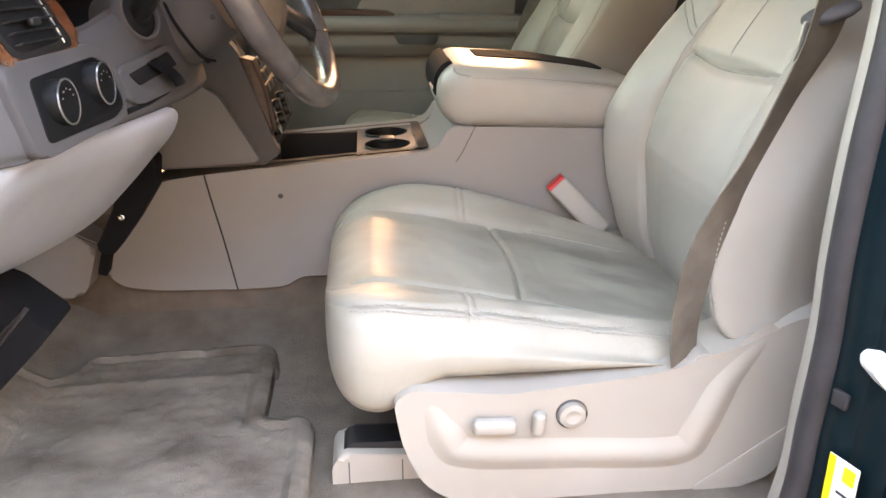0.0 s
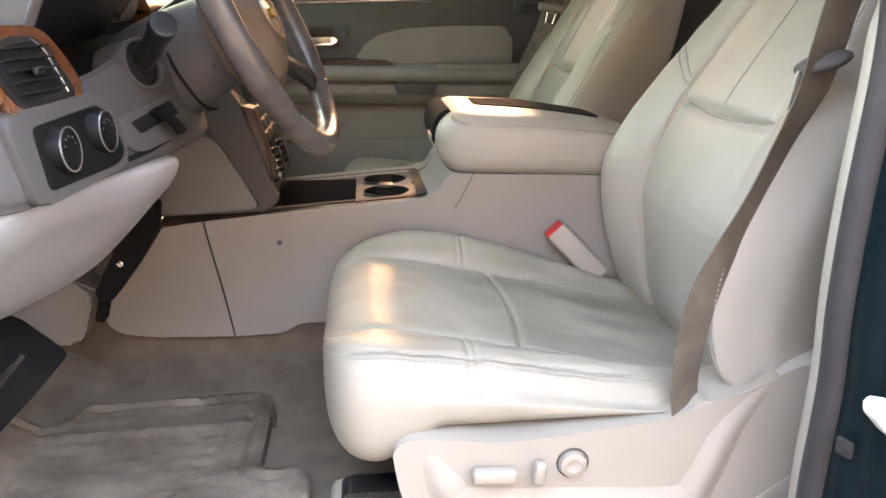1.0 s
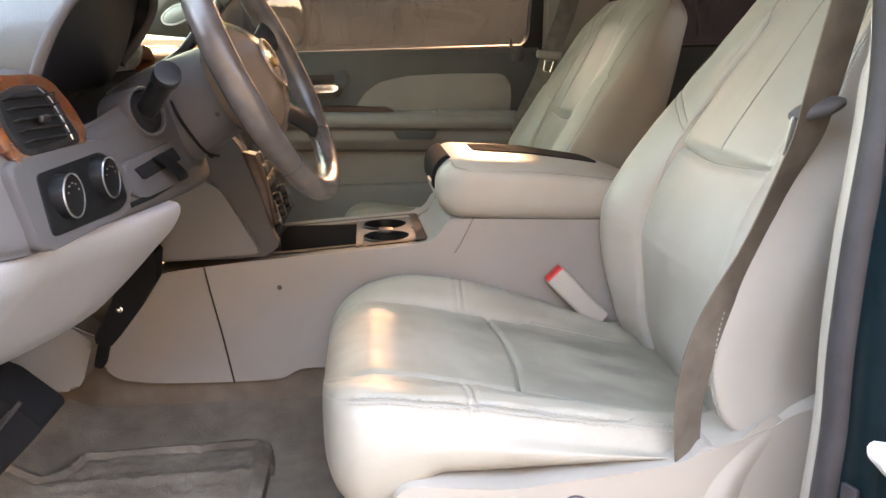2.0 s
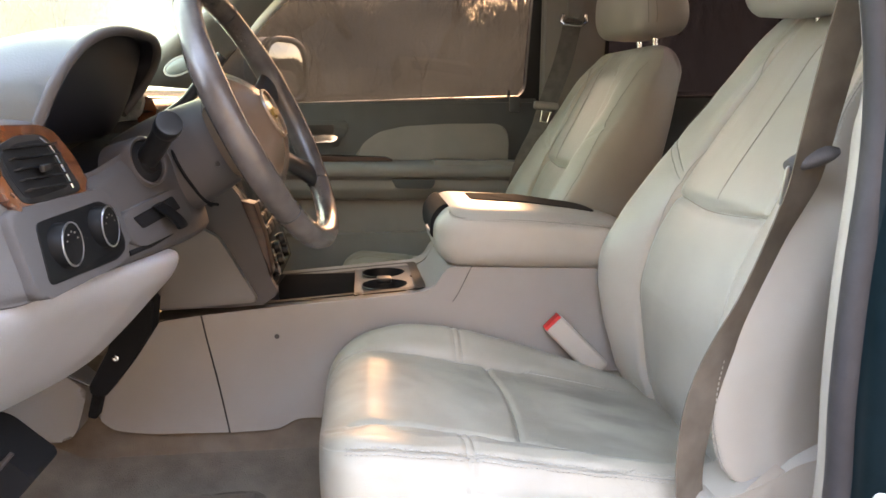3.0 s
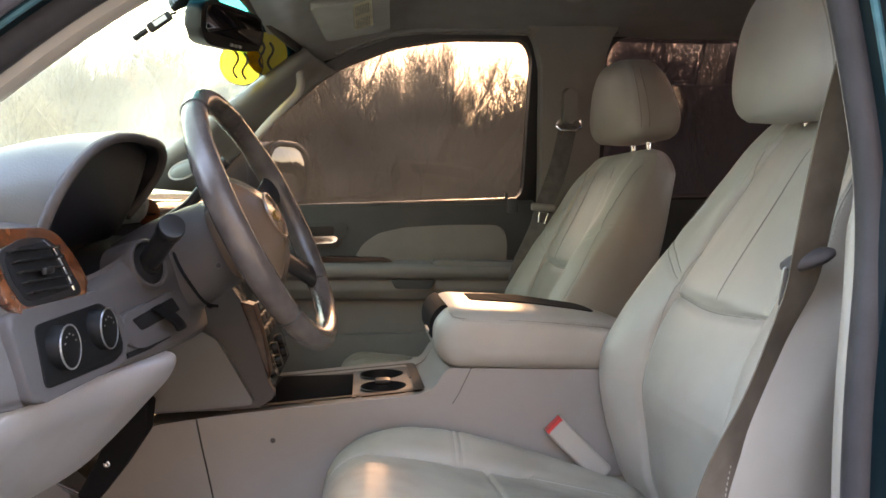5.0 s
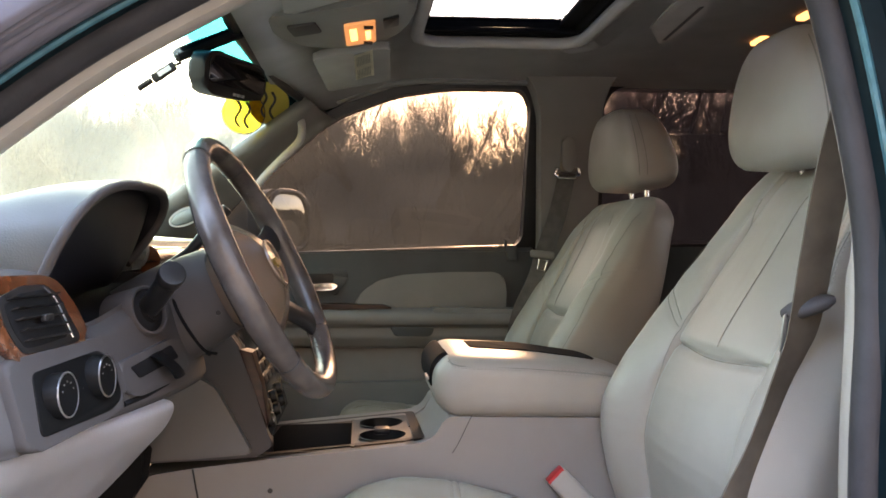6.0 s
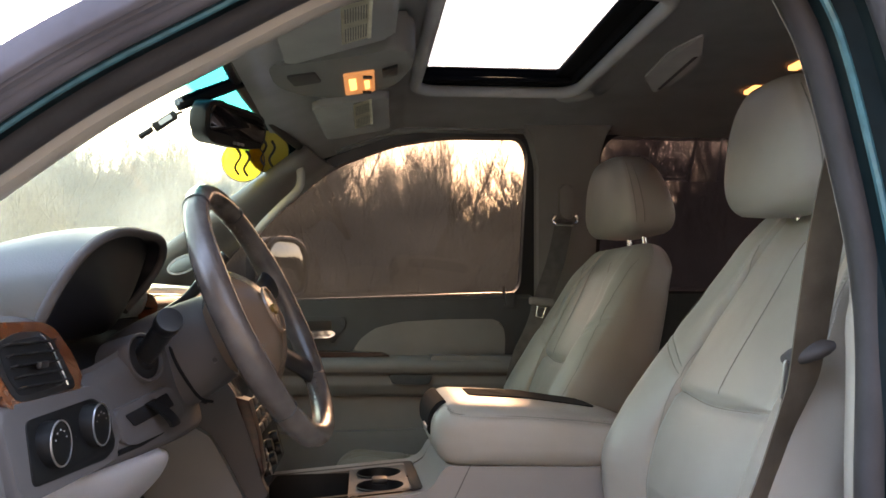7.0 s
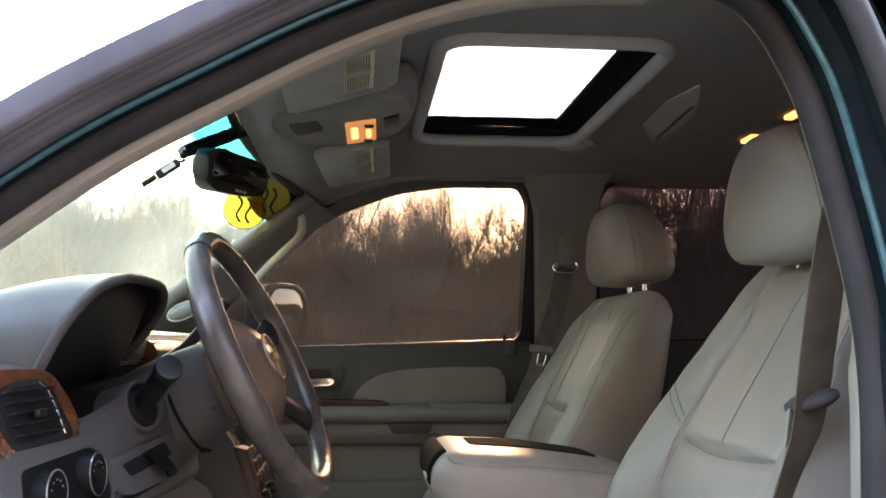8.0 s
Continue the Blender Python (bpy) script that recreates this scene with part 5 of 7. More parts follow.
surf(bm, lambda u, v: cover(u, max(v, 0.02)), 64, 18, True)
surf(bm, lambda u, v: WC - WN * 0.031 + (cover(u, 1.0) - WC + WN * 0.031) * (1 - 0.35 * v) - WN * 0.03 * v, 64, 3, True)
airbag = part("airbag_cover", bm, COVER, wheel, "domed taupe centre cover")
bm = bmesh.new()
em = [(-0.026, 0.006), (-0.008, 0.006), (-0.006, 0.012), (0.008, 0.012), (0.006, 0.006), (0.026, 0.006), (0.022, -0.006), (0.006, -0.006), (0.004, -0.012), (-0.010, -0.012), (-0.008, -0.006), (-0.028, -0.006)]
ring = [[bm.verts.new(on_wheel(a, b, h)) for a, b in [(0.62 * p, 0.62 * q) for p, q in em]] for h in (0.008, 0.0185)]
bm.faces.new(ring[1])
for i in range(len(em)):
    bm.faces.new((ring[0][i], ring[0][(i + 1) % 12], ring[1][(i + 1) % 12], ring[1][i]))
part("emblem", bm, material("gold_badge", (0.20, 0.13, 0.04), 0.5, 1.0), airbag, "small gold badge shape")
bm = bmesh.new()
lathe(bm, [(0.030, 0), (0.033, 0.003), (0.035, 0.003), (0.036, 0)], on_wheel(0, 0, 0.0132), WN, 32)
part("badge_ring", bm, COVER, airbag)
for a0, dark in ((radians(75), BLACK), (radians(-75), BLACK), (radians(128), BLACK), (radians(-128), BLACK)):
    bm = bmesh.new()
    rows = []
    for k in range(9):
        r = 0.075 + 0.10 * k / 8
        wdt = 0.026 - 0.006 * math.sin(k / 8 * math.pi) if dark is BLACK else 0.017
        d = WV * math.sin(a0) + WU * math.cos(a0)
        t = WV * math.cos(a0) - WU * math.sin(a0)
        c = WC + d * r + WN * (-0.028 + 0.024 * (k / 8))
        rows.append([c + t * wdt * math.cos(q * math.pi / 6) + WN * 0.010 * math.sin(q * math.pi / 6) for q in range(12)])
    loft(bm, rows)
    spoke = part("spoke", bm, BLACK if dark is BLACK else TAUPE, wheel, "dark spoke with buttons" if dark is BLACK else "")

column = thing("steering_column", (-0.22, 1.13, 1.2), "taupe steering column shroud with stalks", "steering column")
bm = bmesh.new()
rows = []
for k in range(14):
    t = k / 13
    c = WC + WN * (-0.05 - 0.21 * t) + Vector((0, 0, -0.008 * t))
    r = 0.062 + 0.012 * math.sin(t * 3.1) - 0.012 * (t < 0.04)
    rows.append([c + WV * r * 1.0 * math.copysign(abs(math.cos(q * math.pi / 20)) ** 0.7, math.cos(q * math.pi / 20)) + WU * r * 0.95 * math.copysign(abs(math.sin(q * math.pi / 20)) ** 0.7, math.sin(q * math.pi / 20)) for q in range(40)])
loft(bm, rows)
part("shroud", bm, TAUPE, column, "two-piece taupe shroud")
bm = bmesh.new()
tip = Vector((face_x(0.999, 1.204) + 0.046, 0.934, 1.258))
tube(bm, [sock - sax * 0.004, sock.lerp(tip, 0.35), sock.lerp(tip, 0.9)], 0.0132, 18)
stalk = part("turn_stalk", bm, BLACK, column, "black multifunction stalk")
bm = bmesh.new()
lathe(bm, [(0, 0), (0.0130, 0.0), (0.0155, 0.004), (0.0160, 0.018), (0.0150, 0.0205), (0.0125, 0.021), (0, 0.0205)], sock.lerp(tip, 0.78), (0.45, -0.75, 0.45), 28)
part("stalk_knob", bm, BLACK, stalk, "black knob on the stalk")
bm = bmesh.new()
tube(bm, spline([(-0.30, 1.20, 1.250), (-0.281, 1.20, 1.262), (-0.257, 1.20, 1.279), (-0.237, 1.20, 1.303), (-0.222, 1.20, 1.322), (-0.20, 1.20, 1.345)], 22), 0.0085, 12)
part("shift_lever", bm, BLACK, column, "dark column shift lever")
bm = bmesh.new()
lathe(bm, [(0, 0), (0.004, 0), (0.0035, 0.002), (0, 0.002)], (-0.19, 1.058, 1.20), (0.3, -1, 0), 12)
part("screw_hole", bm, BLACK, column)


# ---- passenger side ----
def tilted_ring(bm, outer, inner, yo=0.0, thick=0.03):
    for off in (0.0, thick):
        ring_plate(bm, outer, inner, lambda x, z, off=off: Vector((x, glass_y(z) + yo + off, z)))
    k = len(outer)
    for loop in (outer, inner):
        a = [bm.verts.new(Vector((p[0], glass_y(p[1]) + yo, p[1]))) for p in loop]
        b = [bm.verts.new(Vector((p[0], glass_y(p[1]) + yo + thick, p[1]))) for p in loop]
        for i in range(k):
            bm.faces.new((a[i], a[(i + 1) % k], b[(i + 1) % k], b[i]))
    bmesh.ops.remove_doubles(bm, verts=bm.verts[:], dist=0.0005)


door = thing("passenger_door", (0.0, 2.34, 0.6), "closed front passenger door with grey trim and tinted window", "car door")
WIN = [(-0.46, 1.262), (0.480, 1.286), (0.494, 1.70), (0.470, 1.745), (0.25, 1.745), (0.10, 1.722), (-0.06, 1.664), (-0.18, 1.585), (-0.28, 1.50), (-0.40, 1.38)]
OUT = [(-0.56, 1.24), (0.534, 1.266), (0.542, 1.74), (0.49, 1.768), (0.24, 1.768), (0.08, 1.746), (-0.08, 1.686), (-0.21, 1.606), (-0.31, 1.52), (-0.46, 1.40)]
bm = bmesh.new()
win, outl = fillet(WIN, 0.045, 6), fillet(OUT, 0.045, 6)
tilted_ring(bm, outl, win, -0.02, 0.05)
part("window_frame", bm, BLACK, door, "black window frame")
bm = bmesh.new()
bm.faces.new([bm.verts.new(Vector((p[0], glass_y(p[1]) + 0.01, p[1]))) for p in outl])
part("window_pane", bm, TINT, door, "tinted side window")
bm = bmesh.new()
up = [(-0.60, 1.27), (0.515, 1.284), (0.515, 0.98), (-0.60, 0.98)]
prism(bm, fillet(up, 0.012), "y", 2.335, 2.45, 0.012)
part("upper_trim", bm, DOOR_DARK, door, "dark grey upper trim")
bm = bmesh.new()
ins = [(-0.03, 1.115), (0.0, 1.160), (0.045, 1.190), (0.12, 1.206), (0.25, 1.212), (0.395, 1.211), (0.422, 1.195), (0.428, 1.15), (0.424, 1.09), (0.2, 1.095)]
prism(bm, fillet(ins, 0.015), "y", 2.322, 2.345, 0.008)
part("insert", bm, DOOR_GREY, door, "light grey padded insert")
bm = bmesh.new()
arm = [(2.35, 1.112), (2.275, 1.110), (2.246, 1.102), (2.238, 1.085), (2.246, 1.066), (2.262, 1.060), (2.258, 1.03), (2.275, 1.0), (2.35, 0.985)]
prism(bm, fillet(arm, 0.008), "x", -0.5, 0.47, 0.01)
for v in bm.verts:
    v.co.z += -0.02 * v.co.x
part("armrest", bm, DOOR_GREY, door, "light grey armrest")
bm = bmesh.new()
prism(bm, fillet([(0.075, 1.060), (0.205, 1.056), (0.192, 1.030), (0.09, 1.033)], 0.01), "y", 2.248, 2.27, 0.003)
part("pull_recess", bm, DOOR_DARK, door, "dark recessed door pull")
bm = bmesh.new()
prism(bm, fillet([(-0.45, 1.128), (-0.1, 1.126), (0.06, 1.120), (0.085, 1.110), (-0.45, 1.110)], 0.006), "y", 2.268, 2.335, 0.004)
part("wood_trim", bm, WOOD_DARK, door, "dark glossy wood cap with window switches")
bm = bmesh.new()
prism(bm, fillet([(0.20, 1.112), (0.45, 1.104), (0.45, 1.090), (0.2, 1.097)], 0.004), "y", 2.25, 2.34, 0.003)
part("armrest_pad", bm, DOOR_GREY, door)
bm = bmesh.new()
prism(bm, fillet([(-0.60, 1.01), (0.5, 0.99), (0.5, 0.62), (-0.60, 0.62)], 0.02), "y", 2.30, 2.45, 0.015)
part("lower_trim", bm, DOOR_GREY, door, "light grey lower trim with map pocket")
bm = bmesh.new()
prism(bm, fillet([(-0.30, 0.90), (0.42, 0.90), (0.40, 0.66), (-0.28, 0.66)], 0.03), "y", 2.262, 2.31, 0.01)
part("map_pocket", bm, DOOR_GREY, door)
bm = bmesh.new()
prism(bm, fillet([(-0.20, 1.226), (-0.05, 1.224), (-0.042, 1.205), (-0.075, 1.148), (-0.20, 1.145)], 0.012), "y", 2.328, 2.34, 0.003)
part("handle_bezel", bm, DOOR_DARK, door)
bm = bmesh.new()
prism(bm, fillet([(-0.16, 1.212), (-0.085, 1.212), (-0.085, 1.185), (-0.16, 1.185)], 0.006), "y", 2.325, 2.332, 0.001)
part("handle_recess", bm, BLACK, door)
bm = bmesh.new()
prism(bm, fillet([(-0.16, 1.182), (-0.078, 1.184), (-0.072, 1.172), (-0.09, 1.163), (-0.16, 1.162)], 0.005), "y", 2.312, 2.328, 0.003)
part("door_handle", bm, CHROME, door, "chrome door handle")
bm = bmesh.new()
box(bm, (0.01, 2.392, 1.2755), (0.94, 0.012, 0.012), 0.003, pose(0, 0, 0, 0, -1.4, 0))
part("belt_moulding", bm, SATIN, door, "bright strip below the window")
bm = bmesh.new()
box(bm, (0.445, 2.33, 1.268), (0.03, 0.02, 0.045), 0.004)
part("lock_guide", bm, DOOR_DARK, door)
bm = bmesh.new()
lathe(bm, [(0, 0), (0.005, 0), (0.005, 0.02), (0.0045, 0.022), (0, 0.022)], (0.43, 2.345, 1.283), (0, 0, 1), 12)
part("lock_knob", bm, BLACK, door)
bm = bmesh.new()
prism(bm, [(-0.60, 1.26), (0.515, 1.28), (0.515, 0.5), (-0.6, 0.5)], "y", 2.46, 2.50, 0.01)
part("outer_skin", bm, PAINT, door, "dark teal painted outer skin")

# outside mirror on the passenger door
mirror = thing("door_mirror", (-0.33, 2.6, 1.36), "black-shelled outside door mirror", "mirror")
bm = bmesh.new()
rows = []
for k in range(10):
    t = k / 9
    r = max(0.02, math.sqrt(max(0, 1 - (t * 0.98) ** 3)))
    rows.append([Vector((-0.26 - 0.11 * t, 2.60 + 0.125 * r * math.copysign(abs(math.cos(q * math.pi / 16)) ** 0.5, math.cos(q * math.pi / 16)),
                         1.375 + 0.10 * r * math.copysign(abs(math.sin(q * math.pi / 16)) ** 0.5, math.sin(q * math.pi / 16)))) for q in range(32)])
loft(bm, rows)
part("shell", bm, BLACK, mirror, "black mirror shell")
bm = bmesh.new()
prism(bm, fillet([(2.50, 1.29), (2.70, 1.29), (2.70, 1.46), (2.50, 1.46)], 0.08, 8), "x", -0.261, -0.254, 0.002)
part("glass", bm, material("mirror_silver", (0.45, 0.44, 0.42), 0.04, 1.0), mirror, "mirror glass")
bm = bmesh.new()
tube(bm, [(-0.256, p[0], p[1]) for p in fillet([(2.492, 1.282), (2.708, 1.282), (2.708, 1.468), (2.492, 1.468)], 0.085, 8)], 0.010, 8, True, (1, 0.01, 0.01))
part("rim", bm, BLACK, mirror, "black rim round the glass")
bm = bmesh.new()
box(bm, (-0.35, 2.45, 1.30), (0.06, 0.12, 0.05), 0.01)
part("bracket", bm, BLACK, mirror)
mirror.matrix_world = Matrix.Translation((-0.30, 2.6, 1.36)) @ pose(0, 0, 0, 0, 0, -30)

# the driver's own door, swung wide open on its front hinges
odoor = thing("driver_door", (-0.62, 0.60, 0.5), "open driver's door with grey trim and dark teal skin", "car door")
OD = Matrix.Translation((-0.64, 0.60, 0.0)) @ pose(0, 0, 0, 0, 0, -82)
for nm, mat, pts, lo, hi, bv in (("outer_skin", PAINT, [(0.0, 0.5), (0.02, 1.24), (1.08, 1.26), (1.10, 0.5)], -0.07, -0.045, 0.008),
                                 ("trim_panel", DOOR_GREY, [(0.02, 0.55), (0.03, 1.26), (1.06, 1.28), (1.07, 0.55)], -0.04, 0.03, 0.02),
                                 ("armrest", DOOR_GREY, [(0.30, 0.98), (0.30, 1.06), (0.95, 1.08), (0.98, 0.98)], 0.025, 0.10, 0.02),
                                 ("window_pane", TINT, [(0.14, 1.27), (0.52, 1.66), (0.98, 1.72), (1.03, 1.28)], -0.045, -0.041, 0.0)):
    bm = bmesh.new()
    prism(bm, fillet(pts, 0.03), "y", lo, hi, bv)
    bmesh.ops.transform(bm, matrix=OD, verts=bm.verts)
    part(nm, bm, mat, odoor)
bm = bmesh.new()
tube(bm, [(0.06, -0.04, 1.26), (0.30, -0.04, 1.48), (0.52, -0.04, 1.67), (0.98, -0.04, 1.735), (1.04, -0.04, 1.70), (1.06, -0.04, 1.28)], 0.022, 10)
bmesh.ops.transform(bm, matrix=OD, verts=bm.verts)
part("window_frame", bm, PAINT, odoor)

# passenger B-pillar and rear
bm = bmesh.new()
prism(bm, fillet([(0.53, 0.60), (0.522, 1.3), (0.512, 1.66), (0.49, 1.74), (0.44, 1.80), (0.76, 1.80), (0.715, 1.755), (0.692, 1.69), (0.69, 1.3), (0.70, 0.6)], 0.02), "y", 0, 0.09, 0.012)
for v in bm.verts:
    v.co.y += (glass_y(v.co.z) - 0.085 if v.co.z > 1.27 else 2.285)
part("wall_pillar_b", bm, PILLAR, None, "light grey centre pillar trim", kind="structure", category="pillar")
# cloth-wrapped trim round both far door openings
for nm, line in (("trim_door_opening", [(-0.07, 1.700), (0.0, 1.730), (0.08, 1.752), (0.25, 1.769), (0.43, 1.769), (0.492, 1.758), (0.514, 1.715), (0.522, 1.60), (0.530, 1.40), (0.536, 1.24)]),
                 ("trim_rear_opening", [(0.690, 1.25), (0.690, 1.50), (0.690, 1.68), (0.698, 1.735), (0.725, 1.768), (0.78, 1.782), (1.10, 1.785), (1.60, 1.785)])):
    bm = bmesh.new()
    tube(bm, [Vector((x, glass_y(z) - 0.042, z)) for x, z in spline(line, 70)], 0.013, 12, side=(0, 1, 0.013))
    part(nm, bm, PILLAR, None, "grey trim welt along the far door opening", kind="structure", category="trim")
rdoor = thing("rear_passenger_door", (1.1, 2.34, 0.6), "closed rear passenger door with privacy glass", "car door")
bm = bmesh.new()
RW = [(0.725, 1.285), (1.62, 1.30), (1.66, 1.71), (1.62, 1.758), (0.79, 1.760), (0.74, 1.745), (0.715, 1.70)]
RO = [(0.695, 1.262), (1.68, 1.27), (1.70, 1.74), (1.66, 1.785), (0.76, 1.785), (0.71, 1.772), (0.68, 1.73)]
rw, ro = fillet(RW, 0.03), fillet(RO, 0.03)
tilted_ring(bm, ro, rw, -0.02, 0.05)
part("window_frame", bm, BLACK, rdoor, "black window frame")
bm = bmesh.new()
bm.faces.new([bm.verts.new(Vector((p[0], glass_y(p[1]) + 0.01, p[1]))) for p in ro])
part("window_pane", bm, PRIVACY, rdoor, "dark privacy glass")
bm = bmesh.new()
prism(bm, fillet([(0.69, 1.28), (1.7, 1.285), (1.7, 0.6), (0.69, 0.6)], 0.015), "y", 2.32, 2.46, 0.012)
part("trim_panel", bm, DOOR_DARK, rdoor, "dark grey door trim")
bm = bmesh.new()
prism(bm, [(0.53, 1.27), (1.72, 1.28), (1.72, 0.5), (0.53, 0.5)], "y", 2.465, 2.50, 0.01)
part("outer_skin", bm, PAINT, rdoor)


# passenger A-pillar trim, and its outer steel
def a_pillar(bm, sgn):
    pts = []
    for k in range(15):
        t = k / 14
        w = wind_f(1.0 if sgn > 0 else 0.0, 1 - t)
        pts.append((w, t))
    rows = []
    for w, t in pts:
        zz = w.z
        side = glass_y(zz) - 0.03 if sgn > 0 else 2 * CL - glass_y(zz) + 0.03
        xin = w.x + 0.15 - 0.10 * t
        rows.append([Vector(q) for q in spline([Vector((w.x, w.y - sgn * 0.01, zz + 0.012)), Vector((w.x + 0.03, w.y - sgn * 0.035, zz - 0.015)), Vector((xin, side - sgn * 0.035, zz - 0.02)),
                     Vector((xin + 0.03, side, zz - 0.03)), Vector((xin + 0.02, side + sgn * 0.05, zz - 0.01)), Vector((w.x + 0.02, side + sgn * 0.07, zz + 0.02))], 30, True)])
    loft(bm, rows)


bm = bmesh.new()
a_pillar(bm, 1)
part("wall_pillar_a", bm, PILLAR, None, "light grey front pillar trim", kind="structure", category="pillar", angle=120)


# ---- rest of the shell, closing the cabin ----
def slab(name, mat, label, pts, axis, lo, hi, bevel=0.004, cat="car body"):
    bm = bmesh.new()
    prism(bm, pts, axis, lo, hi, bevel)
    return part(name, bm, mat, None, label, kind="structure", category=cat)


slab("wall_firewall", BLACK, "dark firewall behind the pedals", [(0.66, 0.5), (2.42, 0.5), (2.42, 1.21), (0.66, 1.21)], "x", -0.98, -0.95)
slab("wall_hood", PAINT, "dark teal hood in front of the windshield", [(-2.2, 1.0), (-2.2, 0.98), (-0.96, 1.17), (-0.96, 1.205)], "y", 0.62, 2.46)
slab("wall_fender", PAINT, "dark teal front fender", fillet([(-2.2, 0.6), (-2.2, 0.98), (-0.96, 1.19), (-0.72, 1.19), (-0.68, 0.5), (-1.0, 0.5)], 0.03), "y", 0.55, 0.60)
slab("wall_fender_far", PAINT, "dark teal front fender", fillet([(-2.2, 0.6), (-2.2, 0.98), (-0.96, 1.19), (-0.62, 1.19), (-0.62, 0.5), (-1.0, 0.5)], 0.03), "y", 2.46, 2.50)
slab("wall_quarter", PAINT, "dark teal rear quarter panel", [(1.73, 0.5), (3.15, 0.5), (3.15, 1.27), (1.73, 1.28)], "y", 2.42, 2.50)
slab("wall_side_rear", PAINT, "dark teal rear door and quarter panel", [(0.53, 0.5), (3.15, 0.5), (3.15, 1.27), (0.53, 1.26)], "y", 0.57, 0.66)
slab("wall_hatch", PAINT, "dark teal tailgate below the rear window", [(0.6, 0.5), (2.48, 0.5), (2.48, 1.25), (0.6, 1.25)], "x", 3.1, 3.17)
slab("trim_rear_side", DOOR_DARK, "dark grey trim inside the rear side", [(0.56, 0.6), (3.1, 0.6), (3.1, 1.27), (0.56, 1.25)], "y", 0.68, 0.74)
slab("trim_rear_far", DOOR_DARK, "dark grey trim inside the far rear side", [(1.72, 0.6), (3.1, 0.6), (3.1, 1.27), (1.72, 1.28)], "y", 2.34, 2.40)
for x0, x1, nm in ((1.70, 1.85, "wall_pillar_c"), (2.95, 3.12, "wall_pillar_d")):
    for s in (0, 1):
        bm = bmesh.new()
        prism(bm, [(x0, 1.25), (x1, 1.25), (x1 - 0.05, 1.80), (x0, 1.80)], "y", 0, 0.06, 0.005)
        for v in bm.verts:
            y = v.co.y + glass_y(v.co.z) - 0.03
            v.co.y = y if s else 2 * CL - y
        part(nm, bm, PLASTIC, None, "grey rear pillar trim", kind="structure", category="pillar")
for s in (0, 1):
    for x0, x1 in ((1.85, 2.97),) + (((0.52, 1.72),) if not s else ()):
        bm = bmesh.new()
        yy = [glass_y(1.26), glass_y(1.77)]
        if not s:
            yy = [2 * CL - q for q in yy]
        q = [(x0, yy[0], 1.26), (x1, yy[0], 1.26), (x1, yy[1], 1.77), (x0, yy[1], 1.77)]
        bm.faces.new([bm.verts.new(p) for p in q])
        part("window_2" if s else "window_3", bm, PRIVACY, None, "dark rear privacy glass", kind="structure", category="window")
    bm = bmesh.new()
    sgn = 1 if s else -1
    yy = CL + sgn * 0.76
    x0 = -0.2 if s else 0.45
    zb = 1.757 if s else 1.735
    prism(bm, fillet([(yy - 0.05, zb), (yy + 0.05, zb), (yy + 0.06, 1.80), (yy - 0.02, 1.86), (yy - 0.07, 1.82)], 0.015), "x", x0, 3.1)
    part("wall_roof_rail", bm, PAINT, None, "dark teal painted roof rail", kind="structure", category="car body")
bm = bmesh.new()
tube(bm, [(x, 2.297, ceiling_z(x, 2.26) + 0.022) for x in np.linspace(-0.32, 0.16, 13)], 0.034, 14)
part("wall_roof_corner", bm, PAINT, None, "dark teal painted corner of the roof", kind="structure", category="car body")
bm = bmesh.new()
q = [(3.12, 0.75, 1.27), (3.12, 2.33, 1.27), (3.02, 2.25, 1.76), (3.02, 0.83, 1.76)]
bm.faces.new([bm.verts.new(p) for p in q])
part("window_4", bm, CLEAR, None, "lightly tinted rear window", kind="structure", category="window")



# ---- things in the driver's space ----
def inside(poly, x, y):
    c = False
    for (x0, y0), (x1, y1) in zip(poly, poly[1:] + poly[:1]):
        if (y0 > y) != (y1 > y) and x < (x1 - x0) * (y - y0) / (y1 - y0) + x0:
            c = not c
    return c


def edge_gap(poly, x, y):
    best, p = 9.0, Vector((x, y))
    for a, b in zip(poly, poly[1:] + poly[:1]):
        a, b = Vector(a), Vector(b)
        t = max(0, min(1, (p - a).dot(b - a) / (b - a).length_squared))
        best = min(best, (p - a - (b - a) * t).length)
    return best


MAT = [tuple(p) for p in fillet([(-0.75, 1.215), (-0.512, 1.178), (-0.495, 1.258), (-0.33, 1.262), (-0.183, 1.276), (-0.166, 1.225), (-0.171, 1.03), (-0.104, 1.035), (-0.092, 0.99), (-0.095, 0.79), (-0.75, 0.79)], 0.03, 4)]
bm = bmesh.new()
step, cells = 0.0055, {}
for i in range(125):
    for j in range(95):
        x, y = -0.75 + i * step, 0.785 + j * step
        if inside(MAT, x, y):
            e = edge_gap(MAT, x, y)
            z = 0.632 + 0.55 * max(0.0, -0.52 - x) - 0.012 * max(0, 1 - e / 0.012) ** 2 + 0.004 * noise.noise(Vector((x * 9, y * 9, 1))) + 0.003 * noise.noise(Vector((x * 60, y * 60, 2)))
            z += 0.004 * lip(e - 0.022, 0.006) - 0.003 * lip(e - 0.034, 0.006)
            z += 0.004 * lip(y - 1.165 - 0.05 * x, 0.012) * (x < -0.2)
            cells[i, j] = bm.verts.new((x, y, z))
for i, j in list(cells):
    q = [cells.get(k) for k in ((i, j), (i + 1, j), (i + 1, j + 1), (i, j + 1))]
    if all(q):
        bm.faces.new(q)
rimv = [e for e in bm.edges if e.is_boundary]
ext = bmesh.ops.extrude_edge_only(bm, edges=rimv)
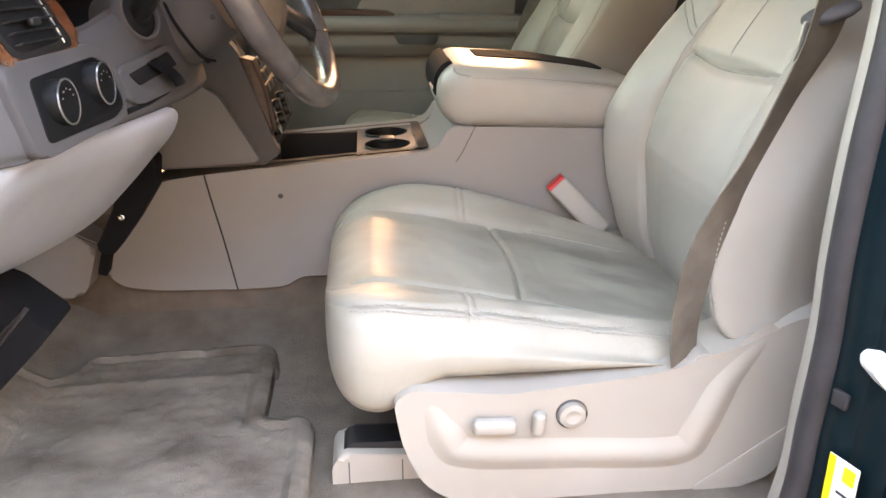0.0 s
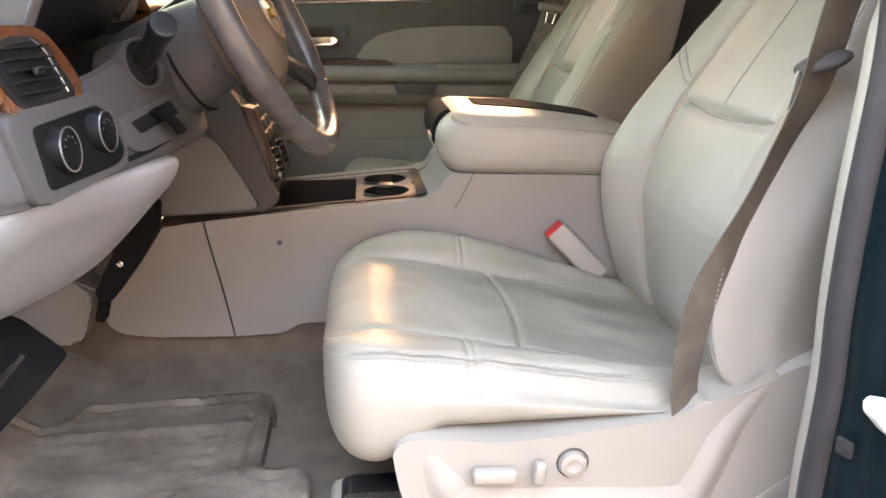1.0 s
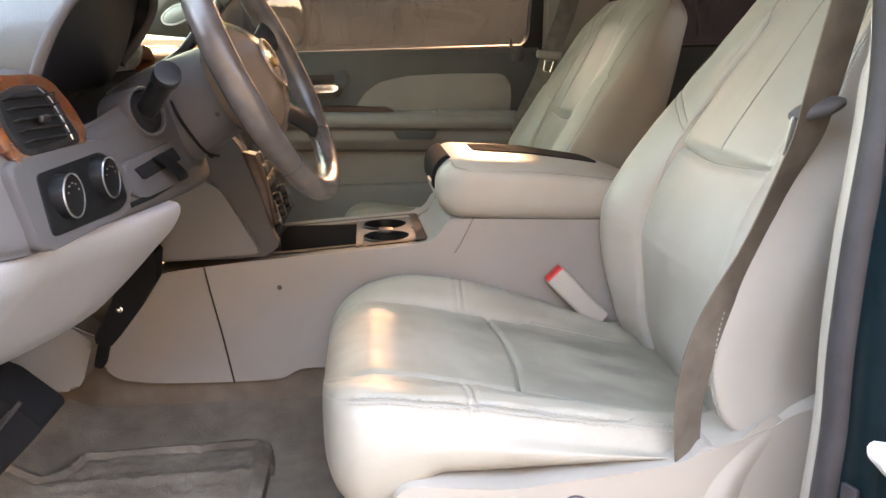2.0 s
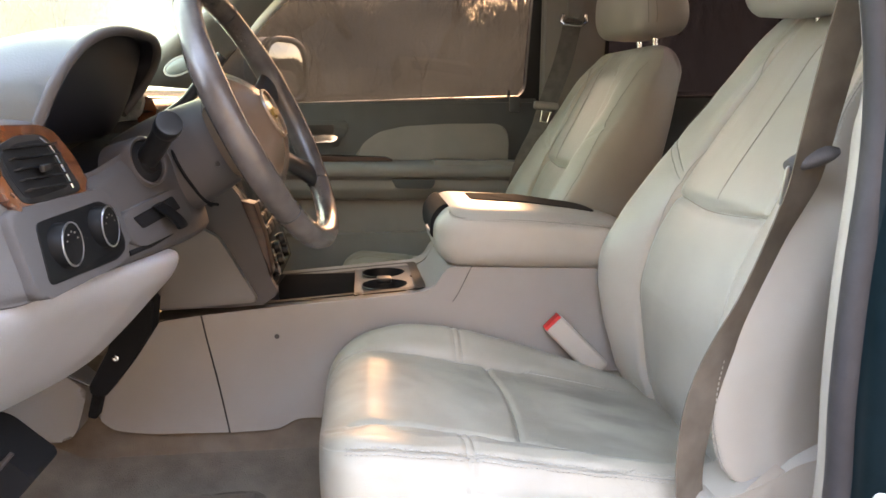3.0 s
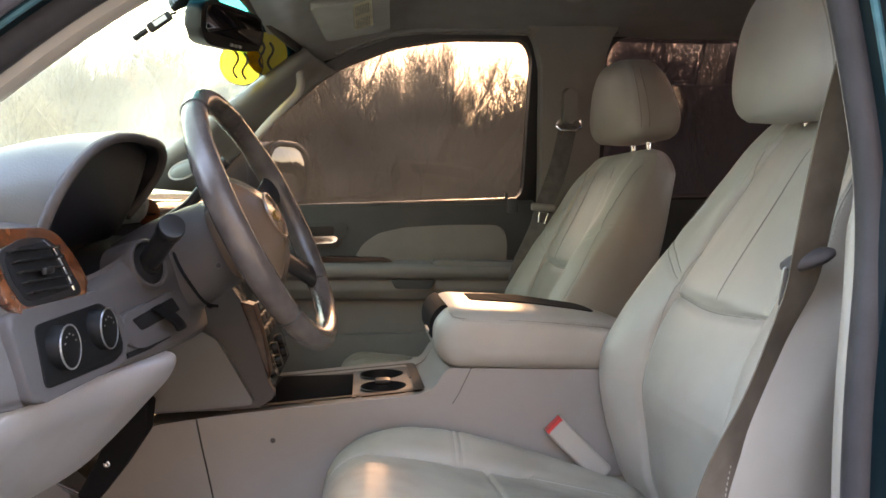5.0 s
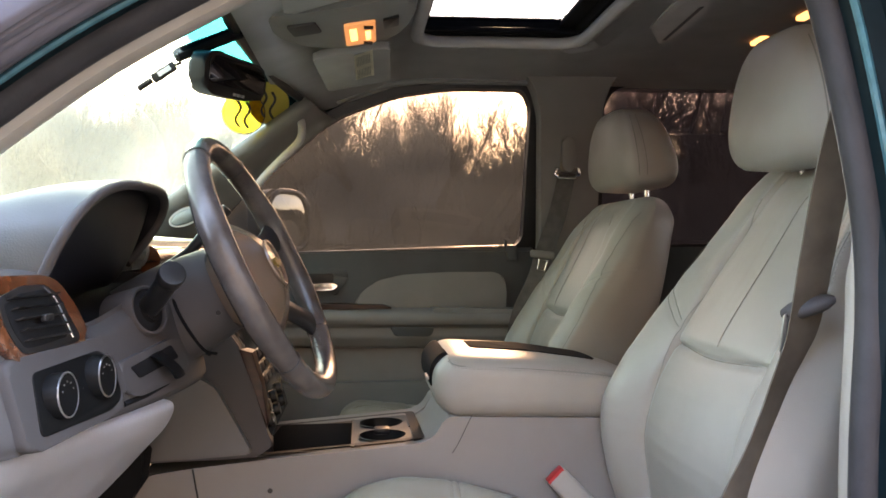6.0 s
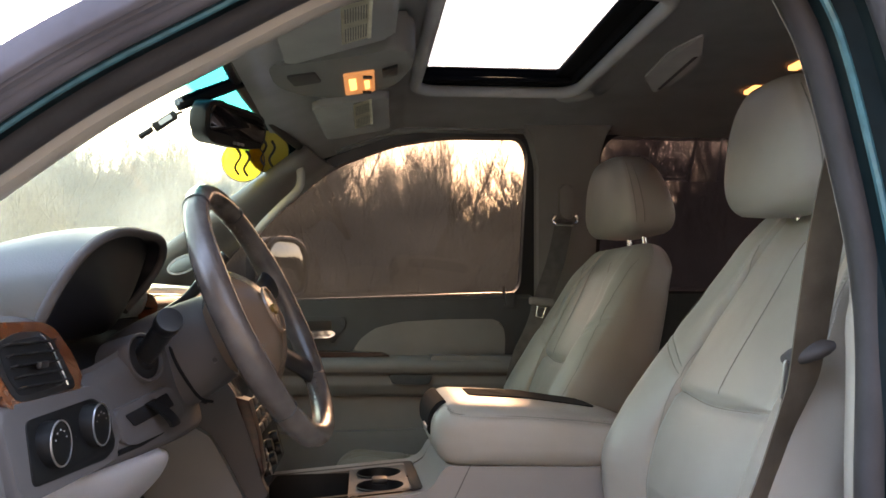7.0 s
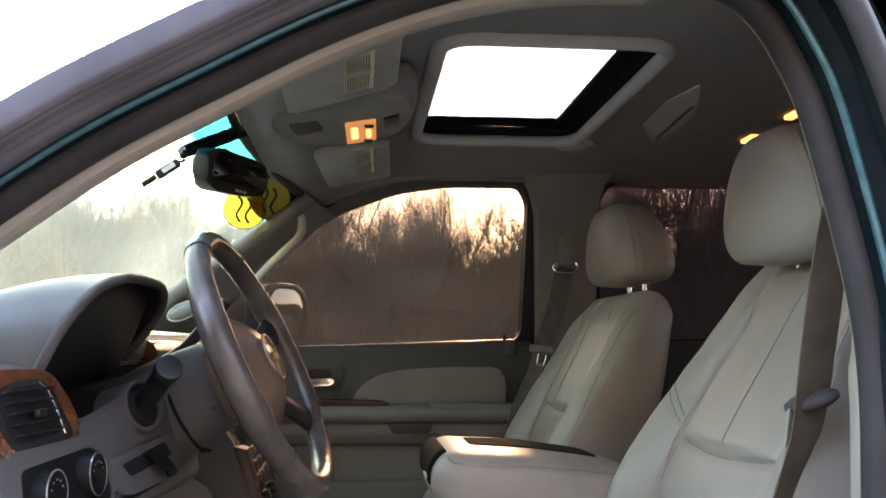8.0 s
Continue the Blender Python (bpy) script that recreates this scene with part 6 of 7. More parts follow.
for v in ext["geom"]:
    if isinstance(v, bmesh.types.BMVert):
        v.co.z -= 0.03
part("floor_mat", bm, MATCARPET, None, "worn plush taupe floor mat with bound edge", category="floor mat")

pedals = thing("brake_pedal", (-0.45, 0.98, 0.66), "black rubber brake pedal with ribbed pad", "pedal")
bm = bmesh.new()
prism(bm, fillet([(-0.60, 0.935), (-0.466, 0.876), (-0.412, 0.824), (-0.427, 0.807), (-0.49, 0.744), (-0.60, 0.70)], 0.008), "y", 0.945, 1.03, 0.004)
part("pad", bm, MATTE, pedals, "black ribbed rubber pad")
for i in range(6):
    bm = bmesh.new()
    box(bm, (-0.462 - i * 0.013, 0.944, 0.83 - i * 0.012), (0.006, 0.004, 0.085), 0.0015, pose(0, 0, 0, 0, 42, 0))
    part("rib", bm, RUBBER, pedals)
gas = thing("accelerator_pedal", (-0.35, 1.13, 0.70), "black accelerator pedal and arm with a bolt", "pedal")
bm = bmesh.new()
prism(bm, fillet([(-0.345, 0.965), (-0.390, 0.965), (-0.410, 0.925), (-0.425, 0.880), (-0.462, 0.815), (-0.450, 0.800), (-0.432, 0.803), (-0.390, 0.856), (-0.352, 0.912)], 0.006), "y", 1.285, 1.33, 0.005)
part("pad", bm, MATTE, gas)
bm = bmesh.new()
lathe(bm, [(0, 0), (0.006, 0), (0.0055, 0.004), (0.003, 0.0045), (0, 0.003)], (-0.412, 1.284, 0.868), (0, -1, 0), 12)
part("bolt", bm, CHROME, gas, "bright bolt head")
bm = bmesh.new()
tube(bm, [(-0.455, 1.30, 0.812), (-0.497, 1.30, 0.835), (-0.60, 1.31, 0.90)], 0.003, 8)
part("rod", bm, CHROME, gas, "bright pedal rod")
bm = bmesh.new()
box(bm, (-0.458, 1.318, 0.785), (0.016, 0.03, 0.06), 0.004, pose(0, 0, 0, 0, 16, 0))
part("bracket", bm, MATTE, gas)
bm = bmesh.new()
prism(bm, fillet([(-0.66, 0.705), (-0.521, 0.701), (-0.505, 0.72), (-0.483, 0.79), (-0.525, 0.83), (-0.68, 0.93), (-0.80, 0.93), (-0.80, 0.74)], 0.012), "y", 1.34, 1.42, 0.008)
part("trim_footwell", bm, CONSOLE, None, "grey plastic footwell side panel", kind="structure", category="trim")

# driver's belt, tongue and buckle
belt = thing("driver_seat_belt", (0.40, 0.86, 0.76), "tan seat belt webbing hanging beside the driver's seat", "seat belt")
bm = bmesh.new()
path = spline([(0.392, 0.860, 0.765), (0.386, 0.860, 0.821), (0.388, 0.860, 0.868), (0.395, 0.860, 0.92), (0.409, 0.859, 0.97), (0.426, 0.858, 1.012), (0.443, 0.857, 1.049), (0.459, 0.856, 1.088),
               (0.474, 0.856, 1.123), (0.486, 0.852, 1.154), (0.497, 0.846, 1.19), (0.499, 0.822, 1.27), (0.506, 0.802, 1.36), (0.518, 0.785, 1.44), (0.535, 0.755, 1.56)], 90)
rows = []
for i, p in enumerate(path):
    t = i / 89
    tw = 0.12 + 0.45 * lip(t - 0.50, 0.20) + 0.40 * (1 - ss(0.0, 0.28, t))
    w = Vector((math.cos(tw), math.sin(tw), 0.12)).normalized() * 0.0235
    nrm = Vector((-w.y, w.x, 0)).normalized() * 0.0009
    p = Vector(p)
    rows.append([p - w - nrm, p + w - nrm, p + w + nrm, p - w + nrm])
loft(bm, rows)
part("webbing", bm, WEBBING, belt, "tan woven webbing")
bm = bmesh.new()
rows = []
for k in range(9):
    t = k / 8 * 2 - 1
    c = Vector((0.500 + 0.023 * t, 0.843 - 0.010 * t, 1.213 + 0.008 * t))
    r = 0.018 * (1 - 0.5 * abs(t) ** 3)
    rows.append([c + Vector((0, 0.9 * r * math.cos(q * math.pi / 8), 0.62 * r * math.sin(q * math.pi / 8))) for q in range(16)])
loft(bm, rows)
tongue = part("tongue", bm, TAUPE, belt, "taupe plastic belt tongue")
bm = bmesh.new()
prism(bm, fillet([(0.474, 1.205), (0.486, 1.205), (0.480, 1.165), (0.468, 1.160)], 0.004), "y", 0.846, 0.849, 0.0006)
part("blade", bm, SATIN, tongue, "metal blade")
bm = bmesh.new()
prism(bm, fillet([(0.378, 0.765), (0.415, 0.770), (0.425, 0.80), (0.405, 0.803), (0.385, 0.785)], 0.006), "y", 0.848, 0.885, 0.003)
part("anchor_cover", bm, PLASTIC, belt, "light anchor cover")
bm = bmesh.new()
box(bm, (0.345, 0.856, 0.7715), (0.030, 0.008, 0.002), 0.0006)
part("anchor_slot", bm, SEAM, belt)
buckle = thing("seat_belt_buckle", (0.42, 1.36, 0.78), "beige belt buckle with a red release button", "buckle")
bm = bmesh.new()
turn = pose(0, 0, 0, 0, -44, 0)
box(bm, (0.380, 1.362, 0.834), (0.040, 0.024, 0.135), 0.007, turn, 3)
part("sleeve", bm, LEATHER_SIDE, buckle, "beige plastic sleeve")
bm = bmesh.new()
box(bm, Vector((0.380, 1.362, 0.834)) + turn @ Vector((0, 0, 0.0660)), (0.036, 0.022, 0.007), 0.002, turn)
part("button", bm, RED, buckle, "red release button")

# ---- door jamb: paint, striker, label ----
bm = bmesh.new()
prism(bm, [(0.468, 0.676), (0.480, 0.664), (0.500, 0.640), (0.506, 0.626), (0.540, 0.578), (0.60, 0.575), (0.60, 0.69), (0.47, 0.69)], "z", 0.52, 1.36, 0.003)
part("wall_jamb", bm, PAINT, None, "dark teal painted rear door jamb", kind="structure", category="car body")
bm = bmesh.new()
tube(bm, spline([(0.486, 0.657, 0.993), (0.480, 0.664, 1.000), (0.475, 0.669, 1.009), (0.472, 0.672, 0.995), (0.471, 0.673, 0.968), (0.471, 0.673, 0.922), (0.471, 0.673, 0.85), (0.473, 0.671, 0.801)], 40), 0.0028, 8, side=(0.7, 0.7, 0.1))
part("trim_jamb_bead", bm, PAINT, None, "pressed bead along the painted jamb", kind="structure", category="car body")
# pressed beads and recess edge, their highlights painted in as lighter teal
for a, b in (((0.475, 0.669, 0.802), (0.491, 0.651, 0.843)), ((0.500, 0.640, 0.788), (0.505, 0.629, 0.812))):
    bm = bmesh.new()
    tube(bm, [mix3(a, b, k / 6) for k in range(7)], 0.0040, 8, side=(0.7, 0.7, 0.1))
    part("trim_jamb_bead", bm, PAINT_GLINT, None, "diagonal pressed bead in the painted jamb, highlight in its lighter teal", kind="structure", category="car body")
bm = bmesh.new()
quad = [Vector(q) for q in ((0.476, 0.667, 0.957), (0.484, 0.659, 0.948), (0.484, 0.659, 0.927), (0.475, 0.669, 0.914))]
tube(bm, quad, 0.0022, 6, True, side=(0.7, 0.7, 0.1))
part("trim_jamb_recess", bm, PAINT_GLINT, None, "edge of a pressed recess in the painted jamb, highlight in its lighter teal", kind="structure", category="car body")
striker = thing("door_striker", (0.48, 0.63, 0.9), "bright metal door striker on the jamb", "striker")
bm = bmesh.new()
prism(bm, fillet([(0.462, 0.921), (0.505, 0.913), (0.515, 0.880), (0.488, 0.878), (0.463, 0.905)], 0.006), "y", 0.612, 0.634, 0.003)
part("plate", bm, WHITE, striker, "pale metal plate")
bm = bmesh.new()
lathe(bm, [(0, 0), (0.007, 0), (0.006, 0.004), (0.003, 0.004), (0, 0.002)], (0.492, 0.612, 0.889), (0, -1, 0), 12)
part("bolt", bm, SATIN, striker)
label = thing("warning_label", (0.49, 0.65, 0.72), "yellow and white printed label on the door jamb", "label")
jm = Matrix.Translation((0.4665, 0.629, 0.745)) @ pose(0, 0, 0, 0, 0, -73)
bm = bmesh.new()
box(bm, (0, 0, 0), (0.036, 0.001, 0.10))
bmesh.ops.transform(bm, matrix=jm, verts=bm.verts)
part("sheet", bm, WHITE, label)
bm = bmesh.new()
box(bm, (-0.0135, -0.001, 0), (0.008, 0.001, 0.10))
box(bm, (0.008, -0.001, 0.036), (0.014, 0.001, 0.018))
bmesh.ops.transform(bm, matrix=jm, verts=bm.verts)
part("band", bm, YELLOW, label, "yellow field")
for i in range(7):
    bm = bmesh.new()
    box(bm, (0.006, -0.0012, 0.012 - i * 0.009), (0.018 - 0.004 * (i % 2), 0.0008, 0.003))
    bmesh.ops.transform(bm, matrix=jm, verts=bm.verts)
    part("print_bar", bm, INK, label)
bm = bmesh.new()
box(bm, (0.460, 0.646, 0.857), (0.018, 0.006, 0.018), 0.002, pose(0, 0, 0, 0, 0, -73))
part("jamb_plug", bm, RUBBER, None, "small brown plastic plug in the jamb", category="plug")

# ---- passenger side belt ----
pbelt = thing("passenger_seat_belt", (0.58, 2.24, 1.3), "grey seat belt hanging from its pillar anchor", "seat belt")
bm = bmesh.new()
path = spline([(0.592, 2.235, 1.50), (0.555, 2.20, 1.38), (0.508, 2.17, 1.27), (0.485, 2.16, 1.20), (0.44, 2.17, 1.10), (0.42, 2.18, 1.0)], 40)
rows = []
for p in path:
    p, w = Vector(p), Vector((0.024, -0.004, -0.006))
    rows.append([p - w, p + w, p + w + Vector((0, 0.002, 0)), p - w + Vector((0, 0.002, 0))])
loft(bm, rows)
part("webbing", bm, WEBGREY, pbelt, "grey woven webbing")
bm = bmesh.new()
box(bm, (0.500, 2.158, 1.263), (0.07, 0.016, 0.022), 0.007, pose(0, 0, 0, 0, 6, 0), 3)
tg = part("tongue", bm, PILLAR, pbelt, "grey plastic tongue")
bm = bmesh.new()
tube(bm, [(0.488, 2.152, 1.25), (0.484, 2.152, 1.222), (0.502, 2.152, 1.218), (0.512, 2.152, 1.247)], 0.0035, 8, True, side=(0, 1, 0))
part("blade", bm, CHROME, tg, "bright metal blade")
bm = bmesh.new()
prism(bm, fillet([(0.572, 1.60), (0.612, 1.60), (0.614, 1.50), (0.572, 1.50)], 0.015), "y", 2.208, 2.255, 0.008)
part("guide_cover", bm, PILLAR, pbelt, "grey guide cover")
bm = bmesh.new()
tube(bm, [(0.56, 2.222, 1.512), (0.553, 2.222, 1.495), (0.565, 2.222, 1.484), (0.61, 2.222, 1.482), (0.625, 2.222, 1.492), (0.622, 2.222, 1.512)], 0.005, 8, side=(0, 1, 0))
part("guide_loop", bm, CHROME, pbelt, "chrome guide loop")

# ---- overhead ----
def visor(name, pts, z0, z1, label_box, lab):
    ob = thing(name, (pts[0][0], pts[0][1], z0), lab, "sun visor", "sun visors")
    bm = bmesh.new()
    prism(bm, fillet(pts, 0.02), "z", 0, 0.018, 0.007)
    for v in bm.verts:
        v.co.z += z0 + (z1 - z0) * (v.co.x + 0.13) / 0.19
    part("panel", bm, VISOR, ob, "cloth-covered panel")
    (xa, ya), (xb, yb), (xc, yc), (xd, yd) = label_box
    zf = lambda x: z0 + (z1 - z0) * (x + 0.13) / 0.19 - 0.0015
    bm = bmesh.new()
    bm.faces.new([bm.verts.new((x, y, zf(x))) for x, y in label_box])
    bmesh.ops.solidify(bm, geom=bm.faces[:], thickness=0.0012)
    sheet = part("label_sheet", bm, TAN, ob, "pale printed warning label")
    for i in range(9):
        bm = bmesh.new()
        t = 0.12 + 0.085 * i
        for s0, s1 in ((0.08, 0.42), (0.56, 0.92)):
            q = []
            for s, tt in ((s0, t), (s1, t), (s1, t + 0.035), (s0, t + 0.035)):
                x = (xa + (xb - xa) * tt) * (1 - s) + (xd + (xc - xd) * tt) * s
                y = (ya + (yb - ya) * tt) * (1 - s) + (yd + (yc - yd) * tt) * s
                q.append(bm.verts.new((x, y, zf(x) - 0.0016)))
            bm.faces.new(q)
        part("print_bar", bm, PRINT, sheet)
    bm = bmesh.new()
    q = []
    for s, tt in ((0, 0.88), (1, 0.88), (1, 1), (0, 1)):
        x = (xa + (xb - xa) * tt) * (1 - s) + (xd + (xc - xd) * tt) * s
        y = (ya + (yb - ya) * tt) * (1 - s) + (yd + (yc - yd) * tt) * s
        q.append(bm.verts.new((x, y, zf(x) - 0.0018)))
    bm.faces.new(q)
    part("label_edge", bm, TAN, sheet, "yellowed edge")
    return ob


visor("sun_visor", [(-0.133, 0.86), (0.055, 0.84), (0.057, 1.268), (-0.131, 1.395)], 1.690, 1.706, [(-0.028, 1.115), (0.018, 1.090), (0.018, 1.256), (-0.030, 1.290)], "grey cloth sun visor folded up, with printed label")
visor("sun_visor", [(-0.106, 1.715), (0.061, 1.66), (0.074, 1.99), (-0.087, 2.075)], 1.690, 1.706, [(-0.015, 1.703), (0.024, 1.66), (0.031, 1.90), (-0.013, 1.95)], "grey cloth sun visor folded up, with printed label")
over = thing("overhead_console", (-0.03, 1.5, 1.70), "grey overhead console with a lit reading lamp", "overhead console")
bm = bmesh.new()
oc = [(-0.185, 1.455), (-0.10, 1.418), (0.0, 1.365), (0.06, 1.318), (0.10, 1.355), (0.085, 1.49), (0.066, 1.56), (0.0, 1.64), (-0.096, 1.676), (-0.16, 1.60)]
prism(bm, fillet(oc, 0.03), "z", 1.703, 1.775, 0.012)
part("housing", bm, PILLAR, over, "grey plastic housing")
bm = bmesh.new()
prism(bm, fillet([(-0.032, 1.480), (0.026, 1.446), (0.030, 1.585), (-0.030, 1.625)], 0.006), "z", 1.698, 1.706, 0.002)
lens = part("lens", bm, LAMP, over, "lit warm lamp lens")
bm = bmesh.new()
prism(bm, fillet([(-0.022, 1.500), (-0.008, 1.492), (-0.006, 1.572), (-0.020, 1.582)], 0.004), "z", 1.6965, 1.699, 0.001)
part("bulb", bm, BULB, lens, "glowing bulb behind the lens")
bm = bmesh.new()
prism(bm, fillet([(0.008, 1.508), (0.018, 1.502), (0.020, 1.560), (0.010, 1.567)], 0.004), "z", 1.6965, 1.699, 0.001)
part("bulb", bm, BULB, lens, "glowing bulb behind the lens")
for yy in (1.478, 1.588):
    bm = bmesh.new()
    box(bm, (0.014, yy, 1.6965), (0.018, 0.014, 0.004), 0.001)
    part("lamp_switch", bm, BLACK, lens)
bm = bmesh.new()
prism(bm, fillet([(0.040, 1.440), (0.068, 1.410), (0.070, 1.465), (0.044, 1.492)], 0.004), "z", 1.698, 1.706, 0.001)
part("roof_switch", bm, BLACK, over, "dark sunroof switch")
bm = bmesh.new()
prism(bm, fillet([(-0.14, 1.50), (-0.085, 1.47), (-0.075, 1.53), (-0.13, 1.565)], 0.006), "z", 1.699, 1.706, 0.001)
part("sensor_window", bm, TAUPE, over)

rear_mirror = thing("rear_view_mirror", (-0.25, 1.56, 1.66), "black rear-view mirror on a windshield mount", "mirror")
MM = Matrix.Translation((-0.238, 1.555, 1.616)) @ pose(0, 0, 0, 0, 8, -24) @ pose(0, 0, 0, 3, 0, 0) @ Matrix.Diagonal((1, 0.86, 0.92, 1))
bm = bmesh.new()
prism(bm, fillet([(-0.122, -0.030), (-0.125, 0.028), (-0.09, 0.042), (0.09, 0.038), (0.122, 0.022), (0.118, -0.034), (0.03, -0.046), (-0.09, -0.046)], 0.014), "x", -0.035, 0.0, 0.008)
bmesh.ops.transform(bm, matrix=MM, verts=bm.verts)
part("housing", bm, BLACK, rear_mirror, "black plastic housing")
bm = bmesh.new()
prism(bm, fillet([(-0.108, -0.022), (-0.110, 0.026), (-0.08, 0.034), (0.085, 0.030), (0.110, 0.018), (0.106, -0.026)], 0.012), "x", 0.0, 0.003, 0.001)
bmesh.ops.transform(bm, matrix=MM, verts=bm.verts)
part("glass", bm, material("dim_mirror", (0.10, 0.10, 0.11), 0.06, 1.0), rear_mirror, "dimming mirror glass")
for k in range(3):
    bm = bmesh.new()
    box(bm, (0.002, -0.01 + k * 0.016, -0.037), (0.005, 0.008, 0.006), 0.001)
    bmesh.ops.transform(bm, matrix=MM, verts=bm.verts)
    part("button", bm, SATIN, rear_mirror)
bm = bmesh.new()
box(bm, (-0.283, 1.528, 1.676), (0.15, 0.030, 0.024), 0.006, pose(0, 0, 0, 0, -27, 28))
box(bm, (-0.275, 1.55, 1.640), (0.03, 0.03, 0.05), 0.008)
part("mount", bm, MATTE, rear_mirror, "black mount and sensor cover")
tag = thing("mirror_tag", (-0.37, 1.50, 1.6), "black stick-like electronic tag with a white label", "electronic tag")
bm = bmesh.new()
tm = Matrix.Translation((-0.368, 1.50, 1.609)) @ pose(0, 0, 0, 0, -34, 0)
box(bm, (0.006, 0, 0), (0.05, 0.012, 0.018), 0.004)
bmesh.ops.transform(bm, matrix=tm, verts=bm.verts)
part("case", bm, BLACK, tag)
bm = bmesh.new()
tube(bm, [tm @ Vector((-0.02, 0, 0)), tm @ Vector((-0.05, 0, 0))], 0.0055, 10)
part("stub", bm, BLACK, tag)
bm = bmesh.new()
box(bm, (0.008, -0.0065, 0), (0.026, 0.001, 0.009))
bmesh.ops.transform(bm, matrix=tm, verts=bm.verts)
part("label_sheet", bm, WHITE, tag)
bm = bmesh.new()
tube(bm, [tm @ Vector((0.03, 0, 0)), (-0.335, 1.51, 1.632)], 0.003, 8)
part("cord", bm, BLACK, tag)
# round stickers in the windshield's upper far corner
for uu, vv, nm in ((0.865, 0.137, "yellow round sticker with dark marks"), (0.905, 0.070, "yellow round sticker partly behind the first")):
    st = thing("windshield_sticker", wind_f(uu, vv), nm, "sticker", "windshield stickers")
    c = wind_f(uu, vv)
    eu = (wind_f(uu + 0.01, vv) - c).normalized()
    ev = (wind_f(uu, vv + 0.01) - c)
    ev = (ev - eu * ev.dot(eu)).normalized()
    en = eu.cross(ev).normalized()
    en = en if en.x > 0 else -en
    ax_a, ax_b = eu * 0.077 - ev * 0.031, eu * 0.110 + ev * 0.047
    lift = 0.006 if vv > 0.1 else 0.003
    at = lambda p, q, h=0.0: c + en * (lift + h) + ax_a * p + ax_b * q
    bm = bmesh.new()
    bm.faces.new([bm.verts.new(at(math.cos(a * math.pi / 24), math.sin(a * math.pi / 24))) for a in range(48)])
    part("film", bm, STICKER if vv > 0.1 else STICKER_DARK, st)
    bm = bmesh.new()
    tube(bm, [at(math.cos(a * math.pi / 24), math.sin(a * math.pi / 24), 0.001) for a in range(48)], 0.0014, 5, True, side=en)
    part("edge", bm, INK, st)
    for k in range(2):
        bm = bmesh.new()
        tube(bm, [at(-0.30 + 0.42 * k + 0.14 * math.sin(q * 0.8), -0.62 + 0.15 * q + 0.08 * k, 0.002) for q in range(9)], 0.0034, 5, side=en)
        part("mark_bar", bm, INK, st)

handle = thing("grab_handle", (-0.21, 2.15, 1.55), "grey grab handle on the front pillar", "grab handle")
bm = bmesh.new()
tube(bm, spline([(-0.172, 2.175, 1.650), (-0.160, 2.145, 1.615), (-0.166, 2.13, 1.572), (-0.21, 2.125, 1.525), (-0.255, 2.14, 1.482), (-0.285, 2.18, 1.455)], 24), 0.011, 12)
part("grip", bm, HEADLINER, handle)
pod = thing("pillar_speaker", (-0.47, 2.15, 1.36), "oval speaker pod at the foot of the pillar", "speaker")
bm = bmesh.new()
pm = Matrix.Translation((-0.470, 2.165, 1.372)) @ pose(0, 0, 0, 0, -24, 0)
bmesh.ops.create_uvsphere(bm, u_segments=28, v_segments=14, radius=1)
bmesh.ops.transform(bm, matrix=pm @ Matrix.Diagonal((0.042, 0.016, 0.020, 1)), verts=bm.verts)
part("grille", bm, DASHTOP, pod)
bm = bmesh.new()
tube(bm, [pm @ Vector((0.043 * math.cos(a * math.pi / 16), -0.004, 0.021 * math.sin(a * math.pi / 16))) for a in range(32)], 0.003, 6, True)
part("ring", bm, HEADLINER, pod)
for p0 in ((0.985, 1.865), (0.985, 1.655)):
    dome = thing("dome_lamp", (p0[0], p0[1], 1.785), "lit warm reading lamp in the rear headliner", "ceiling lamp", "rear reading lamps")
    bm = bmesh.new()
    box(bm, (p0[0], p0[1], ceiling_z(*p0) - 0.006), (0.022, 0.055, 0.012), 0.003)
    part("lens", bm, BULB, dome)
vent2 = thing("ceiling_vent", (0.70, 1.70, 1.79), "grey ceiling panel with a slotted grille", "ceiling vent")
bm = bmesh.new()
prism(bm, fillet([(0.681, 1.474), (0.760, 1.667), (0.765, 1.90), (0.745, 1.92), (0.673, 1.783), (0.656, 1.59)], 0.02), "z", 1.7950, 1.80, 0.002)
part("panel", bm, HEADLINER, vent2)
bm = bmesh.new()
prism(bm, [(0.722, 1.62), (0.730, 1.615), (0.752, 1.885), (0.744, 1.887)], "z", 1.7940, 1.796)
part("slot", bm, BLACK, vent2)
# ---- outside: ground, winter wood ----
bm = bmesh.new()


def ground_f(u, v):
    r = 400 * u ** 3 + 0.01
    a = 2 * math.pi * v
    x, y = r * math.cos(a), 1.5 + r * math.sin(a)
    return Vector((x, y, 0.12 * noise.noise(Vector((x * 0.15, y * 0.15, 0))) * min(1, r / 12)))


surf(bm, ground_f, 60, 64)
part("ground", bm, GROUND, None, "dull winter grass and leaf litter", kind="structure", category="ground")


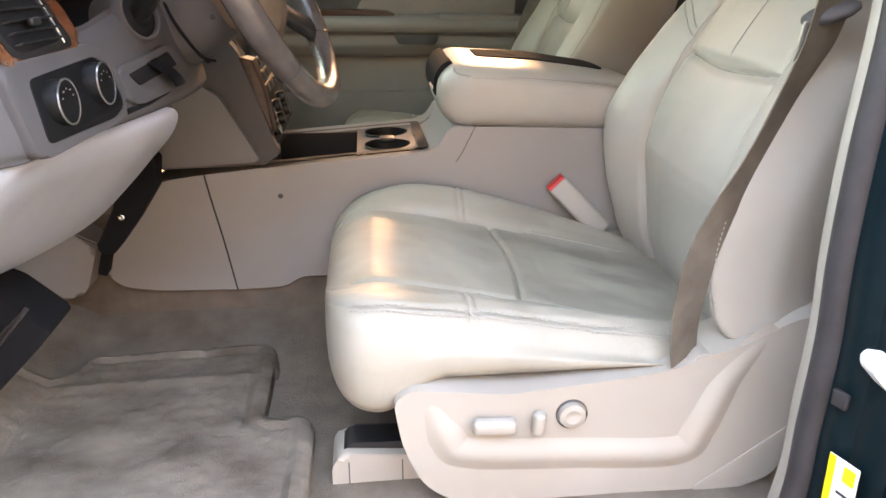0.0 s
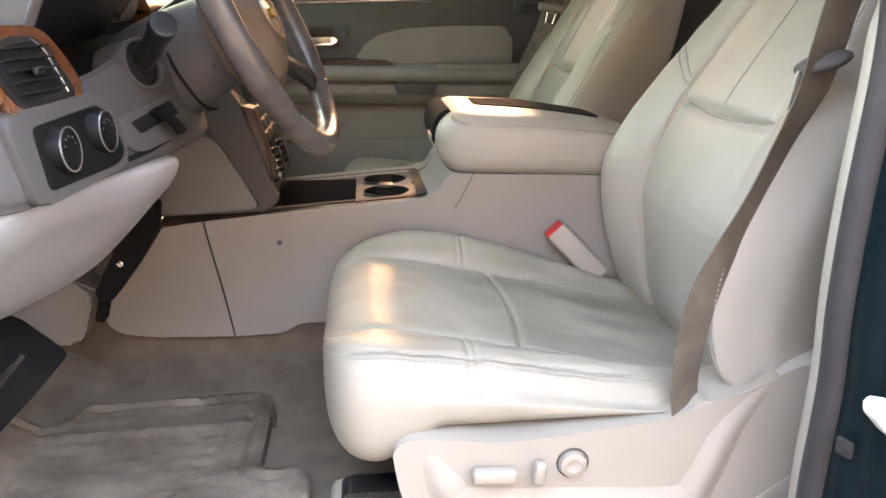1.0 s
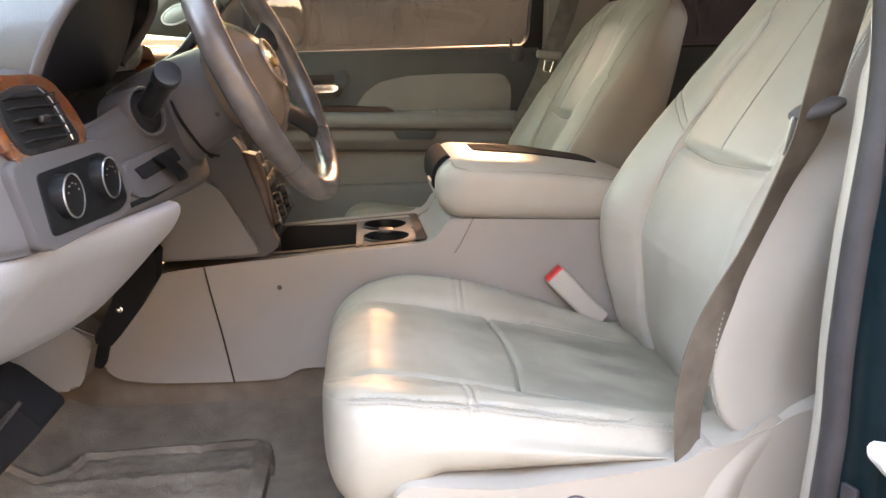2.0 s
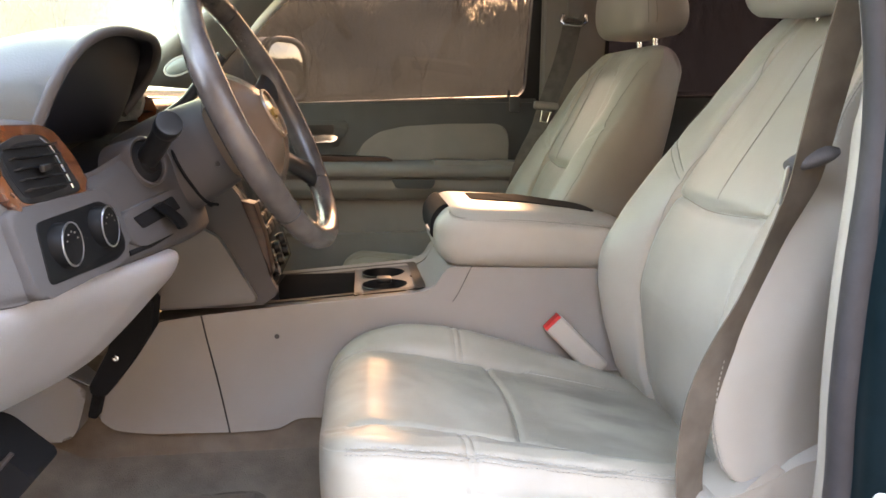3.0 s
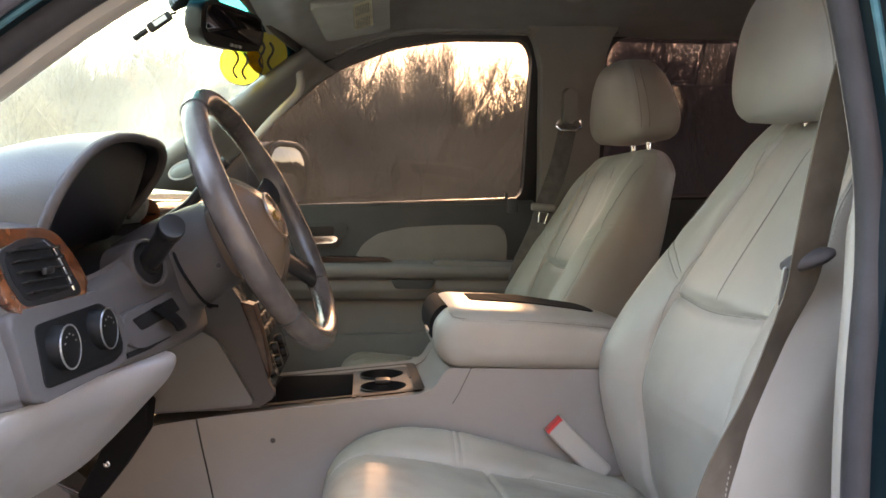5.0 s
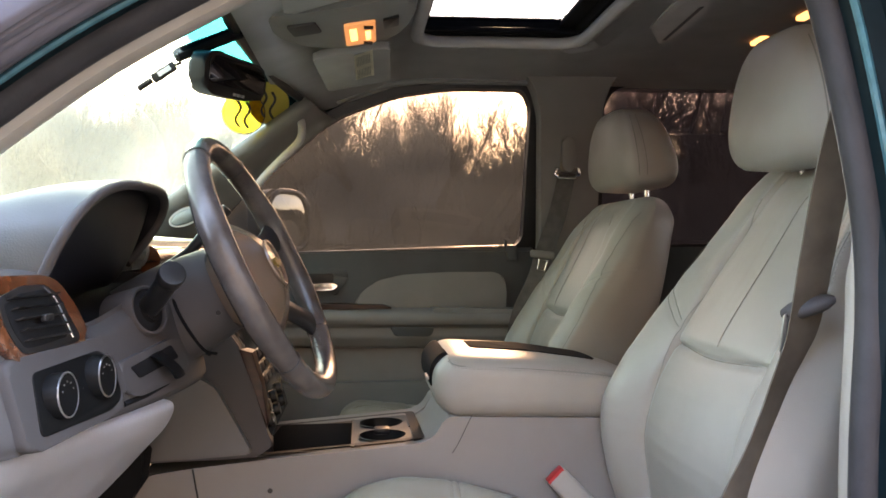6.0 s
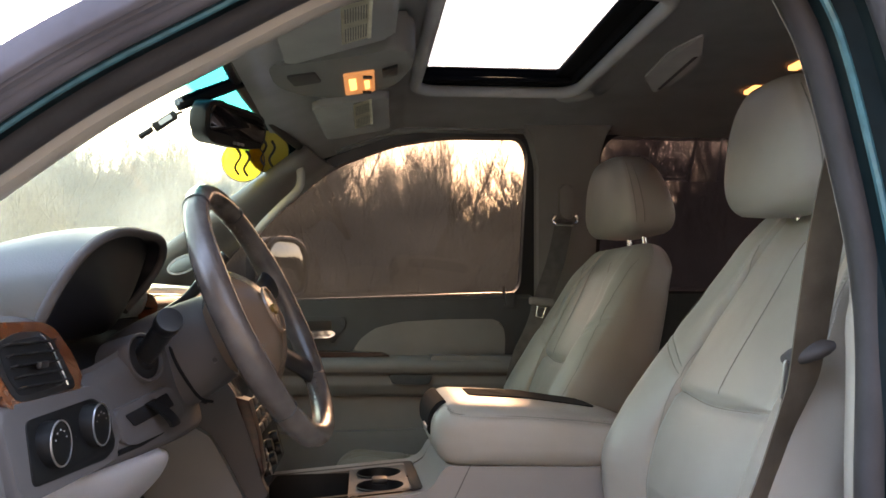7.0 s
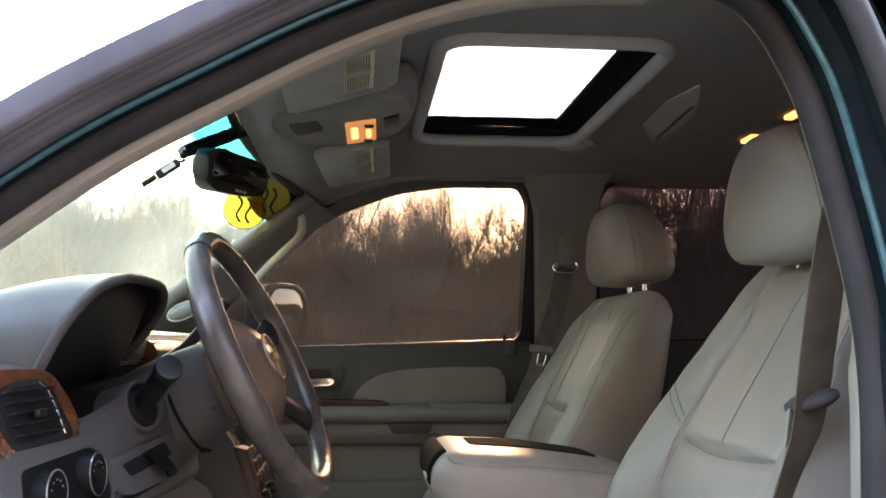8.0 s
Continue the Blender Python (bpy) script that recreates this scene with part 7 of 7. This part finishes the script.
def limb(verts, faces, p, d, length, r, depth, rng, n=5):
    """A tapered, wandering limb that forks until its twigs are thin."""
    k = 4 if depth < 3 else 2
    sides = 6 if depth < 2 else (4 if depth < 3 else 3)
    ring0 = None
    pos, di = p.copy(), d.copy()
    for i in range(k + 1):
        t = i / k
        rr = r * (1 - 0.55 * t)
        a = di.orthogonal().normalized()
        b = di.cross(a).normalized()
        base = len(verts)
        for s in range(sides):
            q = 2 * math.pi * s / sides
            verts.append(pos + a * rr * math.cos(q) + b * rr * math.sin(q))
        if ring0 is not None:
            for s in range(sides):
                faces.append((ring0 + s, ring0 + (s + 1) % sides, base + (s + 1) % sides, base + s))
        ring0 = base
        if i < k:
            pos = pos + di * (length / k)
            di = (di + Vector((rng.uniform(-1, 1), rng.uniform(-1, 1), rng.uniform(-0.5, 0.9))) * 0.16).normalized()
            if depth < 4 and (i >= 1 or depth > 0):
                for _ in range(2 if depth else 2):
                    spread = Vector((rng.uniform(-1, 1), rng.uniform(-1, 1), rng.uniform(0.0, 0.8)))
                    nd = (di * 0.75 + spread * 0.75).normalized()
                    limb(verts, faces, pos.copy(), nd, length * rng.uniform(0.42, 0.62), rr * 0.55, depth + 1, rng)


def tree_mesh(seed, height):
    rng = random.Random(seed)
    verts, faces = [], []
    limb(verts, faces, Vector((0, 0, -0.1)), Vector((rng.uniform(-0.1, 0.1), rng.uniform(-0.1, 0.1), 1)).normalized(), height * 0.75, height * 0.017, 0, rng)
    me = bpy.data.meshes.new("tree")
    me.from_pydata([tuple(v) for v in verts], [], faces)
    finish(me, BARK)
    return me


TREES = [tree_mesh(s, 7.0) for s in range(10)]
rng = random.Random(4)
for dist, step in ((26, 2.4), (31, 1.5), (37, 1.1), (44, 0.85), (52, 0.7)):
    a = radians(-40)
    while a < radians(34):
        x, y = -dist * math.sin(a) * rng.uniform(0.95, 1.05), dist * math.cos(a) + rng.uniform(-1.5, 1.5)
        t = new("tree", TREES[rng.randrange(10)])
        s = (0.185 * dist + 1.3) / 8.1 * rng.uniform(0.60, 1.06) * (1 + 0.14 * ss(0.10, 0.35, a)) * (1 - 0.10 * ss(0.06, 0.16, -a) + 0.26 * ss(0.25, 0.31, -a))
        t.location, t.rotation_euler, t.scale = (x, y, 0), (0, 0, rng.uniform(0, 6.28)), (s, s, s * rng.uniform(0.9, 1.1))
        tagged(t, "bare winter tree with fine grey-brown twigs", "tree", "trees of the winter wood")
        a += step / dist * rng.uniform(0.6, 1.4)


def thicket(name, count, near, far, low, high, seed, mat, label):
    """A tangle of thin bare stems, one joined sheet of growth."""
    rng = random.Random(seed)
    verts, faces = [], []
    for _ in range(count):
        a = rng.uniform(radians(-52), radians(74))
        r = rng.uniform(near, far)
        p = Vector((-r * math.sin(a), r * math.cos(a), 0))
        h = rng.uniform(low, high)
        lean = Vector((rng.uniform(-0.35, 0.35), rng.uniform(-0.35, 0.35), 1))
        w = rng.uniform(0.006, 0.016)
        for b in range(4):
            d = (lean + Vector((rng.uniform(-0.6, 0.6), rng.uniform(-0.6, 0.6), 0)) * (b > 0)).normalized()
            q = p + Vector((lean.x * h * 0.2 * b, lean.y * h * 0.2 * b, h * 0.2 * b))
            base = len(verts)
            L = h * (1 - 0.2 * b)
            ww = w * (1 - 0.2 * b)
            for k in range(3):
                c = q + d * L * k / 2 + Vector((rng.uniform(-0.1, 0.1), rng.uniform(-0.1, 0.1), 0)) * (k > 0)
                for s in range(3):
                    verts.append((c.x + ww * (1 - 0.4 * k) * math.cos(s * 2.1), c.y + ww * (1 - 0.4 * k) * math.sin(s * 2.1), c.z))
            for k in range(2):
                for s in range(3):
                    faces.append((base + 3 * k + s, base + 3 * k + (s + 1) % 3, base + 3 * k + 3 + (s + 1) % 3, base + 3 * k + 3 + s))
    me = bpy.data.meshes.new(name)
    me.from_pydata(verts, [], faces)
    finish(me, mat)
    return tagged(new(name, me), label, "undergrowth", kind="stuff")


FARWOOD = material("far_wood", (0.05, 0.042, 0.034), 0.95)
vary(FARWOOD, (0.030, 0.026, 0.021), (0.066, 0.054, 0.043), 0.7, 8, (1, 1, 0.35))
BRUSH = material("brush_stems", (0.13, 0.10, 0.075), 0.9)
vary(BRUSH, (0.08, 0.062, 0.045), (0.19, 0.15, 0.11), 0.8, 6)
thicket("thicket", 9000, 18, 44, 1.0, 3.4, 11, BRUSH, "tangled bare brush along the edge of the wood")
thicket("saplings", 6000, 26, 46, 2.6, 5.4, 12, BARK, "thin bare saplings between the trees")

# wooded rise behind the trees
bm = bmesh.new()


def rise(u, v):
    a = radians(-170 + 360 * u)
    back = ss(0.25, 0.75, -math.cos(a))             # unseen side, added nearer and taller to block skylight at the driver's door
    r = 60 - 30 * back + 6 * v
    top = 7.6 + 15.0 * back + 0.9 * ss(0.6, 0.95, math.cos(a)) + 3.0 * ss(0.05, 0.3, math.sin(a)) * (1 - back) + 1.3 * noise.noise(Vector((u * 85, 0, 1))) + 0.7 * noise.noise(Vector((u * 340, 0, 2))) + 1.1 * noise.noise(Vector((u * 1480, 0, 3))) + 0.9 * noise.noise(Vector((u * 5200, 0, 4)))
    return Vector((-r * math.sin(a), r * math.cos(a), -0.3 + top * v))


surf(bm, rise, 4200, 4)
part("backdrop", bm, FARWOOD, None, "far wooded rise in winter brown, its unseen taller side added to cut skylight", kind="structure", category="far woods")
